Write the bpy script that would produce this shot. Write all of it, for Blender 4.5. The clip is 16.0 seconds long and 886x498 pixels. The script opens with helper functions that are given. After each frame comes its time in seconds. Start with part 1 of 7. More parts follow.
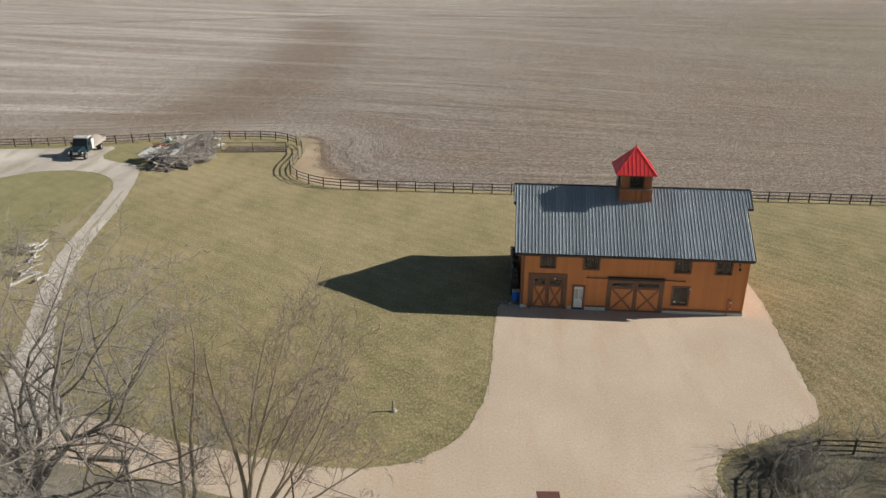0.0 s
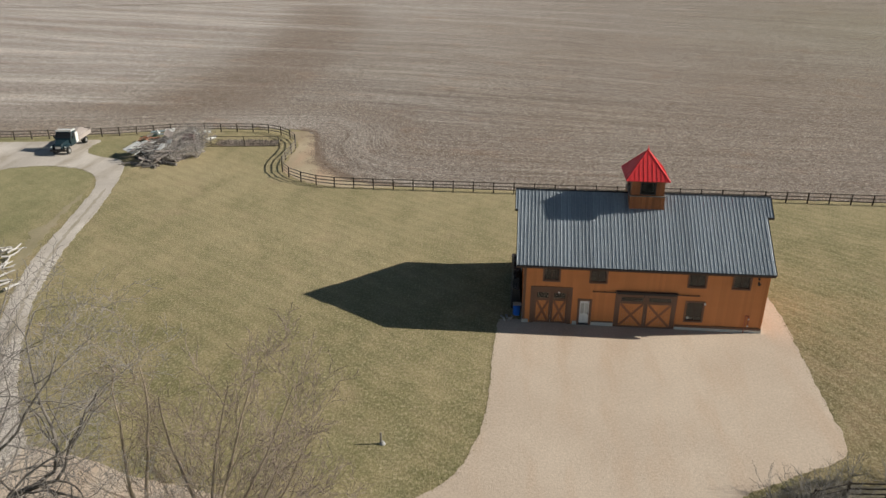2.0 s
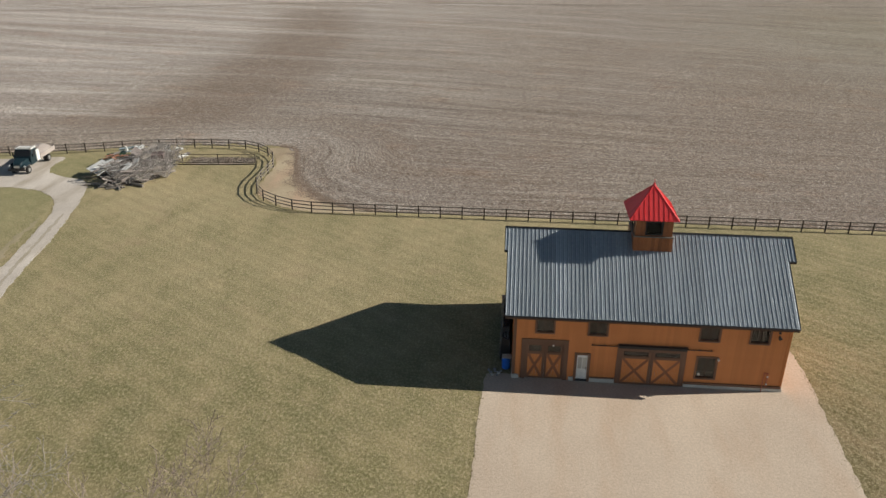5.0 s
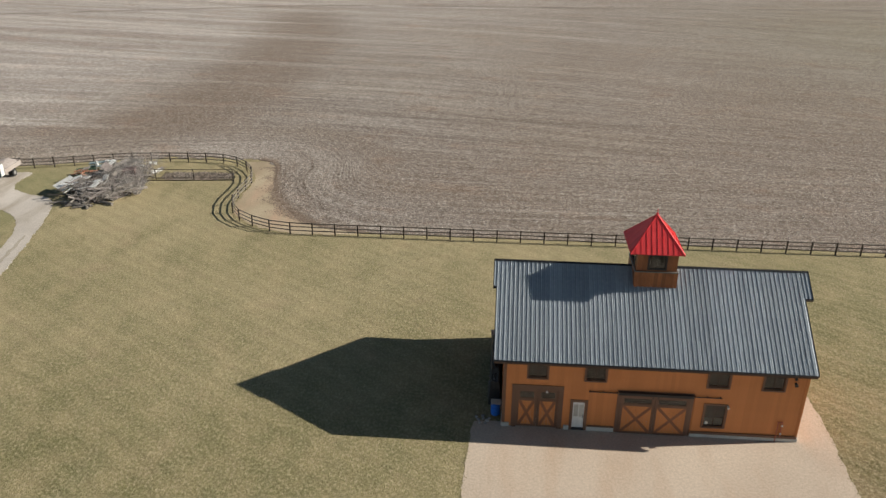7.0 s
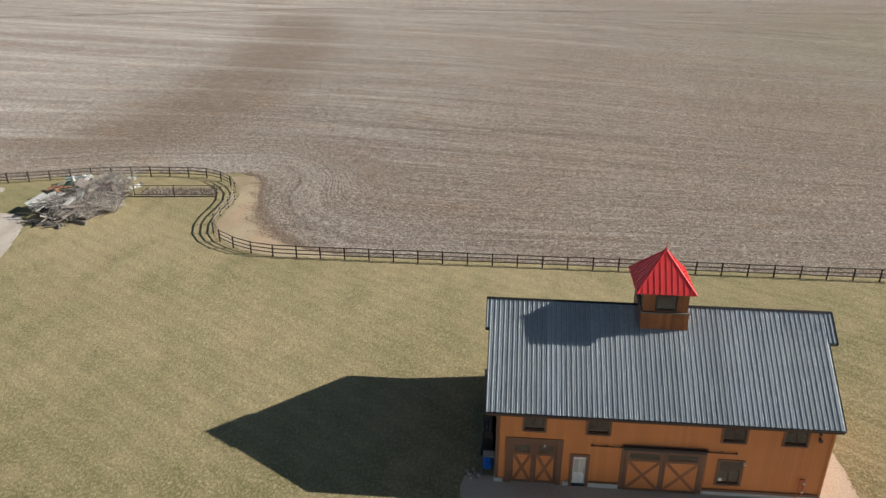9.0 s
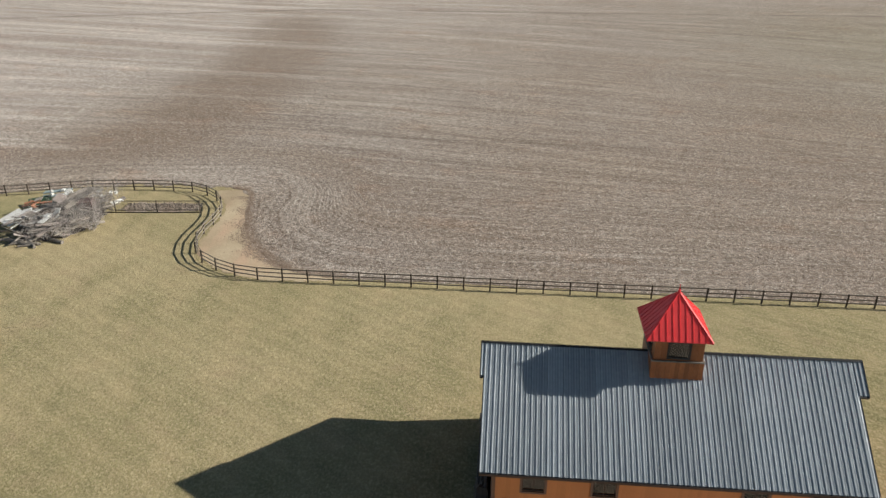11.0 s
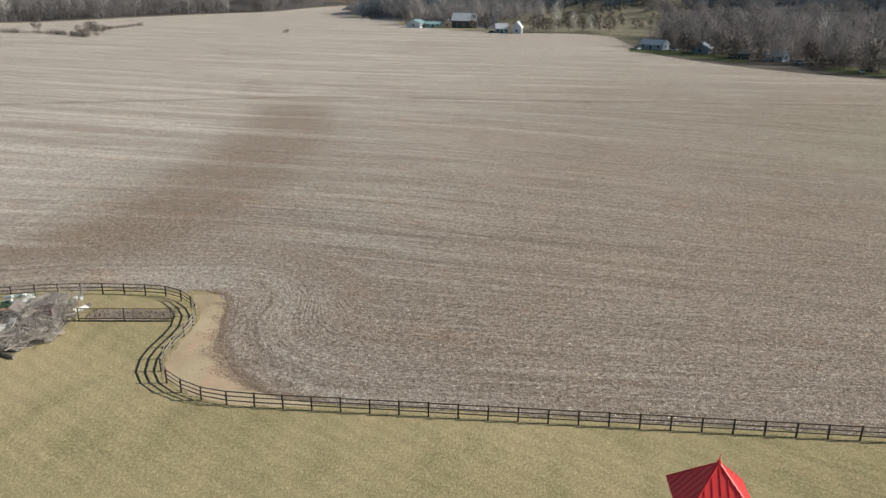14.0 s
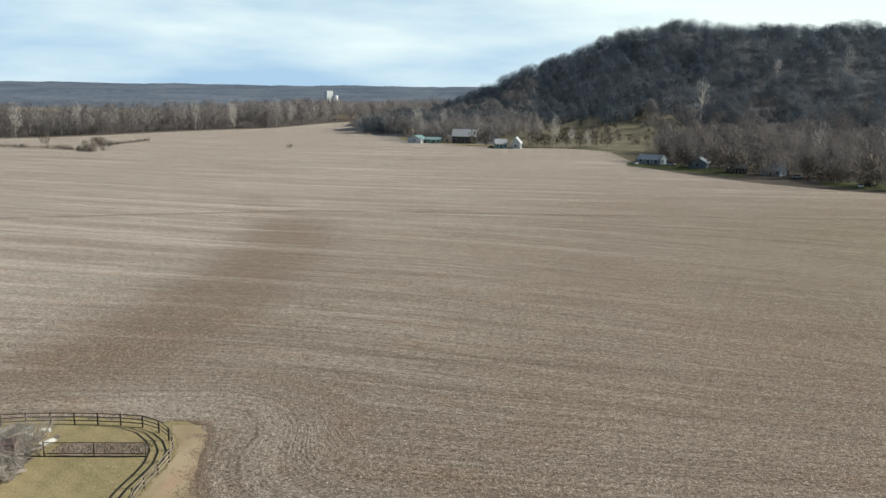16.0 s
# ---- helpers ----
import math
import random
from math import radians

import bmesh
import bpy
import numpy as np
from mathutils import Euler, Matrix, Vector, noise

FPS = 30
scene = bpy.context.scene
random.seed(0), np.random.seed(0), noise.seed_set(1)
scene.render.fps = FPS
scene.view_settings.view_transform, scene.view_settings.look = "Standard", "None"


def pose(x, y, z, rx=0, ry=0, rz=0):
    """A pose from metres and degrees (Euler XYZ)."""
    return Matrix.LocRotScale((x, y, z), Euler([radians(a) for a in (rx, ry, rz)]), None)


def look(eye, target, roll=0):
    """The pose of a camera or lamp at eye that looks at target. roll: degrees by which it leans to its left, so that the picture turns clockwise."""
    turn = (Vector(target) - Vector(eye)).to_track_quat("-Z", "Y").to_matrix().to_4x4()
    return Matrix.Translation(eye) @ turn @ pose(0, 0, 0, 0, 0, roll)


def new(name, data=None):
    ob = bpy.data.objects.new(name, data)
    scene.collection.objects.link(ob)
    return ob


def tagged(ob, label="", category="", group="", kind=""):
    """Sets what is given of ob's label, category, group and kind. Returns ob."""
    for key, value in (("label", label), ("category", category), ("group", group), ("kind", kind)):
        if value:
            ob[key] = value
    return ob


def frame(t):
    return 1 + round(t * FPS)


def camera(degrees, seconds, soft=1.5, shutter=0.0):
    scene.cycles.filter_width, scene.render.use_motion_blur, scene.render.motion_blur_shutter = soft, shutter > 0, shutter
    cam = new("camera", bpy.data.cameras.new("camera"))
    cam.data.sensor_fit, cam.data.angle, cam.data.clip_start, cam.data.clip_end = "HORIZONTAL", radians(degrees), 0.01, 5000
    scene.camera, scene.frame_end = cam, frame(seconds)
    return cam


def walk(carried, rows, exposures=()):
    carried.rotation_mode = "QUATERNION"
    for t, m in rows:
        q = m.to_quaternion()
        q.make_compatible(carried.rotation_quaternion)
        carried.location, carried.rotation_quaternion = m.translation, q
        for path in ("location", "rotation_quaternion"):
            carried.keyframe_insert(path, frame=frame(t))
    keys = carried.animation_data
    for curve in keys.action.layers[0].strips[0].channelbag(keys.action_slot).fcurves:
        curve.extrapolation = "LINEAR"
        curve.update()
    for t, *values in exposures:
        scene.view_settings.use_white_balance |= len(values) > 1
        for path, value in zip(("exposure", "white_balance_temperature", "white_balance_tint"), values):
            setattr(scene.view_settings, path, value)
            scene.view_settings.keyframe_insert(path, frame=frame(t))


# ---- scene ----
cam = camera(59.8, 16.0)

PATH = [
    (0, (-1.828, -58.131, 31.05), (-1.978, -56.31, 30.238), 0.1),
    (0.5, (-1.781, -56.929, 31.101), (-1.935, -55.113, 30.275), 0.1),
    (1, (-1.706, -55.634, 31.126), (-1.863, -53.825, 30.288), 0.1),
    (1.5, (-1.618, -54.223, 31.161), (-1.778, -52.42, 30.31), 0.1),
    (2, (-1.51, -53.018, 31.196), (-1.672, -51.217, 30.343), 0.1),
    (2.5, (-1.381, -51.755, 31.2), (-1.54, -49.954, 30.346), 0.1),
    (3, (-1.279, -50.366, 31.18), (-1.437, -48.564, 30.327), 0.2),
    (3.5, (-1.141, -49.063, 31.147), (-1.3, -47.261, 30.293), 0.1),
    (4, (-1.034, -47.881, 31.201), (-1.194, -46.079, 30.346), 0.2),
    (6.5, (-0.715, -41.391, 31.259), (-0.869, -39.588, 30.407), 0.3),
    (7, (-0.607, -40.029, 31.264), (-0.752, -38.226, 30.411), 0.3),
    (7.5, (-0.493, -38.634, 31.326), (-0.639, -36.832, 30.472), 0.3),
    (8, (-0.466, -37.128, 31.356), (-0.61, -35.324, 30.504), 0.5),
    (8.5, (-0.361, -35.978, 31.355), (-0.506, -34.174, 30.504), 0.4),
    (9, (-0.259, -35.029, 31.331), (-0.405, -33.225, 30.479), 0.3),
    (11.5, (0.0, -29.053, 31.644), (-0.152, -27.252, 30.788), 0.4),
    (12, (-0.008, -27.833, 31.677), (-0.157, -26.031, 30.822), 0.5),
    (12.5, (-0.109, -26.632, 31.68), (-0.257, -24.826, 30.831), 0.5),
    (13, (-0.126, -25.385, 31.795), (-0.275, -23.557, 30.996), 0.6),
    (13.5, (-0.111, -24.114, 31.844), (-0.265, -22.259, 31.112), 0.6),
    (14, (-0.157, -22.885, 31.859), (-0.314, -21.007, 31.189), 0.6),
    (14.5, (-0.089, -21.544, 31.892), (-0.251, -19.641, 31.3), 0.6),
    (15, (-0.149, -20.296, 31.809), (-0.314, -18.375, 31.28), 0.5),
    (15.5, (-0.357, -19.143, 31.715), (-0.523, -17.207, 31.24), 0.6),
    (16, (-0.641, -17.965, 31.666), (-0.808, -16.011, 31.271), 0.6),
]
walk(cam, [(t, look(eye, target, roll)) for t, eye, target, roll in PATH],
     exposures=[(0.0, 0.30, 6500, 10), (2.5, 0.25, 6510, 10), (4.0, 0.25, 6520, 10), (7.0, 0.32, 6520, 10), (9.0, 0.42, 6500, 10), (12.5, 0.52, 6500, 9), (14.5, 0.40, 6400, 8), (15.4, 0.40, 6450, 8), (16.0, 0.24, 6560, 6)])

# ---- light: low winter sun over the right shoulder of the barn, thin cloud far off ----
SUN = Vector((1.90, 0.27, 1.0)).normalized()
elevation = math.asin(SUN.z)
azimuth = math.atan2(SUN.x, SUN.y)

sun_data = bpy.data.lights.new("sun", "SUN")
sun_data.energy, sun_data.angle, sun_data.color = 5.0, radians(0.53), (1.0, 0.94, 0.84)
sun = new("sun", sun_data)
sun.matrix_world = look((0, 0, 0), -SUN)

world = bpy.data.worlds.new("sky")
scene.world = world
world.use_nodes = True
wt = world.node_tree
wt.nodes.clear()
sky = wt.nodes.new("ShaderNodeTexSky")
sky.sky_type, sky.sun_disc = "NISHITA", False
sky.sun_elevation, sky.sun_rotation = elevation, azimuth
sky.air_density, sky.dust_density, sky.ozone_density = 1.0, 0.3, 5.0
back = wt.nodes.new("ShaderNodeBackground")
back.inputs["Strength"].default_value = 0.04
wout = wt.nodes.new("ShaderNodeOutputWorld")
# bright thin cloud low over the horizon, clear blue overhead
wco = wt.nodes.new("ShaderNodeTexCoord")
wmap = wt.nodes.new("ShaderNodeMapping")
wmap.inputs["Scale"].default_value = (1.3, 1.3, 7.0)
wmap.inputs["Location"].default_value = (0.35, 0.0, 0.2)
wnoise = wt.nodes.new("ShaderNodeTexNoise")
wnoise.inputs["Scale"].default_value, wnoise.inputs["Detail"].default_value = 2.2, 7.0
wramp = wt.nodes.new("ShaderNodeValToRGB")
wramp.color_ramp.elements[0].position, wramp.color_ramp.elements[1].position = 0.365, 0.74
wsep = wt.nodes.new("ShaderNodeSeparateXYZ")
wlow = wt.nodes.new("ShaderNodeMapRange")
wlow.interpolation_type = "SMOOTHSTEP"
for key, value in (("From Min", 0.08), ("From Max", 0.28), ("To Min", 1.0), ("To Max", 0.0)):
    wlow.inputs[key].default_value = value
wveil = wt.nodes.new("ShaderNodeMixRGB")
wveil.inputs[2].default_value = (9.3, 13.5, 18.2, 1)
wsun = wt.nodes.new("ShaderNodeVectorMath")
wsun.operation = "DOT_PRODUCT"
wsun.inputs[1].default_value = (0.26, 0.0, 1.6)
wsum = wt.nodes.new("ShaderNodeMath")
wsum.operation = "ADD"
wmul = wt.nodes.new("ShaderNodeMath")
wmul.operation = "MULTIPLY"
wmix = wt.nodes.new("ShaderNodeMixRGB")
wmix.inputs[2].default_value = (20.0, 22.6, 22.4, 1)
wt.links.new(wco.outputs["Generated"], wmap.inputs["Vector"])
wt.links.new(wco.outputs["Generated"], wsep.inputs[0])
wt.links.new(wsep.outputs["Z"], wlow.inputs["Value"])
wt.links.new(wmap.outputs[0], wnoise.inputs["Vector"])
wt.links.new(wco.outputs["Generated"], wsun.inputs[0])
wt.links.new(wsun.outputs["Value"], wsum.inputs[0])
wt.links.new(wnoise.outputs["Fac"], wsum.inputs[1])
wt.links.new(wsum.outputs[0], wramp.inputs["Fac"])
wt.links.new(wlow.outputs[0], wveil.inputs[0])
grey = wt.nodes.new("ShaderNodeRGBToBW")
whiten = wt.nodes.new("ShaderNodeMixRGB")
whiten.inputs[0].default_value = 0.30
haze = wt.nodes.new("ShaderNodeMixRGB")
haze.blend_type = "MULTIPLY"
haze.inputs[0].default_value = 1.0
haze.inputs[2].default_value = (0.82, 1.0, 0.80, 1)
wt.links.new(sky.outputs[0], grey.inputs[0])
wt.links.new(sky.outputs[0], whiten.inputs[1])
wt.links.new(grey.outputs[0], haze.inputs[1])
wt.links.new(haze.outputs[0], whiten.inputs[2])
wt.links.new(whiten.outputs[0], wveil.inputs[1])
wt.links.new(wramp.outputs["Color"], wmul.inputs[0])
wt.links.new(wlow.outputs[0], wmul.inputs[1])
wt.links.new(wmul.outputs[0], wmix.inputs[0])
wt.links.new(wveil.outputs[0], wmix.inputs[1])
wt.links.new(wmix.outputs[0], back.inputs["Color"])
wt.links.new(back.outputs[0], wout.inputs["Surface"])


# ---- materials ----
def node(nt, kind, links=(), **values):
    n = nt.nodes.new("ShaderNode" + kind)
    for key, value in values.items():
        n.inputs[key.replace("_", " ")].default_value = value
    for socket, source in links:
        nt.links.new(source, n.inputs[socket])
    return n


def shell(name):
    m = bpy.data.materials.new(name)
    m.use_nodes = True
    nt = m.node_tree
    return m, nt, nt.nodes["Principled BSDF"]


def rgba(c):
    return (c[0], c[1], c[2], 1.0)


def mixed(nt, fac, a, b, blend="MIX"):
    n = nt.nodes.new("ShaderNodeMixRGB")
    n.blend_type = blend
    for socket, v in ((0, fac), (1, a), (2, b)):
        if isinstance(v, (int, float)):
            n.inputs[socket].default_value = v
        elif isinstance(v, tuple):
            n.inputs[socket].default_value = rgba(v)
        else:
            nt.links.new(v, n.inputs[socket])
    return n.outputs[0]


def ramped(nt, fac, low, high):
    n = nt.nodes.new("ShaderNodeMapRange")
    n.inputs["From Min"].default_value, n.inputs["From Max"].default_value = low, high
    nt.links.new(fac, n.inputs["Value"])
    return n.outputs[0]


def noised(nt, vec, scale, detail=4.0, stretch=None, rough=0.55):
    if stretch:
        mp = nt.nodes.new("ShaderNodeMapping")
        mp.inputs["Scale"].default_value = stretch
        nt.links.new(vec, mp.inputs["Vector"])
        vec = mp.outputs[0]
    n = nt.nodes.new("ShaderNodeTexNoise")
    n.inputs["Scale"].default_value, n.inputs["Detail"].default_value = scale, detail
    n.inputs["Roughness"].default_value = rough
    nt.links.new(vec, n.inputs["Vector"])
    return n.outputs["Fac"]


def bumped(nt, bsdf, height, strength, distance):
    b = nt.nodes.new("ShaderNodeBump")
    b.inputs["Strength"].default_value, b.inputs["Distance"].default_value = strength, distance
    nt.links.new(height, b.inputs["Height"])
    nt.links.new(b.outputs[0], bsdf.inputs["Normal"])


def surface(name, dark, light, rough=0.8, metal=0.0, coarse=0.6, fine=9.0, stretch=None, vary=0.15, bump=0.25, depth=0.01, spec=0.4, tone=0.0, leaky=0.0):
    """Two tones mixed by a coarse and a fine grain, with a shade of its own for each piece."""
    m, nt, b = shell(name)
    co = nt.nodes.new("ShaderNodeTexCoord").outputs["Object"]
    info = nt.nodes.new("ShaderNodeObjectInfo")
    big = noised(nt, co, coarse, 3.0)
    small = noised(nt, co, fine, 5.0, stretch)
    f = mixed(nt, 0.5, big, small)
    col = mixed(nt, ramped(nt, f, 0.32, 0.68), dark, light)
    shade = nt.nodes.new("ShaderNodeMapRange")
    shade.inputs["To Min"].default_value, shade.inputs["To Max"].default_value = 1.0 - vary, 1.0 + vary * 0.6
    nt.links.new(info.outputs["Random"], shade.inputs["Value"])
    col = mixed(nt, 1.0, col, shade.outputs[0], "MULTIPLY")
    if tone:
        each = nt.nodes.new("ShaderNodeAttribute")
        each.attribute_name = "tone"
        lift = nt.nodes.new("ShaderNodeMapRange")
        lift.inputs["To Min"].default_value, lift.inputs["To Max"].default_value = 1.0 - tone, 1.0 + tone
        nt.links.new(each.outputs["Fac"], lift.inputs["Value"])
        col = mixed(nt, 1.0, col, lift.outputs[0], "MULTIPLY")
    nt.links.new(col, b.inputs["Base Color"])
    b.inputs["Roughness"].default_value, b.inputs["Metallic"].default_value = rough, metal
    b.inputs["Specular IOR Level"].default_value = spec
    if bump:
        bumped(nt, b, small, bump, depth)
    if leaky:
        # light passes between fine twigs
        thin = nt.nodes.new("ShaderNodeBsdfTranslucent")
        nt.links.new(col, thin.inputs["Color"])
        both = nt.nodes.new("ShaderNodeMixShader")
        both.inputs[0].default_value = leaky
        nt.links.new(b.outputs[0], both.inputs[1])
        nt.links.new(thin.outputs[0], both.inputs[2])
        nt.links.new(both.outputs[0], nt.nodes["Material Output"].inputs["Surface"])
    return m


CEDAR = surface("stained_cedar", (0.50, 0.180, 0.055), (0.60, 0.235, 0.080), rough=0.6, coarse=0.35, fine=14, stretch=(3, 3, 0.25), vary=0.07)
CUPOLA_WOOD = surface("weathered_cedar", (0.18, 0.060, 0.022), (0.38, 0.135, 0.045), rough=0.55, coarse=1.2, fine=9, stretch=(4, 4, 0.4), vary=0.3)
BRACE = surface("reddish_brown_stain", (0.20, 0.080, 0.040), (0.27, 0.115, 0.06), rough=0.6, fine=12, vary=0.08)
BROWN = surface("dark_brown_stain", (0.140, 0.072, 0.045), (0.20, 0.108, 0.069), rough=0.6, fine=12, stretch=(3, 3, 0.4), vary=0.12)
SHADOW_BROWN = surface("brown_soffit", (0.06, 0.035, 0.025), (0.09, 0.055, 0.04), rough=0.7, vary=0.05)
ROOF = surface("charcoal_metal", (0.250, 0.290, 0.326), (0.375, 0.415, 0.445), rough=0.46, metal=0.30, coarse=0.35, fine=3.0, vary=0.14, bump=0.06, depth=0.01, spec=0.5)
ROOF_TRIM = surface("black_metal_trim", (0.02, 0.021, 0.024), (0.035, 0.036, 0.04), rough=0.45, metal=0.3, vary=0.05, bump=0)
RED = surface("red_metal", (0.73, 0.048, 0.054), (0.83, 0.072, 0.076), rough=0.5, spec=0.25, metal=0.0, coarse=0.8, fine=4.0, vary=0.1, bump=0.05)
CONCRETE = surface("concrete", (0.42, 0.40, 0.36), (0.58, 0.56, 0.51), rough=0.9, coarse=1.5, fine=18)
WHITE = surface("white_paint", (0.60, 0.60, 0.57), (0.78, 0.78, 0.75), rough=0.5, coarse=2, fine=7)
BLACK = surface("black_paint", (0.015, 0.015, 0.016), (0.03, 0.03, 0.03), rough=0.5, vary=0.05, bump=0)
FENCE_WOOD = surface("dark_fence_post", (0.045, 0.035, 0.027), (0.095, 0.075, 0.058), rough=0.8, coarse=0.8, fine=10, vary=0.3)
RAIL_WOOD = surface("weathered_fence_board", (0.105, 0.088, 0.070), (0.37, 0.33, 0.285), rough=0.8, coarse=0.5, fine=8, vary=0.3)
PEN_RAIL = surface("olive_brown_old_rail", (0.085, 0.070, 0.050), (0.19, 0.16, 0.118), rough=0.85, vary=0.2)
OLD_WOOD = surface("grey_old_wood", (0.17, 0.145, 0.12), (0.40, 0.36, 0.31), rough=0.9, coarse=0.9, fine=8, vary=0.45)
RED_WOOD = surface("red_brown_wood", (0.15, 0.06, 0.05), (0.24, 0.10, 0.08), rough=0.8, vary=0.3)
TEAL_SHEET = surface("faded_teal_sheet", (0.20, 0.27, 0.28), (0.34, 0.41, 0.41), rough=0.6, vary=0.2)
ORANGE_SCRAP = surface("rusty_orange_scrap", (0.30, 0.13, 0.075), (0.42, 0.20, 0.12), rough=0.8, vary=0.3)
BLUE = surface("blue_plastic", (0.01, 0.10, 0.48), (0.02, 0.16, 0.62), rough=0.4, vary=0.05, bump=0)
TEAL = surface("dark_teal_paint", (0.010, 0.024, 0.031), (0.017, 0.036, 0.045), rough=0.3, vary=0.02, bump=0)
TAN = surface("dusty_tan_steel", (0.27, 0.232, 0.208), (0.40, 0.35, 0.318), rough=0.7, vary=0.1)
TYRE = surface("rubber", (0.018, 0.018, 0.018), (0.035, 0.035, 0.033), rough=0.85, vary=0.05, bump=0)
CHROME = surface("grey_steel", (0.45, 0.45, 0.45), (0.6, 0.6, 0.6), rough=0.35, metal=0.8, vary=0.05, bump=0)
COPPER = surface("red_pipe", (0.35, 0.10, 0.06), (0.45, 0.14, 0.08), rough=0.5, vary=0.05, bump=0)
BARK = surface("grey_brown_bark", (0.105, 0.092, 0.078), (0.30, 0.27, 0.235), rough=0.9, coarse=0.8, fine=6, vary=0.1, bump=0.5, depth=0.02)
PALE_BARK = surface("pale_tan_bark", (0.22, 0.175, 0.125), (0.50, 0.41, 0.29), rough=0.85, coarse=0.8, fine=5, vary=0.1, bump=0.4, depth=0.01)
PALE_TWIG = surface("pale_grey_twig", (0.30, 0.27, 0.25), (0.50, 0.465, 0.44), rough=0.9, vary=0.2, bump=0)
TWIG = surface("grey_twig", (0.23, 0.205, 0.185), (0.40, 0.365, 0.335), rough=0.9, vary=0.2, bump=0)
BROWN_TWIG = surface("brown_twig", (0.215, 0.165, 0.137), (0.40, 0.318, 0.262), rough=0.9, vary=0.2, bump=0)
BRUSH_TWIG = surface("dull_grey_brush", (0.155, 0.143, 0.128), (0.30, 0.278, 0.250), rough=0.9, vary=0.2, bump=0)
STONE = surface("grey_stone", (0.28, 0.27, 0.25), (0.45, 0.44, 0.42), rough=0.9, vary=0.3)


def glass_material():
    m, nt, b = shell("window_glass")
    b.inputs["Base Color"].default_value = (0.75, 0.80, 0.80, 1)
    b.inputs["Roughness"].default_value = 0.04
    b.inputs["Transmission Weight"].default_value = 1.0
    b.inputs["IOR"].default_value = 1.45
    return m


GLASS = glass_material()
# interior shade put into a near-black colour
INNER_SHADE = surface("inner_shade", (0.03, 0.026, 0.022), (0.05, 0.045, 0.04), rough=0.9, vary=0, bump=0)


def node_scaled(nt, value, k):
    n = nt.nodes.new("ShaderNodeMath")
    n.operation = "MULTIPLY"
    n.inputs[1].default_value = k
    nt.links.new(value, n.inputs[0])
    return n.outputs[0]


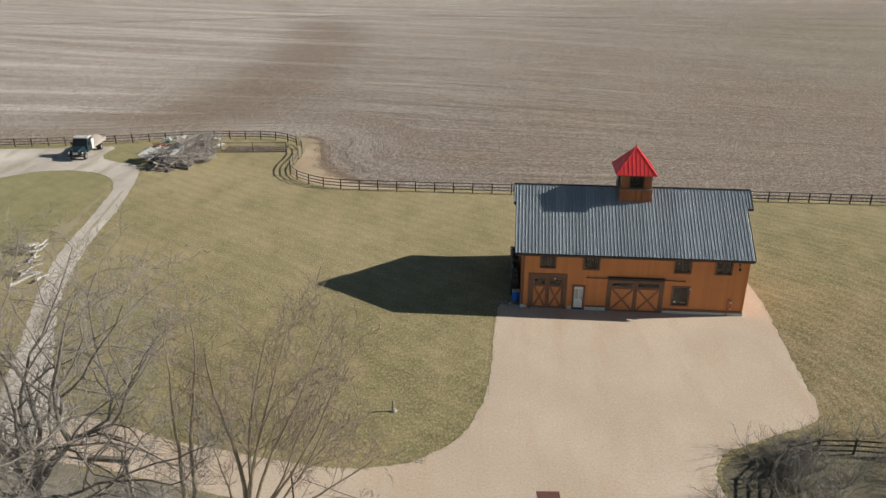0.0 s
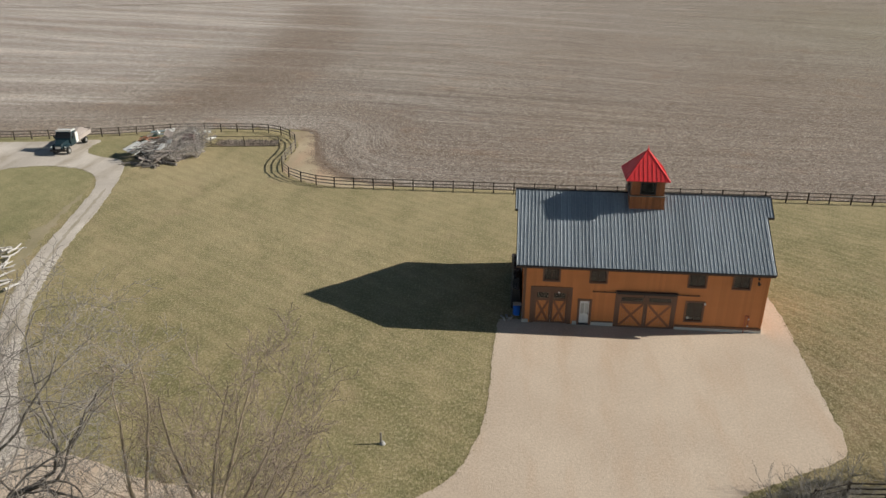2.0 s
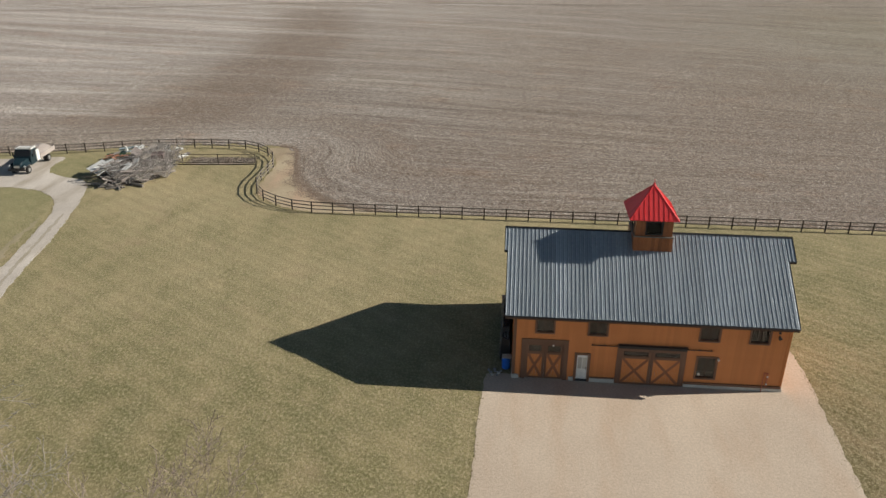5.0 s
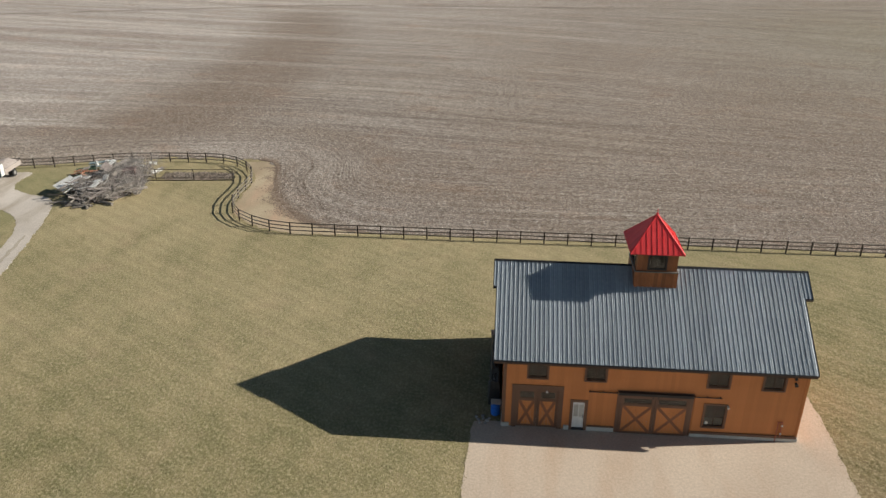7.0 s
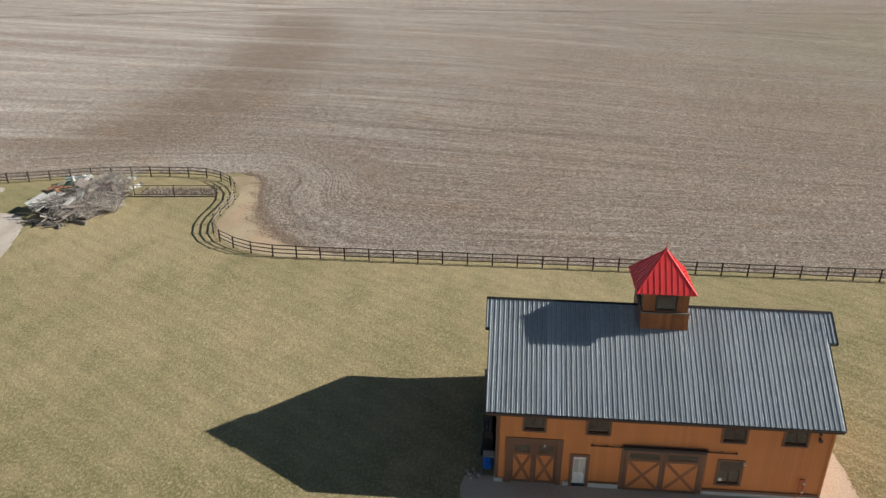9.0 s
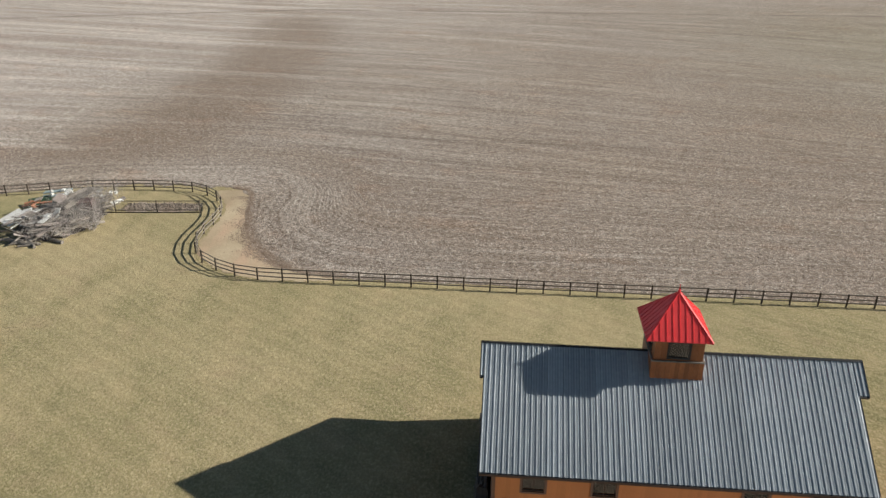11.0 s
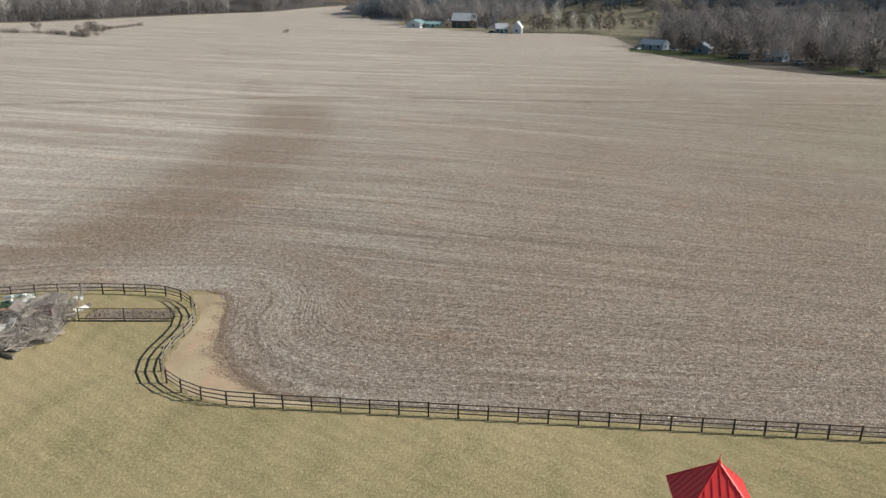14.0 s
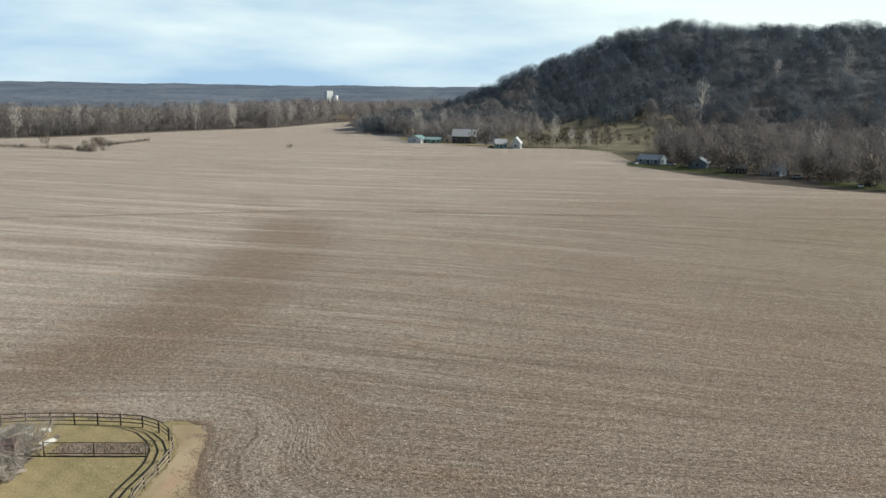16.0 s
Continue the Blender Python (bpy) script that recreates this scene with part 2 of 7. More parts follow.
def grass_material():
    m, nt, b = shell("winter_grass")
    co = nt.nodes.new("ShaderNodeTexCoord").outputs["Object"]
    wide = noised(nt, co, 0.055, 4.0)
    patch = noised(nt, co, 0.42, 5.0, (1.0, 0.75, 1.0))
    tuft = noised(nt, co, 2.6, 6.0, None, 0.7)
    blade = noised(nt, co, 11.0, 4.0, (1.0, 0.6, 1.0), 0.7)
    mow = noised(nt, co, 1.0, 4.0, (0.35, 0.16, 1.0))
    a = mixed(nt, ramped(nt, wide, 0.36, 0.64), (0.290, 0.256, 0.132), (0.392, 0.328, 0.182))
    sepxy = nt.nodes.new("ShaderNodeSeparateXYZ")
    nt.links.new(co, sepxy.inputs[0])
    shift = nt.nodes.new("ShaderNodeMath")
    shift.operation = "ADD"
    nt.links.new(sepxy.outputs["Y"], shift.inputs[0])
    nt.links.new(node_scaled(nt, wide, 30.0), shift.inputs[1])
    east = nt.nodes.new("ShaderNodeMath")
    east.operation = "SUBTRACT"
    nt.links.new(shift.outputs[0], east.inputs[0])
    nt.links.new(node_scaled(nt, ramped(nt, sepxy.outputs["X"], 14.0, 26.0), 20.0), east.inputs[1])
    a = mixed(nt, ramped(nt, east.outputs[0], 4.0, 42.0), mixed(nt, 1.0, a, (0.575, 0.61, 0.50), "MULTIPLY"), a)
    # darker, browner tone over the lawn to the right of the yard
    worn = mixed(nt, 1.0, ramped(nt, sepxy.outputs["X"], 17.0, 21.0), ramped(nt, sepxy.outputs["Y"], 12.0, -5.0), "MULTIPLY")
    a = mixed(nt, node_scaled(nt, ramped(nt, patch, 0.40, 0.68), 0.5), a, (0.44, 0.345, 0.19))
    a = mixed(nt, worn, a, mixed(nt, 1.0, a, (0.80, 0.72, 0.76), "MULTIPLY"))
    a = mixed(nt, ramped(nt, mow, 0.50, 0.75), a, (0.225, 0.205, 0.100))
    fleck = noised(nt, co, 5.2, 4.0, (1.0, 0.7, 1.0), 0.7)
    a = mixed(nt, node_scaled(nt, ramped(nt, tuft, 0.46, 0.80), 0.6), a, (0.190, 0.176, 0.084))
    a = mixed(nt, node_scaled(nt, ramped(nt, fleck, 0.47, 0.64), 0.60), a, (0.50, 0.413, 0.25))
    rusty = noised(nt, co, 0.23, 5.0, None, 0.65)
    a = mixed(nt, node_scaled(nt, ramped(nt, rusty, 0.55, 0.72), 0.35), a, (0.36, 0.265, 0.165))
    lane = nt.nodes.new("ShaderNodeVectorMath")
    lane.operation = "DOT_PRODUCT"
    lane.inputs[1].default_value = (2.1, 3.4, 0.0)
    nt.links.new(co, lane.inputs[0])
    drift = nt.nodes.new("ShaderNodeMath")
    nt.links.new(lane.outputs["Value"], drift.inputs[0])
    nt.links.new(node_scaled(nt, patch, 7.0), drift.inputs[1])
    turn = nt.nodes.new("ShaderNodeMath")
    turn.operation = "SINE"
    nt.links.new(drift.outputs[0], turn.inputs[0])
    g = nt.nodes.new("ShaderNodeMapRange")
    g.inputs["From Min"].default_value, g.inputs["To Min"].default_value, g.inputs["To Max"].default_value = -1.0, 0.955, 1.045
    nt.links.new(turn.outputs[0], g.inputs["Value"])
    a = mixed(nt, 1.0, a, g.outputs[0], "MULTIPLY")
    # greener grass inside the turning loop
    loop = mixed(nt, 1.0, ramped(nt, sepxy.outputs["X"], -46.5, -52.0), ramped(nt, sepxy.outputs["Y"], 48.0, 41.0), "MULTIPLY")
    a = mixed(nt, node_scaled(nt, loop, 0.5), a, mixed(nt, ramped(nt, patch, 0.35, 0.65), (0.165, 0.185, 0.078), (0.26, 0.258, 0.124)))
    # mowing rounds beside the yard
    gap = nt.nodes.new("ShaderNodeVectorMath")
    gap.operation = "DISTANCE"
    gap.inputs[1].default_value = (6.0, -14.0, 0.0)
    nt.links.new(co, gap.inputs[0])
    rounds = nt.nodes.new("ShaderNodeMath")
    nt.links.new(node_scaled(nt, gap.outputs["Value"], 5.4), rounds.inputs[0])
    nt.links.new(node_scaled(nt, patch, 4.0), rounds.inputs[1])
    wave = nt.nodes.new("ShaderNodeMath")
    wave.operation = "SINE"
    nt.links.new(rounds.outputs[0], wave.inputs[0])
    lines = mixed(nt, 1.0, ramped(nt, wave.outputs[0], 0.2, 1.0), ramped(nt, sepxy.outputs["X"], 17.0, 21.0), "MULTIPLY")
    a = mixed(nt, node_scaled(nt, lines, 0.22), a, (0.43, 0.36, 0.215))
    f = nt.nodes.new("ShaderNodeMapRange")
    f.inputs["From Min"].default_value, f.inputs["From Max"].default_value = 0.32, 0.68
    f.inputs["To Min"].default_value, f.inputs["To Max"].default_value = 0.70, 1.30
    nt.links.new(blade, f.inputs["Value"])
    a = mixed(nt, 1.0, a, f.outputs[0], "MULTIPLY")
    a = mixed(nt, 1.0, a, (0.988, 0.992, 1.045), "MULTIPLY")
    nt.links.new(a, b.inputs["Base Color"])
    b.inputs["Roughness"].default_value = 0.95
    b.inputs["Specular IOR Level"].default_value = 0.1
    bumped(nt, b, mixed(nt, 0.4, tuft, blade), 0.8, 0.12)
    return m


def field_material():
    """Tilled stubble: streaks that follow the passes of the machine, damp bands and pale straw specks."""
    m, nt, b = shell("tilled_stubble")
    at = nt.nodes.new("ShaderNodeAttribute")
    at.attribute_name = "passes"
    uv = at.outputs["Vector"]
    damp = nt.nodes.new("ShaderNodeAttribute")
    damp.attribute_name = "damp"
    co = nt.nodes.new("ShaderNodeTexCoord").outputs["Object"]
    broad = noised(nt, uv, 1.0, 5.0, (0.010, 0.11, 1))
    band = noised(nt, uv, 1.0, 6.0, (0.030, 0.50, 1), 0.66)
    row = noised(nt, uv, 1.0, 4.0, (0.22, 3.4, 1), 0.65)
    wobble = noised(nt, uv, 0.5, 2.0)
    sep = nt.nodes.new("ShaderNodeSeparateXYZ")
    nt.links.new(uv, sep.inputs[0])
    phase = nt.nodes.new("ShaderNodeMath")
    nt.links.new(sep.outputs["Y"], phase.inputs[0])
    phase.operation = "MULTIPLY_ADD"
    phase.inputs[1].default_value = 8.27
    nt.links.new(node_scaled(nt, wobble, 9.0), phase.inputs[2])
    furrow = nt.nodes.new("ShaderNodeMath")
    furrow.operation = "SINE"
    nt.links.new(phase.outputs[0], furrow.inputs[0])
    furrow = ramped(nt, furrow.outputs[0], -1.0, 1.0)
    clod = noised(nt, co, 1.9, 6.0, None, 0.75)
    straw = noised(nt, co, 5.8, 3.0, (0.8, 1, 1), 0.7)
    wide = noised(nt, co, 0.013, 4.0)
    a = mixed(nt, ramped(nt, broad, 0.34, 0.66), (0.206, 0.168, 0.137), (0.322, 0.278, 0.234))
    a = mixed(nt, ramped(nt, band, 0.42, 0.70), a, (0.420, 0.365, 0.305))
    a = mixed(nt, ramped(nt, wide, 0.42, 0.70), a, mixed(nt, 1.0, a, (0.86, 0.77, 0.66), "MULTIPLY"))
    warm = noised(nt, co, 0.045, 5.0, (0.6, 1.0, 1.0), 0.6)
    a = mixed(nt, node_scaled(nt, ramped(nt, warm, 0.46, 0.70), 0.38), a, mixed(nt, 1.0, a, (0.98, 0.88, 0.70), "MULTIPLY"))
    a = mixed(nt, ramped(nt, row, 0.50, 0.74), a, (0.190, 0.145, 0.112))
    streak = noised(nt, uv, 1.0, 5.0, (0.035, 1.15, 1), 0.7)
    a = mixed(nt, node_scaled(nt, ramped(nt, streak, 0.48, 0.64), 0.72), a, (0.160, 0.122, 0.094))
    a = mixed(nt, node_scaled(nt, ramped(nt, streak, 0.47, 0.32), 0.6), a, (0.45, 0.395, 0.335))
    f = nt.nodes.new("ShaderNodeMapRange")
    f.inputs["To Min"].default_value, f.inputs["To Max"].default_value = 0.945, 1.04
    nt.links.new(furrow, f.inputs["Value"])
    ridge = nt.nodes.new("ShaderNodeAttribute")
    ridge.attribute_name = "ridge"
    pale = nt.nodes.new("ShaderNodeAttribute")
    pale.attribute_name = "pale"
    weedy = nt.nodes.new("ShaderNodeAttribute")
    weedy.attribute_name = "weedy"
    a = mixed(nt, 1.0, a, f.outputs[0], "MULTIPLY")
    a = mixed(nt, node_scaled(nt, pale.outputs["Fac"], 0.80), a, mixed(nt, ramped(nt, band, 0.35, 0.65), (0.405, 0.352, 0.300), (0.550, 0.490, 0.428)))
    a = mixed(nt, node_scaled(nt, weedy.outputs["Fac"], 0.34), a, (0.24, 0.25, 0.13))
    open_ridge = mixed(nt, 1.0, ridge.outputs["Fac"], ramped(nt, furrow, 0.35, 0.9), "MULTIPLY")
    a = mixed(nt, open_ridge, a, (0.46, 0.41, 0.345))
    streaky = ramped(nt, mixed(nt, 0.5, band, row), 0.24, 0.54)
    dampf = mixed(nt, 1.0, damp.outputs["Fac"], streaky, "MULTIPLY")
    a = mixed(nt, dampf, a, (0.196, 0.139, 0.096))
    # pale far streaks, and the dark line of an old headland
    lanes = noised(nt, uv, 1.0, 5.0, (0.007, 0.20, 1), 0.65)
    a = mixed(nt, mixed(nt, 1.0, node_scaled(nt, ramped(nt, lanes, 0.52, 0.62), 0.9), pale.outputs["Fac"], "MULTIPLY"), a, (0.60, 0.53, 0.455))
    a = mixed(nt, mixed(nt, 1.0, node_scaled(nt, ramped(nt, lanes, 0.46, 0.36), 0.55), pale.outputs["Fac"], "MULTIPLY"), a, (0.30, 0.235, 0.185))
    place = nt.nodes.new("ShaderNodeSeparateXYZ")
    nt.links.new(co, place.inputs[0])
    head = nt.nodes.new("ShaderNodeVectorMath")
    head.operation = "DOT_PRODUCT"
    head.inputs[1].default_value = (-0.045, 1.0, 0.0)
    nt.links.new(co, head.inputs[0])
    off = nt.nodes.new("ShaderNodeMath")
    off.operation = "SUBTRACT"
    off.inputs[1].default_value = 188.6
    bend = nt.nodes.new("ShaderNodeMapRange")
    for key, value in (("From Min", -55.0), ("From Max", -135.0), ("To Max", 23.0)):
        bend.inputs[key].default_value = value
    nt.links.new(place.outputs["X"], bend.inputs["Value"])
    lifted = nt.nodes.new("ShaderNodeMath")
    nt.links.new(head.outputs["Value"], lifted.inputs[0])
    nt.links.new(bend.outputs[0], lifted.inputs[1])
    nt.links.new(lifted.outputs[0], off.inputs[0])
    dist = nt.nodes.new("ShaderNodeMath")
    dist.operation = "ABSOLUTE"
    nt.links.new(off.outputs[0], dist.inputs[0])
    line = mixed(nt, 1.0, ramped(nt, dist.outputs[0], 1.5, 0.3), ramped(nt, noised(nt, uv, 1.0, 3.0, (0.06, 0.2, 1)), 0.30, 0.55), "MULTIPLY")
    a = mixed(nt, node_scaled(nt, line, 0.75), a, (0.13, 0.098, 0.072))
    # a dark pass round the bend
    ringed = nt.nodes.new("ShaderNodeMath")
    ringed.operation = "SUBTRACT"
    ringed.inputs[1].default_value = 8.9
    nt.links.new(sep.outputs["Y"], ringed.inputs[0])
    close = nt.nodes.new("ShaderNodeMath")
    close.operation = "ABSOLUTE"
    nt.links.new(ringed.outputs[0], close.inputs[0])
    bow = mixed(nt, 1.0, ramped(nt, close.outputs[0], 0.55, 0.12), ramped(nt, place.outputs["X"], -22.0, -30.0), "MULTIPLY")
    bow = mixed(nt, 1.0, bow, ramped(nt, place.outputs["X"], -72.0, -52.0), "MULTIPLY")
    a = mixed(nt, node_scaled(nt, bow, 0.7), a, (0.135, 0.100, 0.075))
    # a long straight wheel mark
    mark = nt.nodes.new("ShaderNodeVectorMath")
    mark.operation = "DOT_PRODUCT"
    mark.inputs[1].default_value = (0.035, 1.0, 0.0)
    nt.links.new(co, mark.inputs[0])
    aside = nt.nodes.new("ShaderNodeMath")
    aside.operation = "SUBTRACT"
    aside.inputs[1].default_value = 70.4
    nt.links.new(mark.outputs["Value"], aside.inputs[0])
    gap_m = nt.nodes.new("ShaderNodeMath")
    gap_m.operation = "ABSOLUTE"
    nt.links.new(aside.outputs[0], gap_m.inputs[0])
    rut_line = mixed(nt, 1.0, ramped(nt, gap_m.outputs[0], 0.32, 0.08), ramped(nt, place.outputs["X"], -26.0, -10.0), "MULTIPLY")
    a = mixed(nt, node_scaled(nt, rut_line, 0.6), a, (0.13, 0.10, 0.078))
    # single dark pass lines
    gash = noised(nt, uv, 1.0, 2.0, (0.012, 0.9, 1), 0.5)
    a = mixed(nt, node_scaled(nt, ramped(nt, gash, 0.66, 0.72), 0.5), a, (0.135, 0.105, 0.082))
    # a pair of pale wheel tracks
    side = nt.nodes.new("ShaderNodeVectorMath")
    side.operation = "DOT_PRODUCT"
    side.inputs[1].default_value = (1.0, 0.18, 0.0)
    nt.links.new(co, side.inputs[0])
    bent = nt.nodes.new("ShaderNodeMath")
    bent.operation = "ADD"
    nt.links.new(side.outputs["Value"], bent.inputs[0])
    nt.links.new(node_scaled(nt, wide, 6.0), bent.inputs[1])
    wheels = None
    for centre in (-49.4, -47.5):
        apart = nt.nodes.new("ShaderNodeMath")
        apart.operation = "SUBTRACT"
        apart.inputs[1].default_value = centre
        nt.links.new(bent.outputs[0], apart.inputs[0])
        near = nt.nodes.new("ShaderNodeMath")
        near.operation = "ABSOLUTE"
        nt.links.new(apart.outputs[0], near.inputs[0])
        rut = ramped(nt, near.outputs[0], 0.50, 0.15)
        wheels = rut if wheels is None else mixed(nt, 1.0, wheels, rut, "ADD")
    wheels = mixed(nt, 1.0, wheels, ramped(nt, place.outputs["Y"], 57.0, 64.0), "MULTIPLY")
    wheels = mixed(nt, 1.0, wheels, ramped(nt, place.outputs["Y"], 150.0, 95.0), "MULTIPLY")
    a = mixed(nt, node_scaled(nt, wheels, 0.28), a, (0.52, 0.46, 0.385))
    fleck = noised(nt, uv, 1.0, 4.0, (0.9, 3.2, 1), 0.72)
    a = mixed(nt, node_scaled(nt, ramped(nt, fleck, 0.52, 0.68), 0.45), a, (0.46, 0.41, 0.35))
    a = mixed(nt, node_scaled(nt, ramped(nt, clod, 0.48, 0.64), 0.85), a, (0.140, 0.104, 0.080))
    a = mixed(nt, node_scaled(nt, ramped(nt, straw, 0.56, 0.68), 0.8), a, (0.58, 0.525, 0.45))
    rusty = noised(nt, co, 0.16, 5.0, (0.6, 1.0, 1.0), 0.7)
    a = mixed(nt, node_scaled(nt, ramped(nt, rusty, 0.55, 0.70), 0.35), a, mixed(nt, 1.0, a, (1.08, 0.84, 0.70), "MULTIPLY"))
    grain = nt.nodes.new("ShaderNodeMapRange")
    for key, value in (("From Min", 0.36), ("From Max", 0.64), ("To Min", 0.62), ("To Max", 1.46)):
        grain.inputs[key].default_value = value
    nt.links.new(noised(nt, co, 3.6, 5.0, (0.8, 1, 1), 0.8), grain.inputs["Value"])
    a = mixed(nt, 1.0, a, grain.outputs[0], "MULTIPLY")
    crumb = nt.nodes.new("ShaderNodeMapRange")
    for key, value in (("From Min", 0.38), ("From Max", 0.62), ("To Min", 0.58), ("To Max", 1.44)):
        crumb.inputs[key].default_value = value
    nt.links.new(noised(nt, co, 13.0, 1.0, (0.9, 0.5, 1), 0.6), crumb.inputs["Value"])
    a = mixed(nt, 1.0, a, crumb.outputs[0], "MULTIPLY")
    a = mixed(nt, 1.0, a, (0.980, 1.003, 1.048), "MULTIPLY")
    nt.links.new(a, b.inputs["Base Color"])
    b.inputs["Roughness"].default_value = 0.95
    b.inputs["Specular IOR Level"].default_value = 0.1
    bumped(nt, b, mixed(nt, 0.03, mixed(nt, 0.5, clod, straw), furrow), 1.0, 0.16)
    return m


def gravel_material(name, dark, light, rust):
    m, nt, b = shell(name)
    co = nt.nodes.new("ShaderNodeTexCoord").outputs["Object"]
    wide = noised(nt, co, 0.12, 4.0)
    track = noised(nt, co, 0.5, 4.0, (0.9, 0.22, 1))
    grit = noised(nt, co, 6.5, 6.0, None, 0.8)
    a = mixed(nt, ramped(nt, wide, 0.3, 0.7), dark, light)
    a = mixed(nt, ramped(nt, track, 0.5, 0.8), a, rust)
    f = nt.nodes.new("ShaderNodeMapRange")
    f.inputs["From Min"].default_value, f.inputs["From Max"].default_value = 0.3, 0.7
    f.inputs["To Min"].default_value, f.inputs["To Max"].default_value = 0.80, 1.20
    nt.links.new(grit, f.inputs["Value"])
    a = mixed(nt, 1.0, a, f.outputs[0], "MULTIPLY")
    nt.links.new(a, b.inputs["Base Color"])
    b.inputs["Roughness"].default_value = 0.95
    b.inputs["Specular IOR Level"].default_value = 0.15
    bumped(nt, b, grit, 0.6, 0.04)
    return m


GRASS = grass_material()
FIELD = field_material()
GRAVEL = gravel_material("cream_gravel", (0.495, 0.402, 0.314), (0.590, 0.490, 0.388), (0.51, 0.385, 0.282))
DRIVE = gravel_material("grey_drive_gravel", (0.44, 0.395, 0.345), (0.64, 0.585, 0.52), (0.33, 0.275, 0.205))
DRIVE_CROWN = gravel_material("drive_crown_weeds", (0.36, 0.315, 0.25), (0.47, 0.42, 0.35), (0.25, 0.215, 0.135))
TRODDEN = gravel_material("trodden_grass", (0.265, 0.232, 0.140), (0.39, 0.338, 0.222), (0.36, 0.30, 0.205))
BARE_EARTH = gravel_material("dry_tan_grass", (0.34, 0.272, 0.182), (0.53, 0.44, 0.312), (0.49, 0.34, 0.24))
BED_SOIL = gravel_material("dug_bed_soil", (0.27, 0.215, 0.175), (0.42, 0.355, 0.30), (0.30, 0.215, 0.165))
WOODS = surface("bare_woods_twigs", (0.215, 0.202, 0.206), (0.345, 0.328, 0.328), rough=0.95, coarse=0.05, fine=0.4, vary=0, bump=0, spec=0.1, tone=0.2, leaky=0.45)
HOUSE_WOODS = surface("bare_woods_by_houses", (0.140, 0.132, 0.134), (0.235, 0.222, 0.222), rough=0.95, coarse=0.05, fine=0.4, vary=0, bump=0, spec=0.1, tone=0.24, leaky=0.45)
# blue-grey distance haze is mixed into the hill's twig colour
HAZED_HILL_WOODS = surface("hazed_hill_woods_twigs", (0.064, 0.093, 0.126), (0.136, 0.164, 0.196), rough=0.95, coarse=0.008, fine=0.03, vary=0, bump=0, spec=0.1, tone=0.26, leaky=0.45)
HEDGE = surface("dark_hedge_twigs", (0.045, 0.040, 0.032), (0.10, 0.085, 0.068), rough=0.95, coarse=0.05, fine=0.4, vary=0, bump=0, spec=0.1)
# hill ground, lightened and blued in its base colour as haze would
HAZED_HILL_FLOOR = surface("hazed_hill_floor", (0.088, 0.096, 0.112), (0.135, 0.140, 0.155), rough=0.95, coarse=0.05, fine=0.5, vary=0, bump=0.4, depth=0.3, spec=0.1)
LEAF_LITTER = surface("leaf_litter", (0.085, 0.074, 0.066), (0.15, 0.132, 0.118), rough=0.95, coarse=0.05, fine=0.5, vary=0, bump=0.4, depth=0.3, spec=0.1)
UNDERGROWTH = surface("olive_undergrowth", (0.150, 0.136, 0.102), (0.300, 0.268, 0.208), rough=0.95, coarse=0.5, fine=5, vary=0, bump=0.5, depth=0.08, spec=0.1)
BRUSH_FLOOR = surface("olive_brush_floor", (0.112, 0.104, 0.072), (0.215, 0.192, 0.135), rough=0.95, coarse=0.5, fine=5, vary=0, bump=0.5, depth=0.08, spec=0.1)
PASTURE = surface("dull_pasture", (0.118, 0.115, 0.084), (0.255, 0.230, 0.170), rough=0.95, coarse=0.04, fine=0.4, vary=0, bump=0.2, depth=0.1, spec=0.1)
HOUSE_LAWN = surface("short_green_lawn", (0.062, 0.082, 0.038), (0.125, 0.14, 0.068), rough=0.95, coarse=0.05, fine=0.5, vary=0, bump=0.2, depth=0.1, spec=0.1)
# horizon woods carry the haze of distance in their base colour
HAZED_FAR_WOODS = surface("hazed_wooded_ridge", (0.088, 0.122, 0.178), (0.215, 0.255, 0.315), rough=1.0, coarse=0.004, fine=0.045, vary=0, bump=0, spec=0.0)
PALE_TRUNK = surface("white_sycamore_bark", (0.40, 0.38, 0.36), (0.60, 0.58, 0.55), rough=0.85, vary=0.1, bump=0)


# ---- building helpers ----
def box(bm, x0, x1, y0, y1, z0, z1, m=None):
    v = [bm.verts.new(m @ Vector(p) if m else p) for p in (
        (x0, y0, z0), (x1, y0, z0), (x1, y1, z0), (x0, y1, z0), (x0, y0, z1), (x1, y0, z1), (x1, y1, z1), (x0, y1, z1))]
    for q in ((0, 3, 2, 1), (4, 5, 6, 7), (0, 1, 5, 4), (1, 2, 6, 5), (2, 3, 7, 6), (3, 0, 4, 7)):
        bm.faces.new([v[i] for i in q])
    return v


def bevelled(bm, width):
    bmesh.ops.bevel(bm, geom=list(bm.edges), offset=width, segments=1, affect="EDGES", profile=0.5)
    return bm


def bar(bm, a, b, w, h, up=(0, 0, 1)):
    """A square bar from a to b."""
    a, b = Vector(a), Vector(b)
    d = (b - a)
    length = d.length
    d.normalize()
    side = d.cross(Vector(up))
    side = side.normalized() if side.length > 1e-4 else Vector((1, 0, 0))
    top = side.cross(d)
    m = Matrix((side, d, top)).transposed().to_4x4()
    m.translation = a
    return box(bm, -w / 2, w / 2, 0, length, -h / 2, h / 2, m)


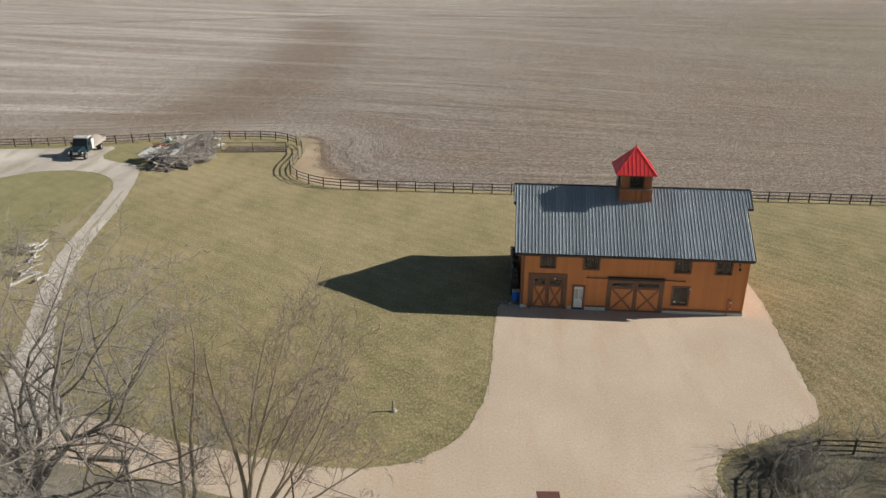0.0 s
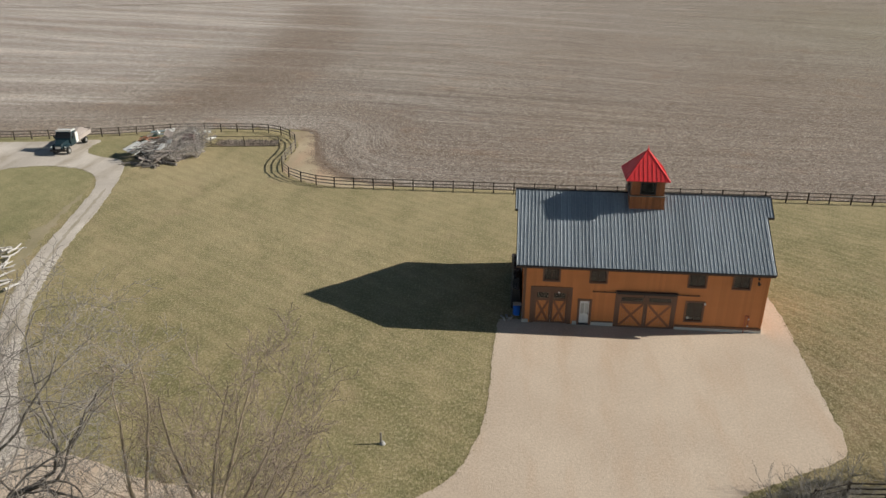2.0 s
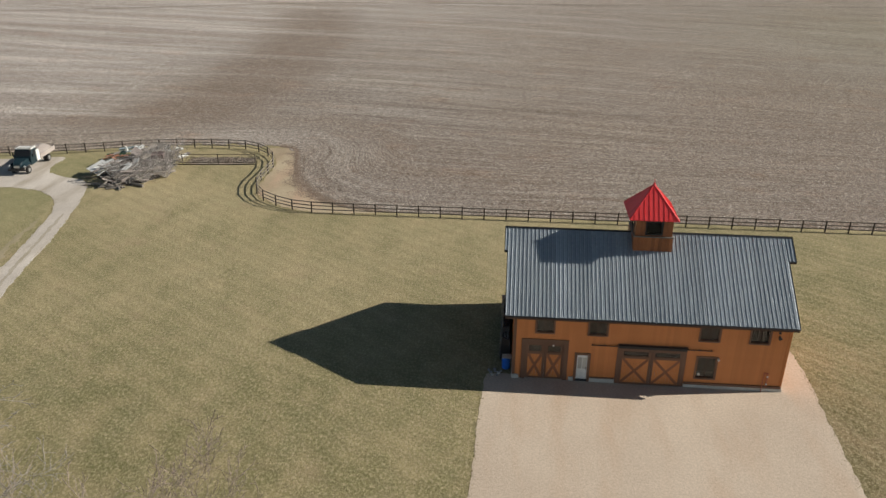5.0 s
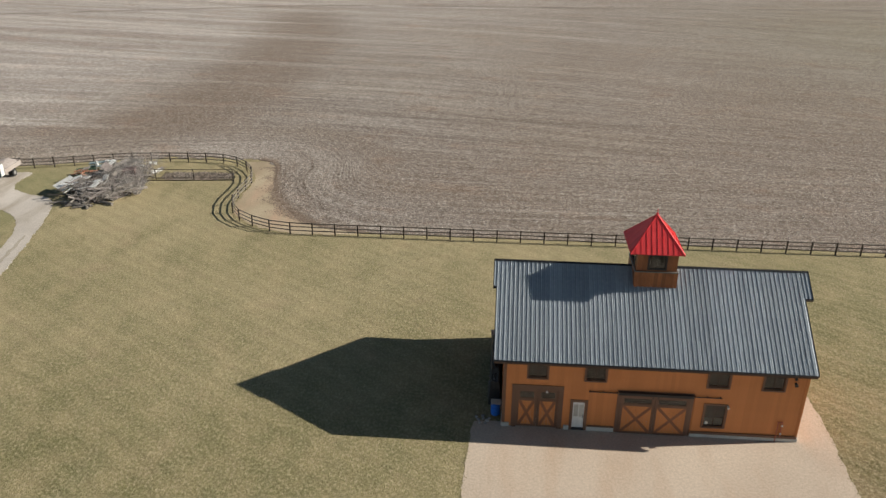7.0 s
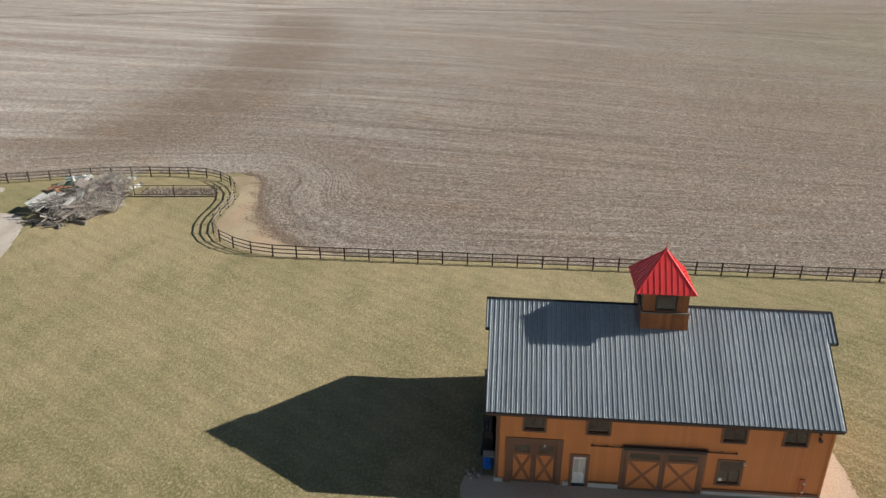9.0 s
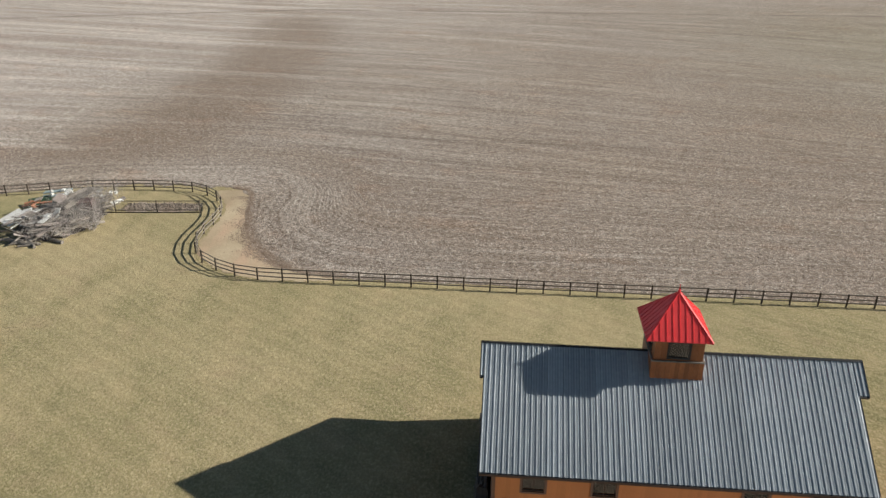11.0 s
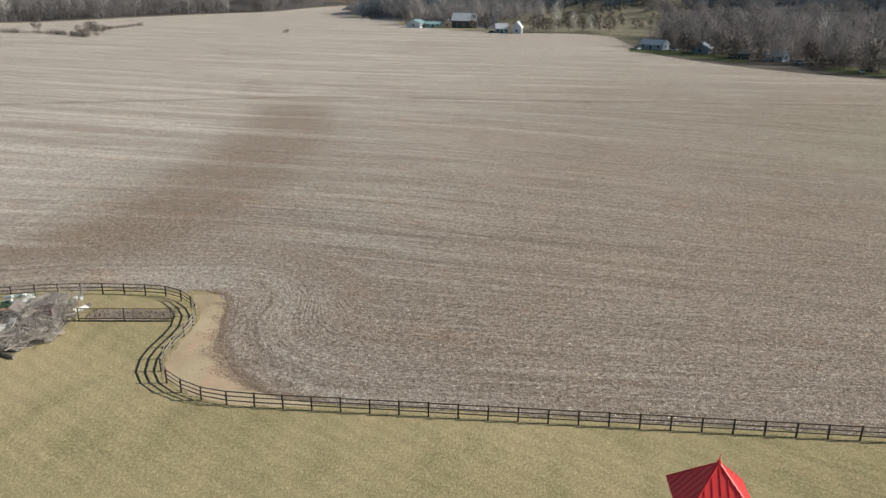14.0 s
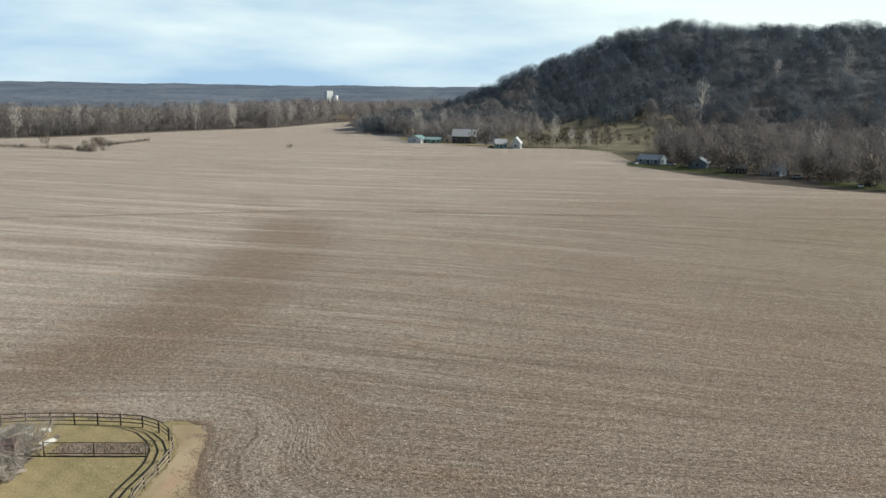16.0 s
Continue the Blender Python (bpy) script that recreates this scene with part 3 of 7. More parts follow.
def tube(bm, a, b, r0, r1, sides=10, caps=True):
    a, b = Vector(a), Vector(b)
    d = (b - a).normalized()
    s = d.orthogonal().normalized()
    t = d.cross(s)
    rings = []
    for p, r in ((a, r0), (b, r1)):
        rings.append([bm.verts.new(p + (s * math.cos(k * math.tau / sides) + t * math.sin(k * math.tau / sides)) * r) for k in range(sides)])
    for k in range(sides):
        n = (k + 1) % sides
        bm.faces.new((rings[0][k], rings[0][n], rings[1][n], rings[1][k]))
    if caps:
        bm.faces.new(rings[0][::-1])
        bm.faces.new(rings[1])


def thing(name, label, category, at=(0, 0, 0), turn=0.0, group="", kind=""):
    ob = new(name)
    ob.empty_display_size = 0.2
    ob.matrix_world = pose(at[0], at[1], at[2], 0, 0, turn)
    return tagged(ob, label, category, group, kind)


def mesh_of(name, bm, material):
    me = bpy.data.meshes.new(name)
    bmesh.ops.recalc_face_normals(bm, faces=list(bm.faces))
    bm.to_mesh(me)
    bm.free()
    me.materials.append(material)
    return me


def part(name, bm, material, parent, label=""):
    ob = new(name, mesh_of(name, bm, material))
    ob.parent = parent
    return tagged(ob, label)


def share(name, me, parent, m):
    ob = new(name, me)
    ob.parent = parent
    ob.matrix_basis = m
    return ob


def whole(name, bm, material, label, category, kind=""):
    return tagged(new(name, mesh_of(name, bm, material)), label, category, "", kind)


def triangles(name, verts, faces, material, smooth=False, normals=None):
    """One mesh object out of arrays of points and triangles."""
    me = bpy.data.meshes.new(name)
    verts, faces = np.asarray(verts, np.float32), np.asarray(faces, np.int32)
    n = faces.shape[1]
    me.vertices.add(len(verts))
    me.vertices.foreach_set("co", verts.ravel())
    me.loops.add(faces.size)
    me.loops.foreach_set("vertex_index", faces.ravel())
    me.polygons.add(len(faces))
    me.polygons.foreach_set("loop_start", np.arange(0, faces.size, n, dtype=np.int32))
    me.update(calc_edges=True)
    me.validate()
    me.materials.append(material)
    if smooth:
        me.polygons.foreach_set("use_smooth", np.ones(len(faces), bool))
    if normals is not None:
        me.polygons.foreach_set("use_smooth", np.ones(len(faces), bool))
        me.normals_split_custom_set_from_vertices(np.asarray(normals, np.float32))
    return new(name, me)


def along(points, step):
    """Evenly spaced places on a broken line."""
    out, left = [Vector(points[0])], step
    for a, b in zip(points, points[1:]):
        a, b = Vector(a), Vector(b)
        length, done = (b - a).length, 0.0
        while done + left <= length:
            done += left
            out.append(a.lerp(b, done / length))
            left = step
        left -= length - done
    return out


def smooth_line(points, rounds=2, closed=False):
    pts = [Vector(p) for p in points]
    for _ in range(rounds):
        nxt = [] if closed else [pts[0]]
        pairs = list(zip(pts, pts[1:] + ([pts[0]] if closed else [])))
        for a, b in pairs:
            nxt += [a.lerp(b, 0.25), a.lerp(b, 0.75)]
        if not closed:
            nxt.append(pts[-1])
        pts = nxt
    return pts


def ragged_patch(name, outline, material, top, label, seed, rough=0.12):
    """A flat patch of ground with an uneven rim, a few centimetres thick."""
    rng = random.Random(seed)
    pts = smooth_line(outline, 2, True)
    ring = pts + [pts[0]]
    rim = sum((b - a).length for a, b in zip(ring, ring[1:]))
    step = 0.18 if rim < 320 else rim / 700
    if rim >= 320:
        rough = min(rough, 0.12 * step)
    pts = along(ring, step)[:-1]
    pts = [p + Vector((noise.noise((p.x * 0.9, p.y * 0.9, seed)) + 0.6 * noise.noise((p.x * 3.1, p.y * 3.1, seed)), noise.noise((p.x * 0.9, p.y * 0.9, seed + 9)) + 0.6 * noise.noise((p.x * 3.1, p.y * 3.1, seed + 9)))) * rough * 1.5 for p in pts]
    bm = bmesh.new()
    up = [bm.verts.new((p.x, p.y, top)) for p in pts]
    low = [bm.verts.new((p.x + rng.uniform(-0.1, 0.1), p.y + rng.uniform(-0.1, 0.1), -0.03)) for p in pts]
    edges = [bm.edges.new((up[i], up[(i + 1) % len(up)])) for i in range(len(up))]
    bmesh.ops.triangle_fill(bm, use_beauty=True, edges=edges)
    for i in range(len(up)):
        j = (i + 1) % len(up)
        bm.faces.new((up[i], up[j], low[j], low[i]))
    return whole(name, bm, material, label, "", "structure")


# ---- ground ----
bm = bmesh.new()
cuts = [-4800, -1500, -500, -150, -60, 0, 60, 150, 500, 1500, 4800]
grid = [[bm.verts.new((x, y, 0)) for y in cuts] for x in cuts]
for i in range(len(cuts) - 1):
    for j in range(len(cuts) - 1):
        bm.faces.new((grid[i][j], grid[i + 1][j], grid[i + 1][j + 1], grid[i][j + 1]))
whole("ground", bm, GRASS, "dormant olive and tan winter lawn", "ground", "structure")

NEAR_EDGE = [(-700, 36), (-120, 39.5), (-80, 41.6), (-72, 42.4), (-64, 44.0), (-57.4, 45.5), (-52, 47.2), (-46.7, 49.1), (-42.5, 49.7), (-36.3, 50.2),
             (-31.5, 50.0), (-29.0, 49.2), (-27.8, 46.6), (-27.0, 42.4), (-25.8, 38.6), (-24.4, 36.0), (-22.8, 33.7), (-20.9, 31.6), (-18.6, 30.0), (-15.7, 29.2), (-7.8, 29.0), (90, 29.0), (700, 29.0)]
FAR_EDGE = [(-700, 330), (-332, 462), (-300, 506), (-272, 582), (-244, 632), (-214, 664), (-202, 778), (-182, 836), (-168, 800), (-134, 624), (-88, 565), (-65, 487),
            (-38, 476), (-2, 447), (32, 455), (56, 434), (60, 337), (70, 314), (86, 289), (101, 273), (126, 254), (170, 236), (300, 215), (700, 190)]


def smooth01(v):
    v = np.clip(v, 0, 1)
    return v * v * (3 - 2 * v)


def build_field():
    rng = np.random.RandomState(4)
    xs = np.unique(np.concatenate([np.arange(-700, -120, 20), np.arange(-120, -56, 2.0), np.arange(-56, -10, 0.3), np.arange(-10, 60, 1.0), np.arange(60, 160, 5), np.arange(160, 701, 30)]))
    s = np.concatenate([[0], np.cumsum(np.geomspace(0.28, 14.0, 120))])
    s /= s[-1]
    near = np.interp(xs, [p[0] for p in NEAR_EDGE], [p[1] for p in NEAR_EDGE])
    near = np.convolve(np.pad(near, 2, mode="edge"), np.ones(5) / 5, "valid") + rng.uniform(-0.22, 0.22, len(xs)) + 0.45 * np.sin(xs * 1.9) * np.sin(xs * 0.73 + 1) * (xs < -14)
    far = np.interp(xs, [p[0] for p in FAR_EDGE], [p[1] for p in FAR_EDGE])
    X = np.repeat(xs[:, None], len(s), 1)
    Y = near[:, None] + (far - near)[:, None] * s[None, :]
    # nearest place on the near edge: distance and length along it
    P = np.stack([X.ravel(), Y.ravel()], 1)
    sides = []
    for lo, hi in ((0, 11), (11, 18), (18, len(NEAR_EDGE) - 1)):
        best = np.full(len(P), 1e9)
        for a, b in zip(NEAR_EDGE[lo:hi], NEAR_EDGE[lo + 1:hi + 1]):
            a, b = np.array(a, float), np.array(b, float)
            ab = b - a
            k = np.clip(((P - a) @ ab) / (ab @ ab), 0, 1)
            best = np.minimum(best, np.hypot(*(P - a - k[:, None] * ab).T))
        sides.append(best)
    nearest = np.minimum.reduce(sides)
    best = nearest - 2.2 * np.log(sum(np.exp(-(d - nearest) / 2.2) for d in sides))
    best = np.where(nearest < 1.0, nearest, np.maximum(best, 0) * np.clip(nearest - 1, 0, 1) + nearest * (1 - np.clip(nearest - 1, 0, 1)))
    w = np.clip((best - 5.0) / 10.0, 0, 1)
    w = smooth01(w)
    along_pass = P[:, 0] - 0.5 * P[:, 1] * (1 - w)
    # rows swing down to the right of the bend and up to the left of it
    lean = 0.05 + 0.25 * smooth01((P[:, 1] - 40) / 26) * smooth01((195 - P[:, 1]) / 70)
    right = np.minimum(14 * np.logaddexp(0, (P[:, 0] + 26) / 14), 110)
    left = np.minimum(14 * np.logaddexp(0, -(P[:, 0] + 56) / 14), 160)
    sweep = P[:, 1] - 29 + lean * right - 0.20 * smooth01((P[:, 1] - 70) / 70) * left
    across = best * (1 - w) + sweep * w
    # damp swale winding down to the fence
    swale = [(-80, 212), (-68, 192), (-54, 164), (-47.5, 134), (-46, 105), (-46, 85), (-48, 69), (-60, 60), (-95, 56)]
    wide = [3, 7, 9, 9, 8.5, 8, 7.5, 3.6, 1.6]
    damp = np.zeros(len(P))
    runs = list(zip(zip(swale, swale[1:]), zip(wide, wide[1:]))) + [(((-165, 354), (-114, 305)), (1, 3)), (((-114, 305), (-111, 258)), (3, 1))]
    for (a, b), (r0, r1) in runs:
        a, b = np.array(a, float), np.array(b, float)
        ab = b - a
        k = np.clip(((P - a) @ ab) / (ab @ ab), 0, 1)
        d = np.hypot(*(P - a - k[:, None] * ab).T)
        r = r0 + (r1 - r0) * k
        damp = np.maximum(damp, (0.45 if a[1] > 250 else 1.0) * (0.55 + 0.45 * smooth01((210 - a[1]) / 60)) * smooth01(1.25 - d / (r * 1.5)))
    damp = damp * np.where(P[:, 1] < 100, np.clip((P[:, 0] + 84) / 26, 0.15, 1), 1.0)
    ring = np.exp(-((best - 11.5) / 2.6) ** 2) * np.clip(1 - np.abs(P[:, 0] + 24) / 40, 0, 1)
    edge = 0.6 * np.exp(-(best / 1.8) ** 2) * np.clip(1 - np.abs(P[:, 0] + 22) / 9, 0, 1)
    brown = 0.42 * np.clip((P[:, 0] + 12) / 50, 0, 1) * np.clip((240 - P[:, 1]) / 170, 0, 1)
    damp = np.clip(damp * 0.74 + ring * 0.5 + 0.4 * np.exp(-((P[:, 0] + 8) / 16) ** 2 - ((P[:, 1] - 46) / 11) ** 2) + edge * 0.9 + brown, 0, 1)
    Z = 0.036 + np.clip(nearest / 1.5, 0, 1) * (0.03 + rng.uniform(-0.03, 0.03, len(P)) * np.clip(1 - nearest / 14, 0, 1) * (P[:, 0] > -56) * (P[:, 0] < -10))
    n = len(s)
    i, j = np.meshgrid(np.arange(len(xs) - 1), np.arange(n - 1), indexing="ij")
    q = (i * n + j).ravel()
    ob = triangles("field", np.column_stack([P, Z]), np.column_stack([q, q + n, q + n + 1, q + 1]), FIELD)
    at = ob.data.attributes.new("passes", "FLOAT_VECTOR", "POINT")
    at.data.foreach_set("vector", np.column_stack([along_pass, across, np.zeros(len(P))]).astype(np.float32).ravel())
    # a patch of open ridges beside the bend, and a pale pair of wheel tracks
    ridge = 0.8 * np.exp(-((P[:, 0] + 18.5) / 5.0) ** 2 - ((P[:, 1] - 47.5) / 5.0) ** 2)
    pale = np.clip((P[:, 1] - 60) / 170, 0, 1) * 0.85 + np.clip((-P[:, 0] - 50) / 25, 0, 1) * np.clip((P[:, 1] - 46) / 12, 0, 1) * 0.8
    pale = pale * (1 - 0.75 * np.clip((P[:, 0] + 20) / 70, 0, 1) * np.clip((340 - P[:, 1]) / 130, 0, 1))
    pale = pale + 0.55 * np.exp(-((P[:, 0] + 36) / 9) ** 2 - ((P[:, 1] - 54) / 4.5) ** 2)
    weedy = np.clip((P[:, 0] - 25) / 60, 0, 1) * np.exp(-((P[:, 1] - 135) / 55) ** 2)
    at = ob.data.attributes.new("ridge", "FLOAT", "POINT")
    at.data.foreach_set("value", ridge.astype(np.float32))
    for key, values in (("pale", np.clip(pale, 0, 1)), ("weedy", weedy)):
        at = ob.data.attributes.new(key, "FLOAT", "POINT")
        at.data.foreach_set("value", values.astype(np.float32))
    at = ob.data.attributes.new("damp", "FLOAT", "POINT")
    at.data.foreach_set("value", damp.astype(np.float32))
    tagged(ob, "harvested grey-brown field tilled in long streaked rows", "field", "", "structure")


build_field()

GRAVEL_LINE = [(-1.7, 0.35), (-1.75, 0.30), (-1.85, 0.1), (-2.0, -1.2), (-2.2, -5.4), (-2.2, -8.8), (-2.4, -12.5), (-2.9, -14.9), (-3.5, -17.1), (-4.5, -18.7), (-6.1, -20.2), (-7.8, -21.1), (-10.8, -21.7), (-14.7, -21.3), (-19.3, -20.4),
               (-22.8, -19.8), (-26.3, -18.4), (-31, -17.6), (-32.5, -20.5), (-30, -22.3), (-25.1, -22.8), (-21, -23.9), (-17.1, -24.5), (-10, -26.3), (0, -30.5), (6, -36), (14, -36), (12.6, -27),
               (11.7, -22.2), (11.4, -21.2), (11.5, -20.0), (12.0, -18.7), (13.0, -17.8), (14.5, -17.0), (16.5, -15.9), (18.6, -14.9), (19.9, -13.8), (20.1, -11.6), (20.2, -8.0), (20.4, -3.1), (20.7, 1.7), (20.6, 6.5), (20.2, 11.2), (17.5, 11.2), (17.5, 0.5)]
ragged_patch("gravel_yard", GRAVEL_LINE, GRAVEL, 0.014, "pinkish cream crushed gravel yard and lane", 3, 0.10)
DRIVE_LINE = [(-50.0, 35.2), (-48.6, 33.3), (-47.1, 28.9), (-45.8, 23.9), (-44.3, 16.8), (-43.5, 11.4), (-42.4, 6.6), (-40.9, 1.2), (-39.0, -3.5), (-37.0, -7.6), (-34.8, -11.6), (-32.2, -15.7), (-30.0, -17.8), (-31.2, -22.0),
              (-33.6, -20.9), (-35.8, -16.9), (-37.4, -13.0), (-38.9, -8.9), (-41.4, -3.1), (-43.6, 2.7), (-45.1, 7.9), (-46.1, 13.9), (-47.1, 19.7), (-48.1, 24.4), (-49.0, 26.9), (-50.4, 29.4), (-52.6, 31.1), (-54.5, 31.8), (-58.4, 32.2), (-61.6, 31.2), (-64.5, 28.5), (-68, 24), (-72, 18),
              (-92, 18), (-92, 38), (-72.3, 40.4), (-65, 41.2), (-59, 42.6), (-56.0, 43.2), (-56.6, 39.6), (-55.6, 37.2), (-52.8, 36.0)]
ragged_patch("driveway", DRIVE_LINE, DRIVE, 0.020, "pale grey worn gravel driveway with a turning loop", 5, 0.11)
STRIP_LINE = [(-46.9, 25.5), (-45.9, 20.0), (-44.7, 13.5), (-43.5, 7.6), (-41.7, 1.5), (-39.8, -3.6), (-37.5, -9.0), (-37.9, -9.2), (-40.2, -3.5), (-42.1, 1.8), (-43.9, 7.9), (-45.1, 13.7), (-46.3, 20.1), (-47.2, 25.5)]
ragged_patch("drive_crown", STRIP_LINE, DRIVE_CROWN, 0.026, "worn grassy strip down the middle of the driveway", 15, 0.12)
ragged_patch("roadside_verge", [(11.9, -22.6), (11.7, -21.2), (11.9, -20.0), (12.6, -18.8), (15, -17.3), (17.0, -16.4), (18.6, -16.2), (20.4, -16.9), (26, -17.2), (36, -18.0), (42, -26), (34, -40), (15, -38), (13.0, -27)], BRUSH_FLOOR, 0.008, "grey-green rough verge under leafless brush", 7, 0.22)
ragged_patch("roadside_verge", [(-34, -21.8), (-30.5, -22.6), (-25.1, -23.1), (-21, -24.2), (-17.1, -24.8), (-10, -26.6), (-4, -29.2), (0, -31), (5, -36), (0, -42), (-40, -42), (-46, -26)], UNDERGROWTH, 0.008, "grey-brown rough verge under leafless trees", 8, 0.3)
ragged_patch("bare_verge", [(-48.9, 24.8), (-48.2, 20.0), (-47.3, 15.2), (-46.5, 11.2), (-45.6, 7.4), (-44.6, 4.0), (-45.4, 4.2), (-46.7, 7.0), (-47.4, 10.2), (-48.3, 12.4), (-49.0, 13.6), (-48.0, 15.0), (-48.4, 18.2), (-48.9, 21.5)], TRODDEN, 0.012, "worn tan grass beside the driveway", 16, 0.30)
TONGUE_LINE = [(-28.6, 49.6), (-27.2, 46.6), (-26.6, 42.2), (-25.0, 38.6), (-23.6, 36.2), (-22.1, 34.0), (-20.2, 32.0), (-18.2, 30.6), (-14.0, 29.6), (-15.0, 28.3), (-21.0, 28.3), (-23.6, 28.8), (-26.8, 30.6), (-28.4, 32.6), (-29.3, 35.2), (-29.3, 40.0), (-29.3, 44.0), (-31.5, 47.4), (-33.0, 49.2)]
ragged_patch("bare_verge", TONGUE_LINE, BARE_EARTH, 0.018, "dry tan grass verge with brown soil beside the field", 6, 0.22)

# ---- barn ----
LENGTH, DEPTH, WALL_TOP, THICK = 18.24, 10.7, 5.30, 0.18
RIDGE_Y, RIDGE_Z, EAVE_Y, EAVE_Z = 5.35, 9.20, -0.45, 5.24
PITCH = math.atan2(RIDGE_Z - EAVE_Z, RIDGE_Y - EAVE_Y)
SLOPE = math.hypot(RIDGE_Z - EAVE_Z, RIDGE_Y - EAVE_Y)
# openings of the front wall: x0, x1, z0, z1
WINDOWS = [(1.52, 2.66, 3.82, 4.95), (5.05, 6.22, 3.82, 4.95), (12.40, 13.60, 3.78, 4.95), (15.68, 16.86, 3.78, 4.95), (12.46, 13.70, 0.82, 2.42)]
LEFT_DOOR = (0.86, 3.46, 0.0, 2.95)
ENTRY = (4.40, 5.14, 0.0, 2.14)
BIG_DOOR = (7.30, 11.45, 0.0, 2.95)
OPENINGS = WINDOWS + [LEFT_DOOR, ENTRY, BIG_DOOR]

barn = thing("barn", "orange-stained cedar barn with charcoal metal roof and red-capped cupola", "barn")


def spans(lo, hi, cuts):
    """What is left of lo..hi when the cuts are taken away."""
    out, at = [], lo
    for a, b in sorted(cuts):
        if a > at:
            out.append((at, min(a, hi)))
        at = max(at, b)
    if at < hi:
        out.append((at, hi))
    return [(a, b) for a, b in out if b - a > 0.02]


# front wall behind the boards, pierced by the openings
bm = bmesh.new()
xs = sorted({0.0, LENGTH, *[o[0] for o in OPENINGS], *[o[1] for o in OPENINGS]})
zs = sorted({0.0, WALL_TOP, *[o[2] for o in OPENINGS], *[o[3] for o in OPENINGS]})
knots = [[bm.verts.new((x, 0.03, z)) for z in zs] for x in xs]
for i in range(len(xs) - 1):
    for j in range(len(zs) - 1):
        x, z = (xs[i] + xs[i + 1]) / 2, (zs[j] + zs[j + 1]) / 2
        if not any(o[0] < x < o[1] and o[2] < z < o[3] for o in OPENINGS):
            bm.faces.new((knots[i][j], knots[i + 1][j], knots[i + 1][j + 1], knots[i][j + 1]))
pulled = bmesh.ops.extrude_face_region(bm, geom=list(bm.faces), use_keep_orig=True)
for v in pulled["geom"]:
    if isinstance(v, bmesh.types.BMVert):
        v.co.y = THICK
for v in [v for v in bm.verts if not v.link_faces]:
    bm.verts.remove(v)
front_wall = part("front_wall", bm, CEDAR, barn)

# back wall, gables
bm = bmesh.new()
box(bm, 0, LENGTH, DEPTH - THICK, DEPTH, 0, WALL_TOP)
part("back_wall", bm, CEDAR, barn)
for x in (0.0, LENGTH - THICK):
    bm = bmesh.new()
    prof = [(THICK, 0), (DEPTH - THICK, 0), (DEPTH - THICK, 5.42), (RIDGE_Y, RIDGE_Z - 0.12), (THICK, 5.42)]
    a = [bm.verts.new((x, y, z)) for y, z in prof]
    b = [bm.verts.new((x + THICK, y, z)) for y, z in prof]
    bm.faces.new(a)
    bm.faces.new(b[::-1])
    for i in range(len(prof)):
        j = (i + 1) % len(prof)
        bm.faces.new((a[i], a[j], b[j], b[i]))
    gable = part("gable_wall", bm, CEDAR, barn)
    # upright battens on the gable
    bm = bmesh.new()
    face = x - 0.02 if x == 0 else x + THICK
    for k in range(36):
        y = 0.2 + k * 0.295
        top = 5.42 + (RIDGE_Z - 5.6) * max(0.0, 1 - abs(y - RIDGE_Y) / RIDGE_Y) - 0.05
        box(bm, face, face + 0.02, y, y + 0.05, 0.3, top)
    part("batten_set", bm, CEDAR, gable)
bm = bmesh.new()
box(bm, 0.2, LENGTH - 0.2, 0.2, DEPTH - 0.2, 0.0, 0.06)
part("barn_floor", bm, CONCRETE, barn)
# dark sheet added behind the windows so the panes look into shade
bm = bmesh.new()
box(bm, 0.19, LENGTH - 0.19, 1.9, 2.0, 0.06, 5.2)
part("inner_partition", bm, INNER_SHADE, barn)

# concrete footing between the doors
for x0, x1, top in ((-0.05, 0.44, 0.30), (3.90, 4.22, 0.32), (5.34, 7.04, 0.32), (11.74, LENGTH + 0.05, 0.24)):
    bm = bmesh.new()
    box(bm, x0, x1, -0.085, 0.02, -0.1, top)
    bevelled(bm, 0.015)
    part("footing", bm, CONCRETE, barn)
bm = bmesh.new()
box(bm, LENGTH, LENGTH + 0.08, -0.08, DEPTH, -0.1, 0.30)
part("footing", bm, CONCRETE, barn)
bm = bmesh.new()
box(bm, -0.08, 0.0, 0.021, DEPTH, -0.1, 0.30)
part("footing", bm, CONCRETE, barn)

# dark corner boards, skirt board, frieze
for x0, x1 in ((-0.03, 0.17), (LENGTH - 0.10, LENGTH + 0.03)):
    bm = bmesh.new()
    box(bm, x0, x1, -0.05, -0.002, 0.32, 5.16)
    part("corner_board", bm, BROWN if x0 < 0 else CEDAR, barn)
for x0, x1 in ((5.36, 7.02), (11.76, LENGTH)):
    bm = bmesh.new()
    box(bm, x0, x1, -0.088, -0.03, 0.245 if x0 > 8 else 0.325, 0.42)
    part("skirt_board", bm, BROWN, barn)


def casing(x0, x1, z0, z1, w, y0=-0.055, y1=-0.004, sill=True):
    """A surround of flat boards, butted end to end."""
    bm = bmesh.new()
    box(bm, x0 - w, x0, y0, y1, z0 - (w if sill else 0), z1 + w)
    box(bm, x1, x1 + w, y0, y1, z0 - (w if sill else 0), z1 + w)
    box(bm, x0, x1, y0, y1, z1, z1 + w)
    if sill:
        box(bm, x0, x1, y0 - 0.03, y1, z0 - w, z0)
    return bm


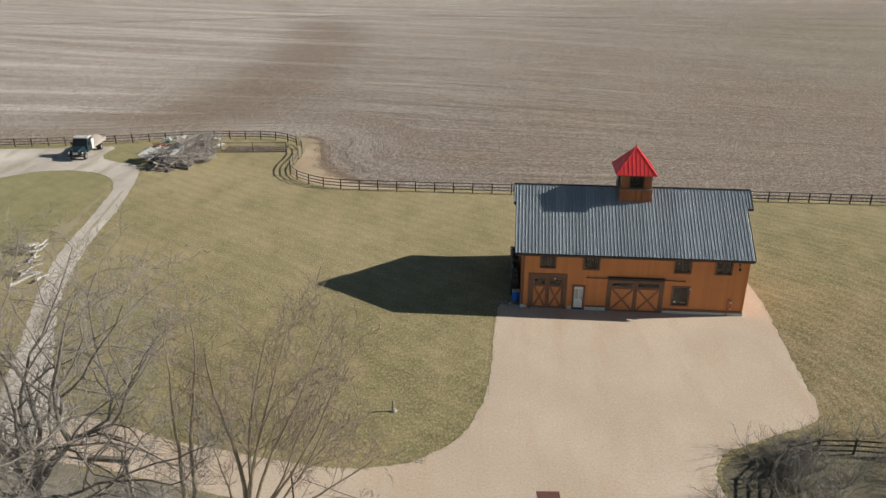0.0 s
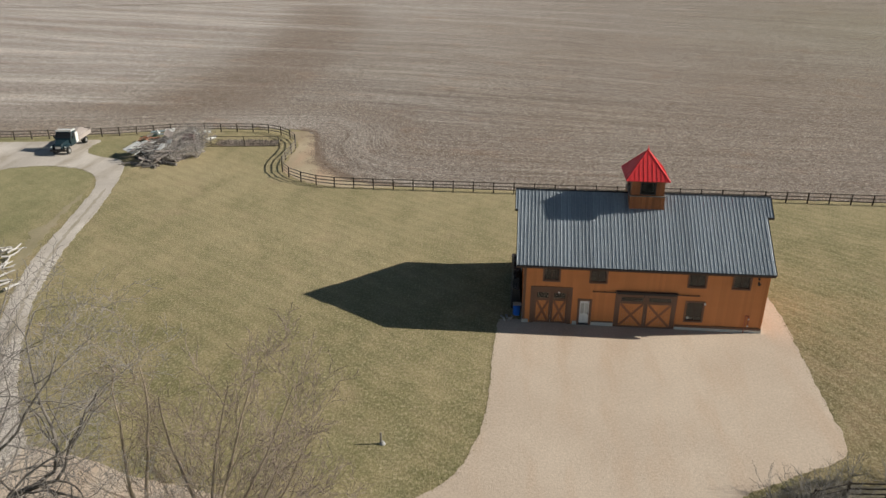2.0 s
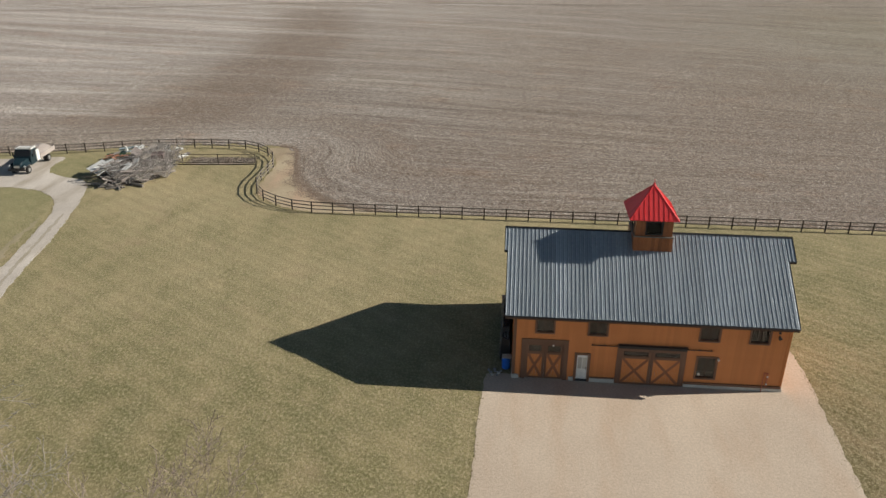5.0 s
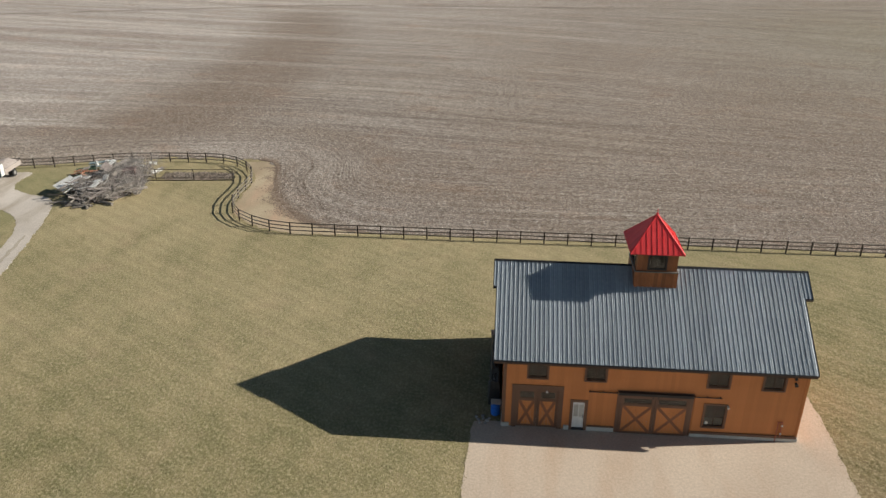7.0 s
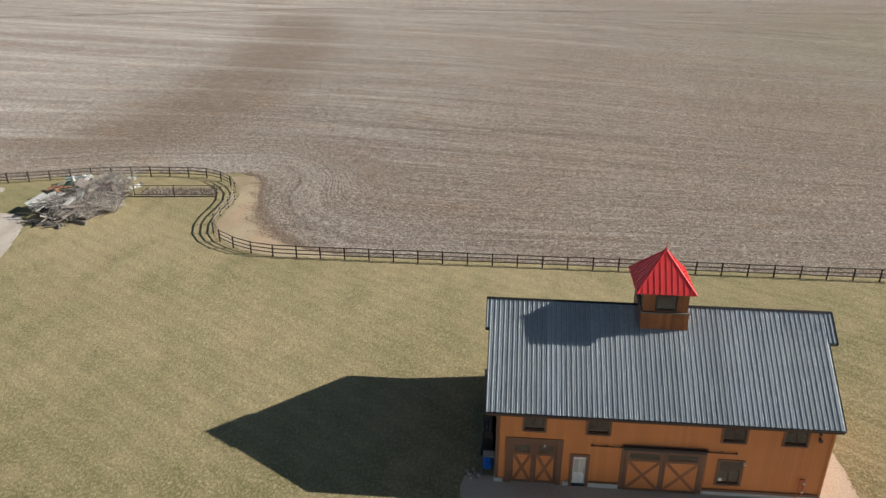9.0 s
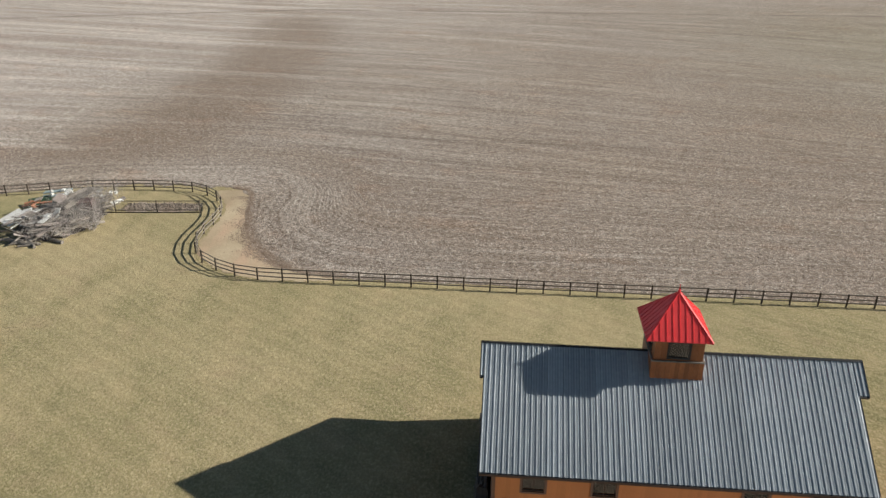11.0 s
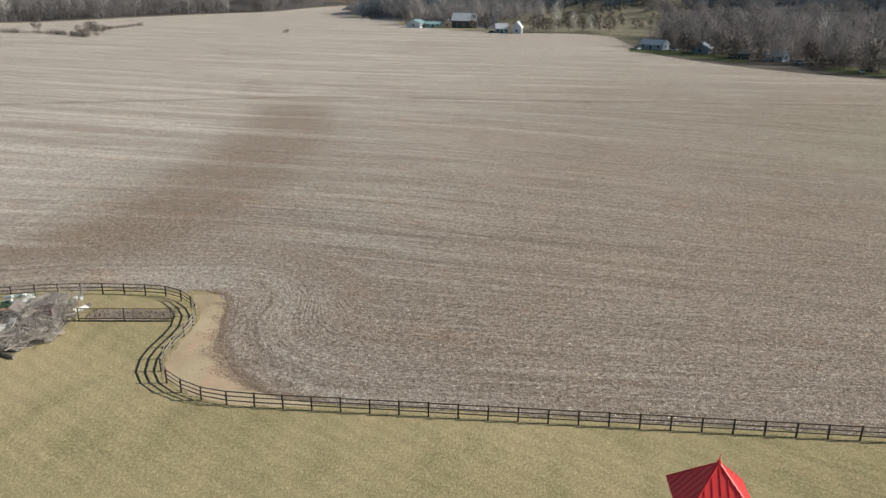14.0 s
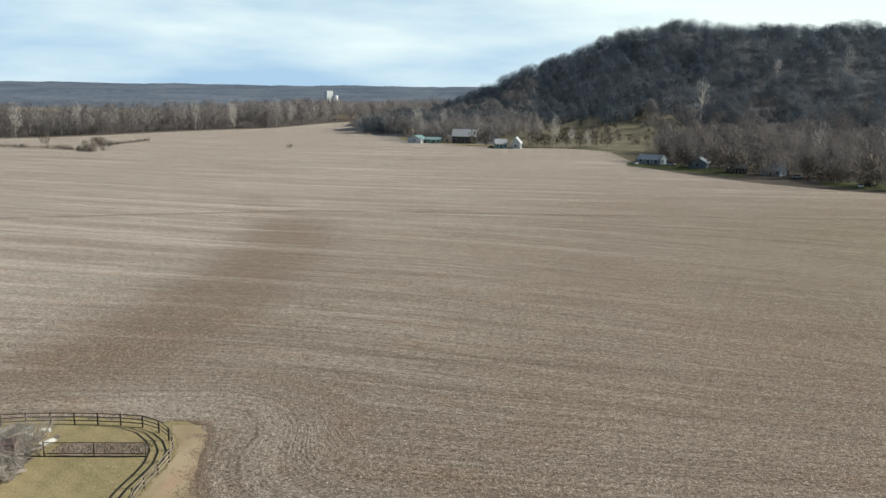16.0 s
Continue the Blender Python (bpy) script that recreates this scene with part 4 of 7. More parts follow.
def window(x0, x1, z0, z1):
    w = part("window", casing(x0, x1, z0, z1, 0.11), BROWN, barn, "dark brown framed window with two sashes")
    mid = (x0 + x1) / 2
    bm = bmesh.new()
    for a, b in ((x0, x0 + 0.05), (x1 - 0.05, x1), (mid - 0.035, mid + 0.035)):
        box(bm, a, b, 0.03, 0.08, z0, z1)
    for a, b in ((x0 + 0.05, mid - 0.035), (mid + 0.035, x1 - 0.05)):
        box(bm, a, b, 0.03, 0.08, z0, z0 + 0.05)
        box(bm, a, b, 0.03, 0.08, z1 - 0.05, z1)
    part("sash_frame", bm, SHADOW_BROWN, w)
    for a, b in ((x0 + 0.05, mid - 0.035), (mid + 0.035, x1 - 0.05)):
        bm = bmesh.new()
        box(bm, a, b, 0.05, 0.056, z0 + 0.05, z1 - 0.05)
        part("pane", bm, GLASS, w)
    return w


for o in WINDOWS:
    w = window(*o)
bm = bmesh.new()
box(bm, 12.60, 12.78, 0.042, 0.049, 0.95, 1.14)
part("notice", bm, WHITE, w, "small white paper notice behind the pane")


def crossed_leaf(x0, x1, z0, z1, split, y, parent):
    """A barn door leaf: plank panel with a crossed brace below, glazed panel above."""
    leaf_bm = bmesh.new()
    s = 0.15
    box(leaf_bm, x0, x0 + s, y - 0.05, y, z0, z1)
    box(leaf_bm, x1 - s, x1, y - 0.05, y, z0, z1)
    for a, b in ((z0, z0 + 0.14), (split, split + 0.16), (z1 - 0.2, z1)):
        box(leaf_bm, x0 + s, x1 - s, y - 0.05, y, a, b)
    leaf = part("door_leaf", leaf_bm, BROWN, parent)
    # planks
    n = max(3, round((x1 - x0 - 2 * s) / 0.2))
    step = (x1 - x0 - 2 * s) / n
    for k in range(n):
        bm = bmesh.new()
        box(bm, x0 + s + k * step + 0.004, x0 + s + (k + 1) * step - 0.004, y - 0.022, y - 0.002, z0 + 0.14, split)
        part("plank", bm, CEDAR, leaf)
    # crossed brace, lapped so that no faces meet in one plane
    c = [(x0 + s, z0 + 0.14), (x1 - s, split), (x0 + s, split), (x1 - s, z0 + 0.14)]
    for k, (p, q) in enumerate(((c[0], c[1]), (c[2], c[3]))):
        bm = bmesh.new()
        yy = y - 0.036 - 0.004 * k
        bar(bm, (p[0] + 0.05, yy, p[1] + (0.03 if q[1] > p[1] else -0.03)), (q[0] - 0.05, yy, q[1] - (0.03 if q[1] > p[1] else -0.03)), 0.19, 0.006, up=(0, 1, 0))
        part("brace", bm, BRACE, leaf)
    # upper panel with a dark light in it
    bm = bmesh.new()
    zz0, zz1 = split + 0.16, z1 - 0.2
    gx0, gx1, gz0, gz1 = x0 + s + 0.06, x1 - s - 0.06, zz0 + 0.05, zz1 - 0.04
    box(bm, x0 + s, gx0, y - 0.03, y - 0.002, zz0, zz1)
    box(bm, gx1, x1 - s, y - 0.03, y - 0.002, zz0, zz1)
    box(bm, gx0, gx1, y - 0.03, y - 0.002, zz0, gz0)
    box(bm, gx0, gx1, y - 0.03, y - 0.002, gz1, zz1)
    part("upper_panel", bm, BROWN, leaf)
    bm = bmesh.new()
    box(bm, gx0, gx1, y - 0.016, y - 0.01, gz0, gz1)
    part("pane", bm, GLASS, leaf)
    return leaf


left_door = part("double_door", casing(LEFT_DOOR[0], LEFT_DOOR[1], 0.0, LEFT_DOOR[3], 0.30, -0.06, -0.004, False), BROWN, barn, "pair of crossed-brace barn doors in a dark brown surround")
mid = (LEFT_DOOR[0] + LEFT_DOOR[1]) / 2
crossed_leaf(LEFT_DOOR[0], mid - 0.008, 0.03, 2.94, 2.0, 0.09, left_door)
crossed_leaf(mid + 0.008, LEFT_DOOR[1], 0.03, 2.94, 2.0, 0.09, left_door)
bm = bmesh.new()
tube(bm, (2.72, -0.06, 2.86), (2.72, -0.16, 2.84), 0.03, 0.07, 10)
part("lamp", bm, WHITE, left_door, "small white flood lamp")

entry = part("entry_door", casing(ENTRY[0], ENTRY[1], 0.0, ENTRY[3], 0.17, -0.06, -0.004, False), BROWN, barn, "weathered white entry door in a brown surround")
bm = bmesh.new()
box(bm, ENTRY[0] + 0.01, ENTRY[1] - 0.01, 0.04, 0.08, 0.16, ENTRY[3] - 0.01)
slab = part("slab", bm, WHITE, entry, "white paneled door slab")
for a, b in ((0.35, 0.85), (1.0, 1.9)):
    for c, d in ((4.48, 4.74), (4.80, 5.06)):
        bm = bmesh.new()
        box(bm, c, d, 0.028, 0.039, a, b)
        bevelled(bm, 0.008)
        part("raised_panel", bm, WHITE if a < 0.5 else CONCRETE, slab)
bm = bmesh.new()
box(bm, 5.045, 5.075, 0.0, 0.039, 0.92, 1.2)
part("handle", bm, BLACK, slab, "black lever handle plate")
bm = bmesh.new()
box(bm, ENTRY[0], ENTRY[1], -0.05, 0.09, 0.0, 0.15)
part("threshold", bm, BLACK, entry)

big_door = part("sliding_door", casing(BIG_DOOR[0], BIG_DOOR[1], 0.0, BIG_DOOR[3], 0.24, -0.06, -0.004, False), BROWN, barn, "wide pair of crossed-brace sliding doors in a dark surround")
mid = (BIG_DOOR[0] + BIG_DOOR[1]) / 2
crossed_leaf(BIG_DOOR[0] - 0.02, mid - 0.01, 0.04, 2.92, 2.12, -0.07, big_door)
crossed_leaf(mid + 0.01, BIG_DOOR[1] + 0.02, 0.04, 2.92, 2.12, -0.07, big_door)
bm = bmesh.new()
box(bm, 7.1, 11.62, -0.24, -0.065, 3.10, 3.16)
box(bm, 7.1, 11.62, -0.26, -0.24, 2.98, 3.16)
part("track_cover", bm, ROOF_TRIM, big_door)
for x0, x1 in ((5.28, 7.08), (11.64, 13.32)):
    bm = bmesh.new()
    tube(bm, (x0, -0.10, 3.02), (x1, -0.10, 3.02), 0.035, 0.035, 8)
    for x in (x0 + 0.08, (x0 + x1) / 2, x1 - 0.08):
        box(bm, x - 0.03, x + 0.03, -0.1, -0.005, 2.99, 3.07)
    part("track_rail", bm, BLACK, big_door)
for x in (mid - 0.16, mid + 0.16):
    bm = bmesh.new()
    box(bm, x - 0.03, x + 0.03, -0.135, -0.121, 2.70, 3.0)
    part("hanger", bm, BLACK, big_door)

# corner flood lamps, standpipe
bm = bmesh.new()
box(bm, 13.74, 13.84, -0.14, -0.056, 2.34, 2.46)
tube(bm, (13.79, -0.14, 2.40), (13.79, -0.22, 2.37), 0.05, 0.075, 10)
part("wall_lamp", bm, WHITE, barn, "small white wall lamp beside the window")
flood = part("flood_lamp", bevelled((lambda b: (box(b, 17.36, 17.50, -0.16, -0.03, 4.60, 4.74), b)[1])(bmesh.new()), 0.02), BLACK, barn, "black flood lamp pair under the eave")
bm = bmesh.new()
tube(bm, (17.46, -0.03, 4.36), (17.46, -0.26, 4.30), 0.07, 0.12, 12)
part("lamp_head", bm, BLACK, flood)
bm = bmesh.new()
tube(bm, (16.95, -0.14, 0.0), (16.95, -0.14, 1.5), 0.03, 0.03, 8)
box(bm, 16.90, 17.22, -0.17, -0.11, 1.47, 1.53)
box(bm, 17.16, 17.22, -0.17, -0.11, 0.4, 1.47)
pipe = part("standpipe", bm, COPPER, barn, "rust-red water standpipe with white fittings")
for z in (0.62, 1.22):
    bm = bmesh.new()
    box(bm, 17.13, 17.24, -0.21, -0.171, z, z + 0.1)
    part("fitting", bm, WHITE, pipe)

# ---- roof ----
bm = bmesh.new()
prof = [(EAVE_Y + 0.03, EAVE_Z - 0.12), (RIDGE_Y, RIDGE_Z - 0.10), (2 * RIDGE_Y - EAVE_Y - 0.03, EAVE_Z - 0.12), (2 * RIDGE_Y - EAVE_Y - 0.03, EAVE_Z - 0.27), (RIDGE_Y, RIDGE_Z - 0.25), (EAVE_Y + 0.03, EAVE_Z - 0.27)]
a = [bm.verts.new((-0.64, y, z)) for y, z in prof]
b = [bm.verts.new((18.49, y, z)) for y, z in prof]
bm.faces.new((a[0], a[1], a[4], a[5])), bm.faces.new((a[1], a[2], a[3], a[4]))
bm.faces.new((b[0], b[5], b[4], b[1])), bm.faces.new((b[1], b[4], b[3], b[2]))
for i in range(6):
    j = (i + 1) % 6
    bm.faces.new((a[i], b[i], b[j], a[j]))
roof = part("roof", bm, SHADOW_BROWN, barn, "charcoal ribbed metal gable roof with longer overhang at the peak")


def on_slope(x, s, back=False, lift=0.0):
    """A frame on the roof: x along the barn, y up the slope from s metres above the eave, z off the roof."""
    if back:
        m = pose(x, 2 * RIDGE_Y - EAVE_Y, EAVE_Z, 0, 0, 180) @ pose(0, 0, 0, math.degrees(PITCH), 0, 0)
    else:
        m = pose(x, EAVE_Y, EAVE_Z, math.degrees(PITCH), 0, 0)
    return m @ pose(0, s, lift)


def panel_mesh(width, length, pitch, rib=0.042, name="roof_panel", material=None, extra=True):
    """One sheet: flat pans between upright ribs, hemmed underneath."""
    n = max(1, round(width / pitch))
    step = width / n
    prof = []
    for k in range(n):
        x = k * step
        prof += [(x, 0), (x + 0.020, rib), (x + 0.056, rib), (x + 0.078, 0)]
        if extra:
            c = x + (0.078 + step) / 2
            prof += [(c - 0.03, 0), (c - 0.015, 0.008), (c + 0.015, 0.008), (c + 0.03, 0)]
    prof.append((width, 0))
    bm = bmesh.new()
    rows = []
    for y in (0.0, length):
        rows.append([bm.verts.new((x, y, z + 0.012)) for x, z in prof])
    under = [bm.verts.new((x, y, -0.02)) for x, y in ((0, 0), (width, 0), (width, length), (0, length))]
    for i in range(len(prof) - 1):
        bm.faces.new((rows[0][i], rows[0][i + 1], rows[1][i + 1], rows[1][i]))
    bm.faces.new([under[3], under[2], under[1], under[0]])
    bm.faces.new([under[0], under[1]] + rows[0][::-1])
    bm.faces.new([under[2], under[3]] + rows[1])
    bm.faces.new((under[1], under[2], rows[1][-1], rows[0][-1]))
    bm.faces.new((under[3], under[0], rows[0][0], rows[1][0]))
    return mesh_of(name, bm, material or ROOF)


PANEL = 0.8335
sheet = panel_mesh(PANEL - 0.004, SLOPE - 0.02, 0.278)
for k in range(23):
    x = -0.66 + k * PANEL
    share("roof_panel", sheet, roof, on_slope(x, 0.0, False, -0.02))
    share("roof_panel", sheet, roof, on_slope(x + PANEL, 0.0, True, -0.02))
# short sheets that carry the peak out over the gables
CUT = 3.75 - EAVE_Y
s0 = CUT / math.cos(PITCH)
for x, w in ((-0.86, 0.195), (18.517, 0.475)):
    short = panel_mesh(w, SLOPE - s0 - 0.02, w if w < 0.3 else w / 2, extra=False)
    share("roof_panel", short, roof, on_slope(x, s0, False, -0.02))
    share("roof_panel", short, roof, on_slope(x + w, s0, True, -0.02))
    bm = bmesh.new()
    for back in (False, True):
        m = on_slope(x + (w if back else 0), s0, back, -0.045)
        box(bm, 0.01, w - 0.01, 0.005, SLOPE - s0 - 0.06, -0.12, 0.0, m)
        # dark closing block at the foot of the overhang
        box(bm, -0.02, w + 0.02, -0.10, 0.0, -0.16, 0.03, m)
    part("overhang_soffit", bm, ROOF_TRIM, roof)
# ridge cap, eave trim, rake trim
for back in (False, True):
    bm = bmesh.new()
    m = on_slope(-0.865 if not back else 18.995, SLOPE - 0.11, back, 0.034)
    box(bm, 0, 19.86, 0, 0.115, 0, 0.02, m)
    part("ridge_cap", bm, ROOF_TRIM, roof)
    bm = bmesh.new()
    m = on_slope(-0.67 if not back else 18.53, -0.03, back, -0.10)
    box(bm, 0, 19.2, -0.03, 0.028, -0.07, 0.075, m)
    part("eave_trim", bm, ROOF_TRIM, roof)
for x in (-0.692, 18.52):
    bm = bmesh.new()
    m = on_slope(x, 0.0, False, -0.12)
    box(bm, 0, 0.028, 0.03, s0 - 0.11, -0.06, 0.13, m)
    part("rake_trim", bm, ROOF_TRIM, roof)
    bm = bmesh.new()
    m = on_slope(x + 0.028, 0.0, True, -0.12)
    box(bm, 0, 0.028, 0.03, s0 - 0.11, -0.06, 0.13, m)
    part("rake_trim", bm, ROOF_TRIM, roof)
for x in (-0.89, 18.993):
    bm = bmesh.new()
    m = on_slope(x, s0 - 0.05, False, -0.12)
    box(bm, 0, 0.028, 0, SLOPE - s0 + 0.02, -0.05, 0.15, m)
    part("rake_trim", bm, ROOF_TRIM, roof)
    bm = bmesh.new()
    m = on_slope(x + 0.028, s0 - 0.05, True, -0.12)
    box(bm, 0, 0.028, 0, SLOPE - s0 + 0.02, -0.05, 0.15, m)
    part("rake_trim", bm, ROOF_TRIM, roof)

# ---- cupola ----
CX, CY, HALF = 9.31, RIDGE_Y + 0.04, 1.34
LEDGE, BODY_TOP, CUP_EAVE, CUP_TOP = 9.36, 10.70, 10.70, 12.70
bm = bmesh.new()
box(bm, CX - HALF + 0.03, CX + HALF - 0.03, CY - HALF + 0.03, CY + HALF - 0.03, 7.6, LEDGE)
cupola = part("cupola", bm, CUPOLA_WOOD, barn, "square cedar cupola with a red pyramid roof and louvred openings")


def cupola_side(turn):
    """Boards, ledge, posts and the opening of one face."""
    m = pose(CX, CY, 0, 0, 0, turn)
    n = 11
    step = 2 * HALF / n
    for k in range(n):
        bm = bmesh.new()
        box(bm, -HALF + k * step + 0.004, -HALF + (k + 1) * step - 0.004, -HALF, -HALF + 0.028, 8.0, LEDGE - 0.02, m)
        part("board", bm, CUPOLA_WOOD, cupola)
    bm = bmesh.new()
    box(bm, -HALF + 0.02, HALF + 0.01, -HALF - 0.03, -HALF + 0.06, LEDGE - 0.02, LEDGE + 0.05, m)
    part("ledge", bm, OLD_WOOD, cupola)
    h = HALF - 0.09
    for a, b in spans(-h, h, [(-0.60, 0.60)]):
        k = max(1, round((b - a) / 0.26))
        for i in range(k):
            bm = bmesh.new()
            box(bm, a + (b - a) * i / k + 0.003, a + (b - a) * (i + 1) / k - 0.003, -h, -h + 0.06, LEDGE + 0.05, BODY_TOP, m)
            part("board", bm, CUPOLA_WOOD, cupola)
    bm = bmesh.new()
    box(bm, -0.60, 0.60, -h, -h + 0.06, LEDGE + 0.05, LEDGE + 0.11, m)
    part("board", bm, CUPOLA_WOOD, cupola)
    bm = bmesh.new()
    for a, b, c, d in ((-0.60, -0.50, 9.48, 10.52), (0.50, 0.60, 9.48, 10.52), (-0.50, 0.50, 9.48, 9.58), (-0.50, 0.50, 10.42, 10.52)):
        box(bm, a, b, -h - 0.03, -h + 0.05, c, d, m)
    frame_ob = part("louvre_frame", bm, BLACK, cupola)
    bm = bmesh.new()
    box(bm, -0.5, 0.5, -h + 0.03, -h + 0.036, 9.58, 10.42, m)
    part("pane", bm, GLASS, frame_ob)
    bm = bmesh.new()
    box(bm, -h, h, -h - 0.01, -h + 0.06, 10.52, BODY_TOP, m)
    part("head_board", bm, CUPOLA_WOOD, cupola)


# dark block added inside the cupola to keep its panes shaded
bm = bmesh.new()
box(bm, CX - 1.1, CX + 1.1, CY - 1.1, CY + 1.1, LEDGE + 0.01, BODY_TOP)
part("inner_shaft", bm, INNER_SHADE, cupola)
for turn in (0, 90, 180, 270):
    cupola_side(turn)
# pyramid roof: seamed sheets between four hips
CX, CY, EAVE_HALF = 9.20, RIDGE_Y + 0.16, 1.66
bm = bmesh.new()
top = bm.verts.new((CX, CY, CUP_TOP - 0.03))
ring = [bm.verts.new((CX + sx * (EAVE_HALF - 0.02), CY + sy * (EAVE_HALF - 0.02), CUP_EAVE - 0.03)) for sx, sy in ((-1, -1), (1, -1), (1, 1), (-1, 1))]
bm.faces.new(ring[::-1])
for i in range(4):
    bm.faces.new((ring[i], ring[(i + 1) % 4], top))
cupola_roof = part("cupola_roof", bm, BROWN, barn, "bright red standing-seam pyramid roof")
rise = CUP_TOP - CUP_EAVE
hyp = math.hypot(rise, EAVE_HALF)
for turn in (0, 90, 180, 270):
    m = pose(CX, CY, 0, 0, 0, turn) @ pose(0, -EAVE_HALF, CUP_EAVE, math.degrees(math.atan2(rise, EAVE_HALF)), 0, 0)
    n = 10
    step = 2 * EAVE_HALF / n
    for k in range(n):
        x0, x1 = -EAVE_HALF + k * step, -EAVE_HALF + (k + 1) * step
        y0, y1 = (1 - abs(x0) / EAVE_HALF) * hyp, (1 - abs(x1) / EAVE_HALF) * hyp
        bm = bmesh.new()
        low = [bm.verts.new(m @ Vector((x, y, -0.004))) for x, y in ((x0, 0), (x1, 0), (x1, y1), (x0, y0))]
        up = [bm.verts.new(m @ Vector((x, y, 0.014))) for x, y in ((x0, 0), (x1, 0), (x1, y1), (x0, y0))]
        if y0 < 1e-6 or y1 < 1e-6:
            drop = 3 if y0 < 1e-6 else 2
            for lst in (low, up):
                bm.verts.remove(lst.pop(drop))
        bm.faces.new(low[::-1])
        bm.faces.new(up)
        for i in range(len(up)):
            j = (i + 1) % len(up)
            bm.faces.new((low[i], low[j], up[j], up[i]))
        if k:
            box(bm, x0 - 0.014, x0 + 0.014, 0.0, y0, 0.015, 0.036, m)
        part("red_panel", bm, RED, cupola_roof)
    bm = bmesh.new()
    box(bm, -EAVE_HALF, EAVE_HALF, -0.03, -0.006, -0.09, 0.018, m)
    part("red_fascia", bm, RED, cupola_roof)
    bm = bmesh.new()
    p = pose(CX, CY, 0, 0, 0, turn)
    bar(bm, p @ Vector((-EAVE_HALF, -EAVE_HALF, CUP_EAVE + 0.03)), p @ Vector((0, 0, CUP_TOP + 0.03)), 0.08, 0.03)
    part("hip_cap", bm, RED, cupola_roof)
bm = bmesh.new()
tube(bm, (CX, CY, CUP_TOP - 0.05), (CX, CY, CUP_TOP + 0.12), 0.11, 0.06, 10)
tube(bm, (CX, CY, CUP_TOP + 0.12), (CX, CY, CUP_TOP + 0.42), 0.025, 0.012, 8)
part("finial", bm, RED, cupola_roof)

# upright cedar boards of the front wall
BOARD = 0.23
count = round(LENGTH / BOARD)
step = LENGTH / count
board_rng = random.Random(8)
shapes = {}
AROUND = [(o[0] - 0.1, o[1] + 0.1, o[2] - 0.1, o[3] + 0.1) for o in WINDOWS] + [(0.57, 3.75, 0, 3.24), (4.24, 5.30, 0, 2.30), (7.07, 11.68, 0, 3.18)]
for k in range(count):
    x0, x1 = k * step + 0.004, (k + 1) * step - 0.004
    mid = (x0 + x1) / 2
    for z0, z1 in spans(0.31, WALL_TOP - 0.1, [(o[2], o[3]) for o in AROUND if o[0] < mid < o[1]]):
        key = round(z1 - z0, 2)
        if key not in shapes:
            bm = bmesh.new()
            box(bm, -step / 2 + 0.005, step / 2 - 0.005, 0.0, 0.028, 0, z1 - z0)
            box(bm, step / 2 - 0.03, step / 2 + 0.022, -0.008, -0.001, 0, z1 - z0)
            shapes[key] = mesh_of("board", bm, CEDAR)
        share("board", shapes[key], front_wall, pose(mid, board_rng.uniform(0, 0.002), z0))

# ---- fences ----
FENCE_LINE = [(-118, 38.0), (-80, 40.4), (-72, 41.2), (-64, 42.7), (-57.4, 44.3), (-52, 46.0), (-46.7, 47.7), (-42.5, 48.25), (-38.3, 48.5), (-35.6, 48.5), (-33.6, 47.9), (-31.8, 46.5), (-30.3, 44.6), (-29.5, 42.4),
              (-29.35, 40.2), (-29.5, 38.3), (-29.55, 36.2), (-29.2, 34.2), (-28.4, 32.2), (-27.1, 30.7), (-25.4, 29.5), (-23.4, 28.55), (-21.2, 28.15), (-18.5, 28.1), (100, 28.1)]


def rail_fence(name, line, label, seed, spacing=2.27, height=1.26, wood=RAIL_WOOD):
    """Upright posts with three boards nailed to the far side."""
    rng = random.Random(seed)
    ob = thing(name, label, "fence")
    post = bmesh.new()
    box(post, -0.060, 0.060, -0.060, 0.060, -0.05, height)
    bevelled(post, 0.012)
    post = mesh_of("post", post, FENCE_WOOD)
    spots = along(smooth_line(line, 1), spacing)
    for p in spots:
        share("post", post, ob, pose(p.x, p.y, 0, rng.uniform(-1.2, 1.2), rng.uniform(-1.2, 1.2), rng.uniform(-6, 6)) @ Matrix.Diagonal((1, 1, rng.uniform(0.97, 1.03), 1)))
    board = bmesh.new()
    box(board, 0.0, 1.0, -0.014, 0.014, -0.053, 0.053)
    board = mesh_of("rail", board, wood)
    for a, b in zip(spots, spots[1:]):
        d = b - a
        turn = math.degrees(math.atan2(d.y, d.x))
        for z in (0.30 * height, 0.60 * height, 0.91 * height):
            m = pose(a.x, a.y, z + rng.uniform(-0.015, 0.015), 0, rng.uniform(-0.35, 0.35), turn) @ pose(0, 0.075, 0)
            share("rail", board, ob, m @ Matrix.Diagonal((d.length - 0.004, 1, 1, 1)))
    return ob


rail_fence("fence", FENCE_LINE, "dark three-board fence winding between lawn and field", 21)
rail_fence("fence", [(45.2, -20.5), (30, -18.5), (22.8, -17.7), (20.6, -17.6), (18.4, -17.7), (16.8, -18.1), (15.4, -19.0), (14.4, -20.4), (13.9, -22.4), (13.8, -25), (14.2, -30)], "dark three-board fence curving beside the gravel lane", 22, 2.27, 1.2, FENCE_WOOD)


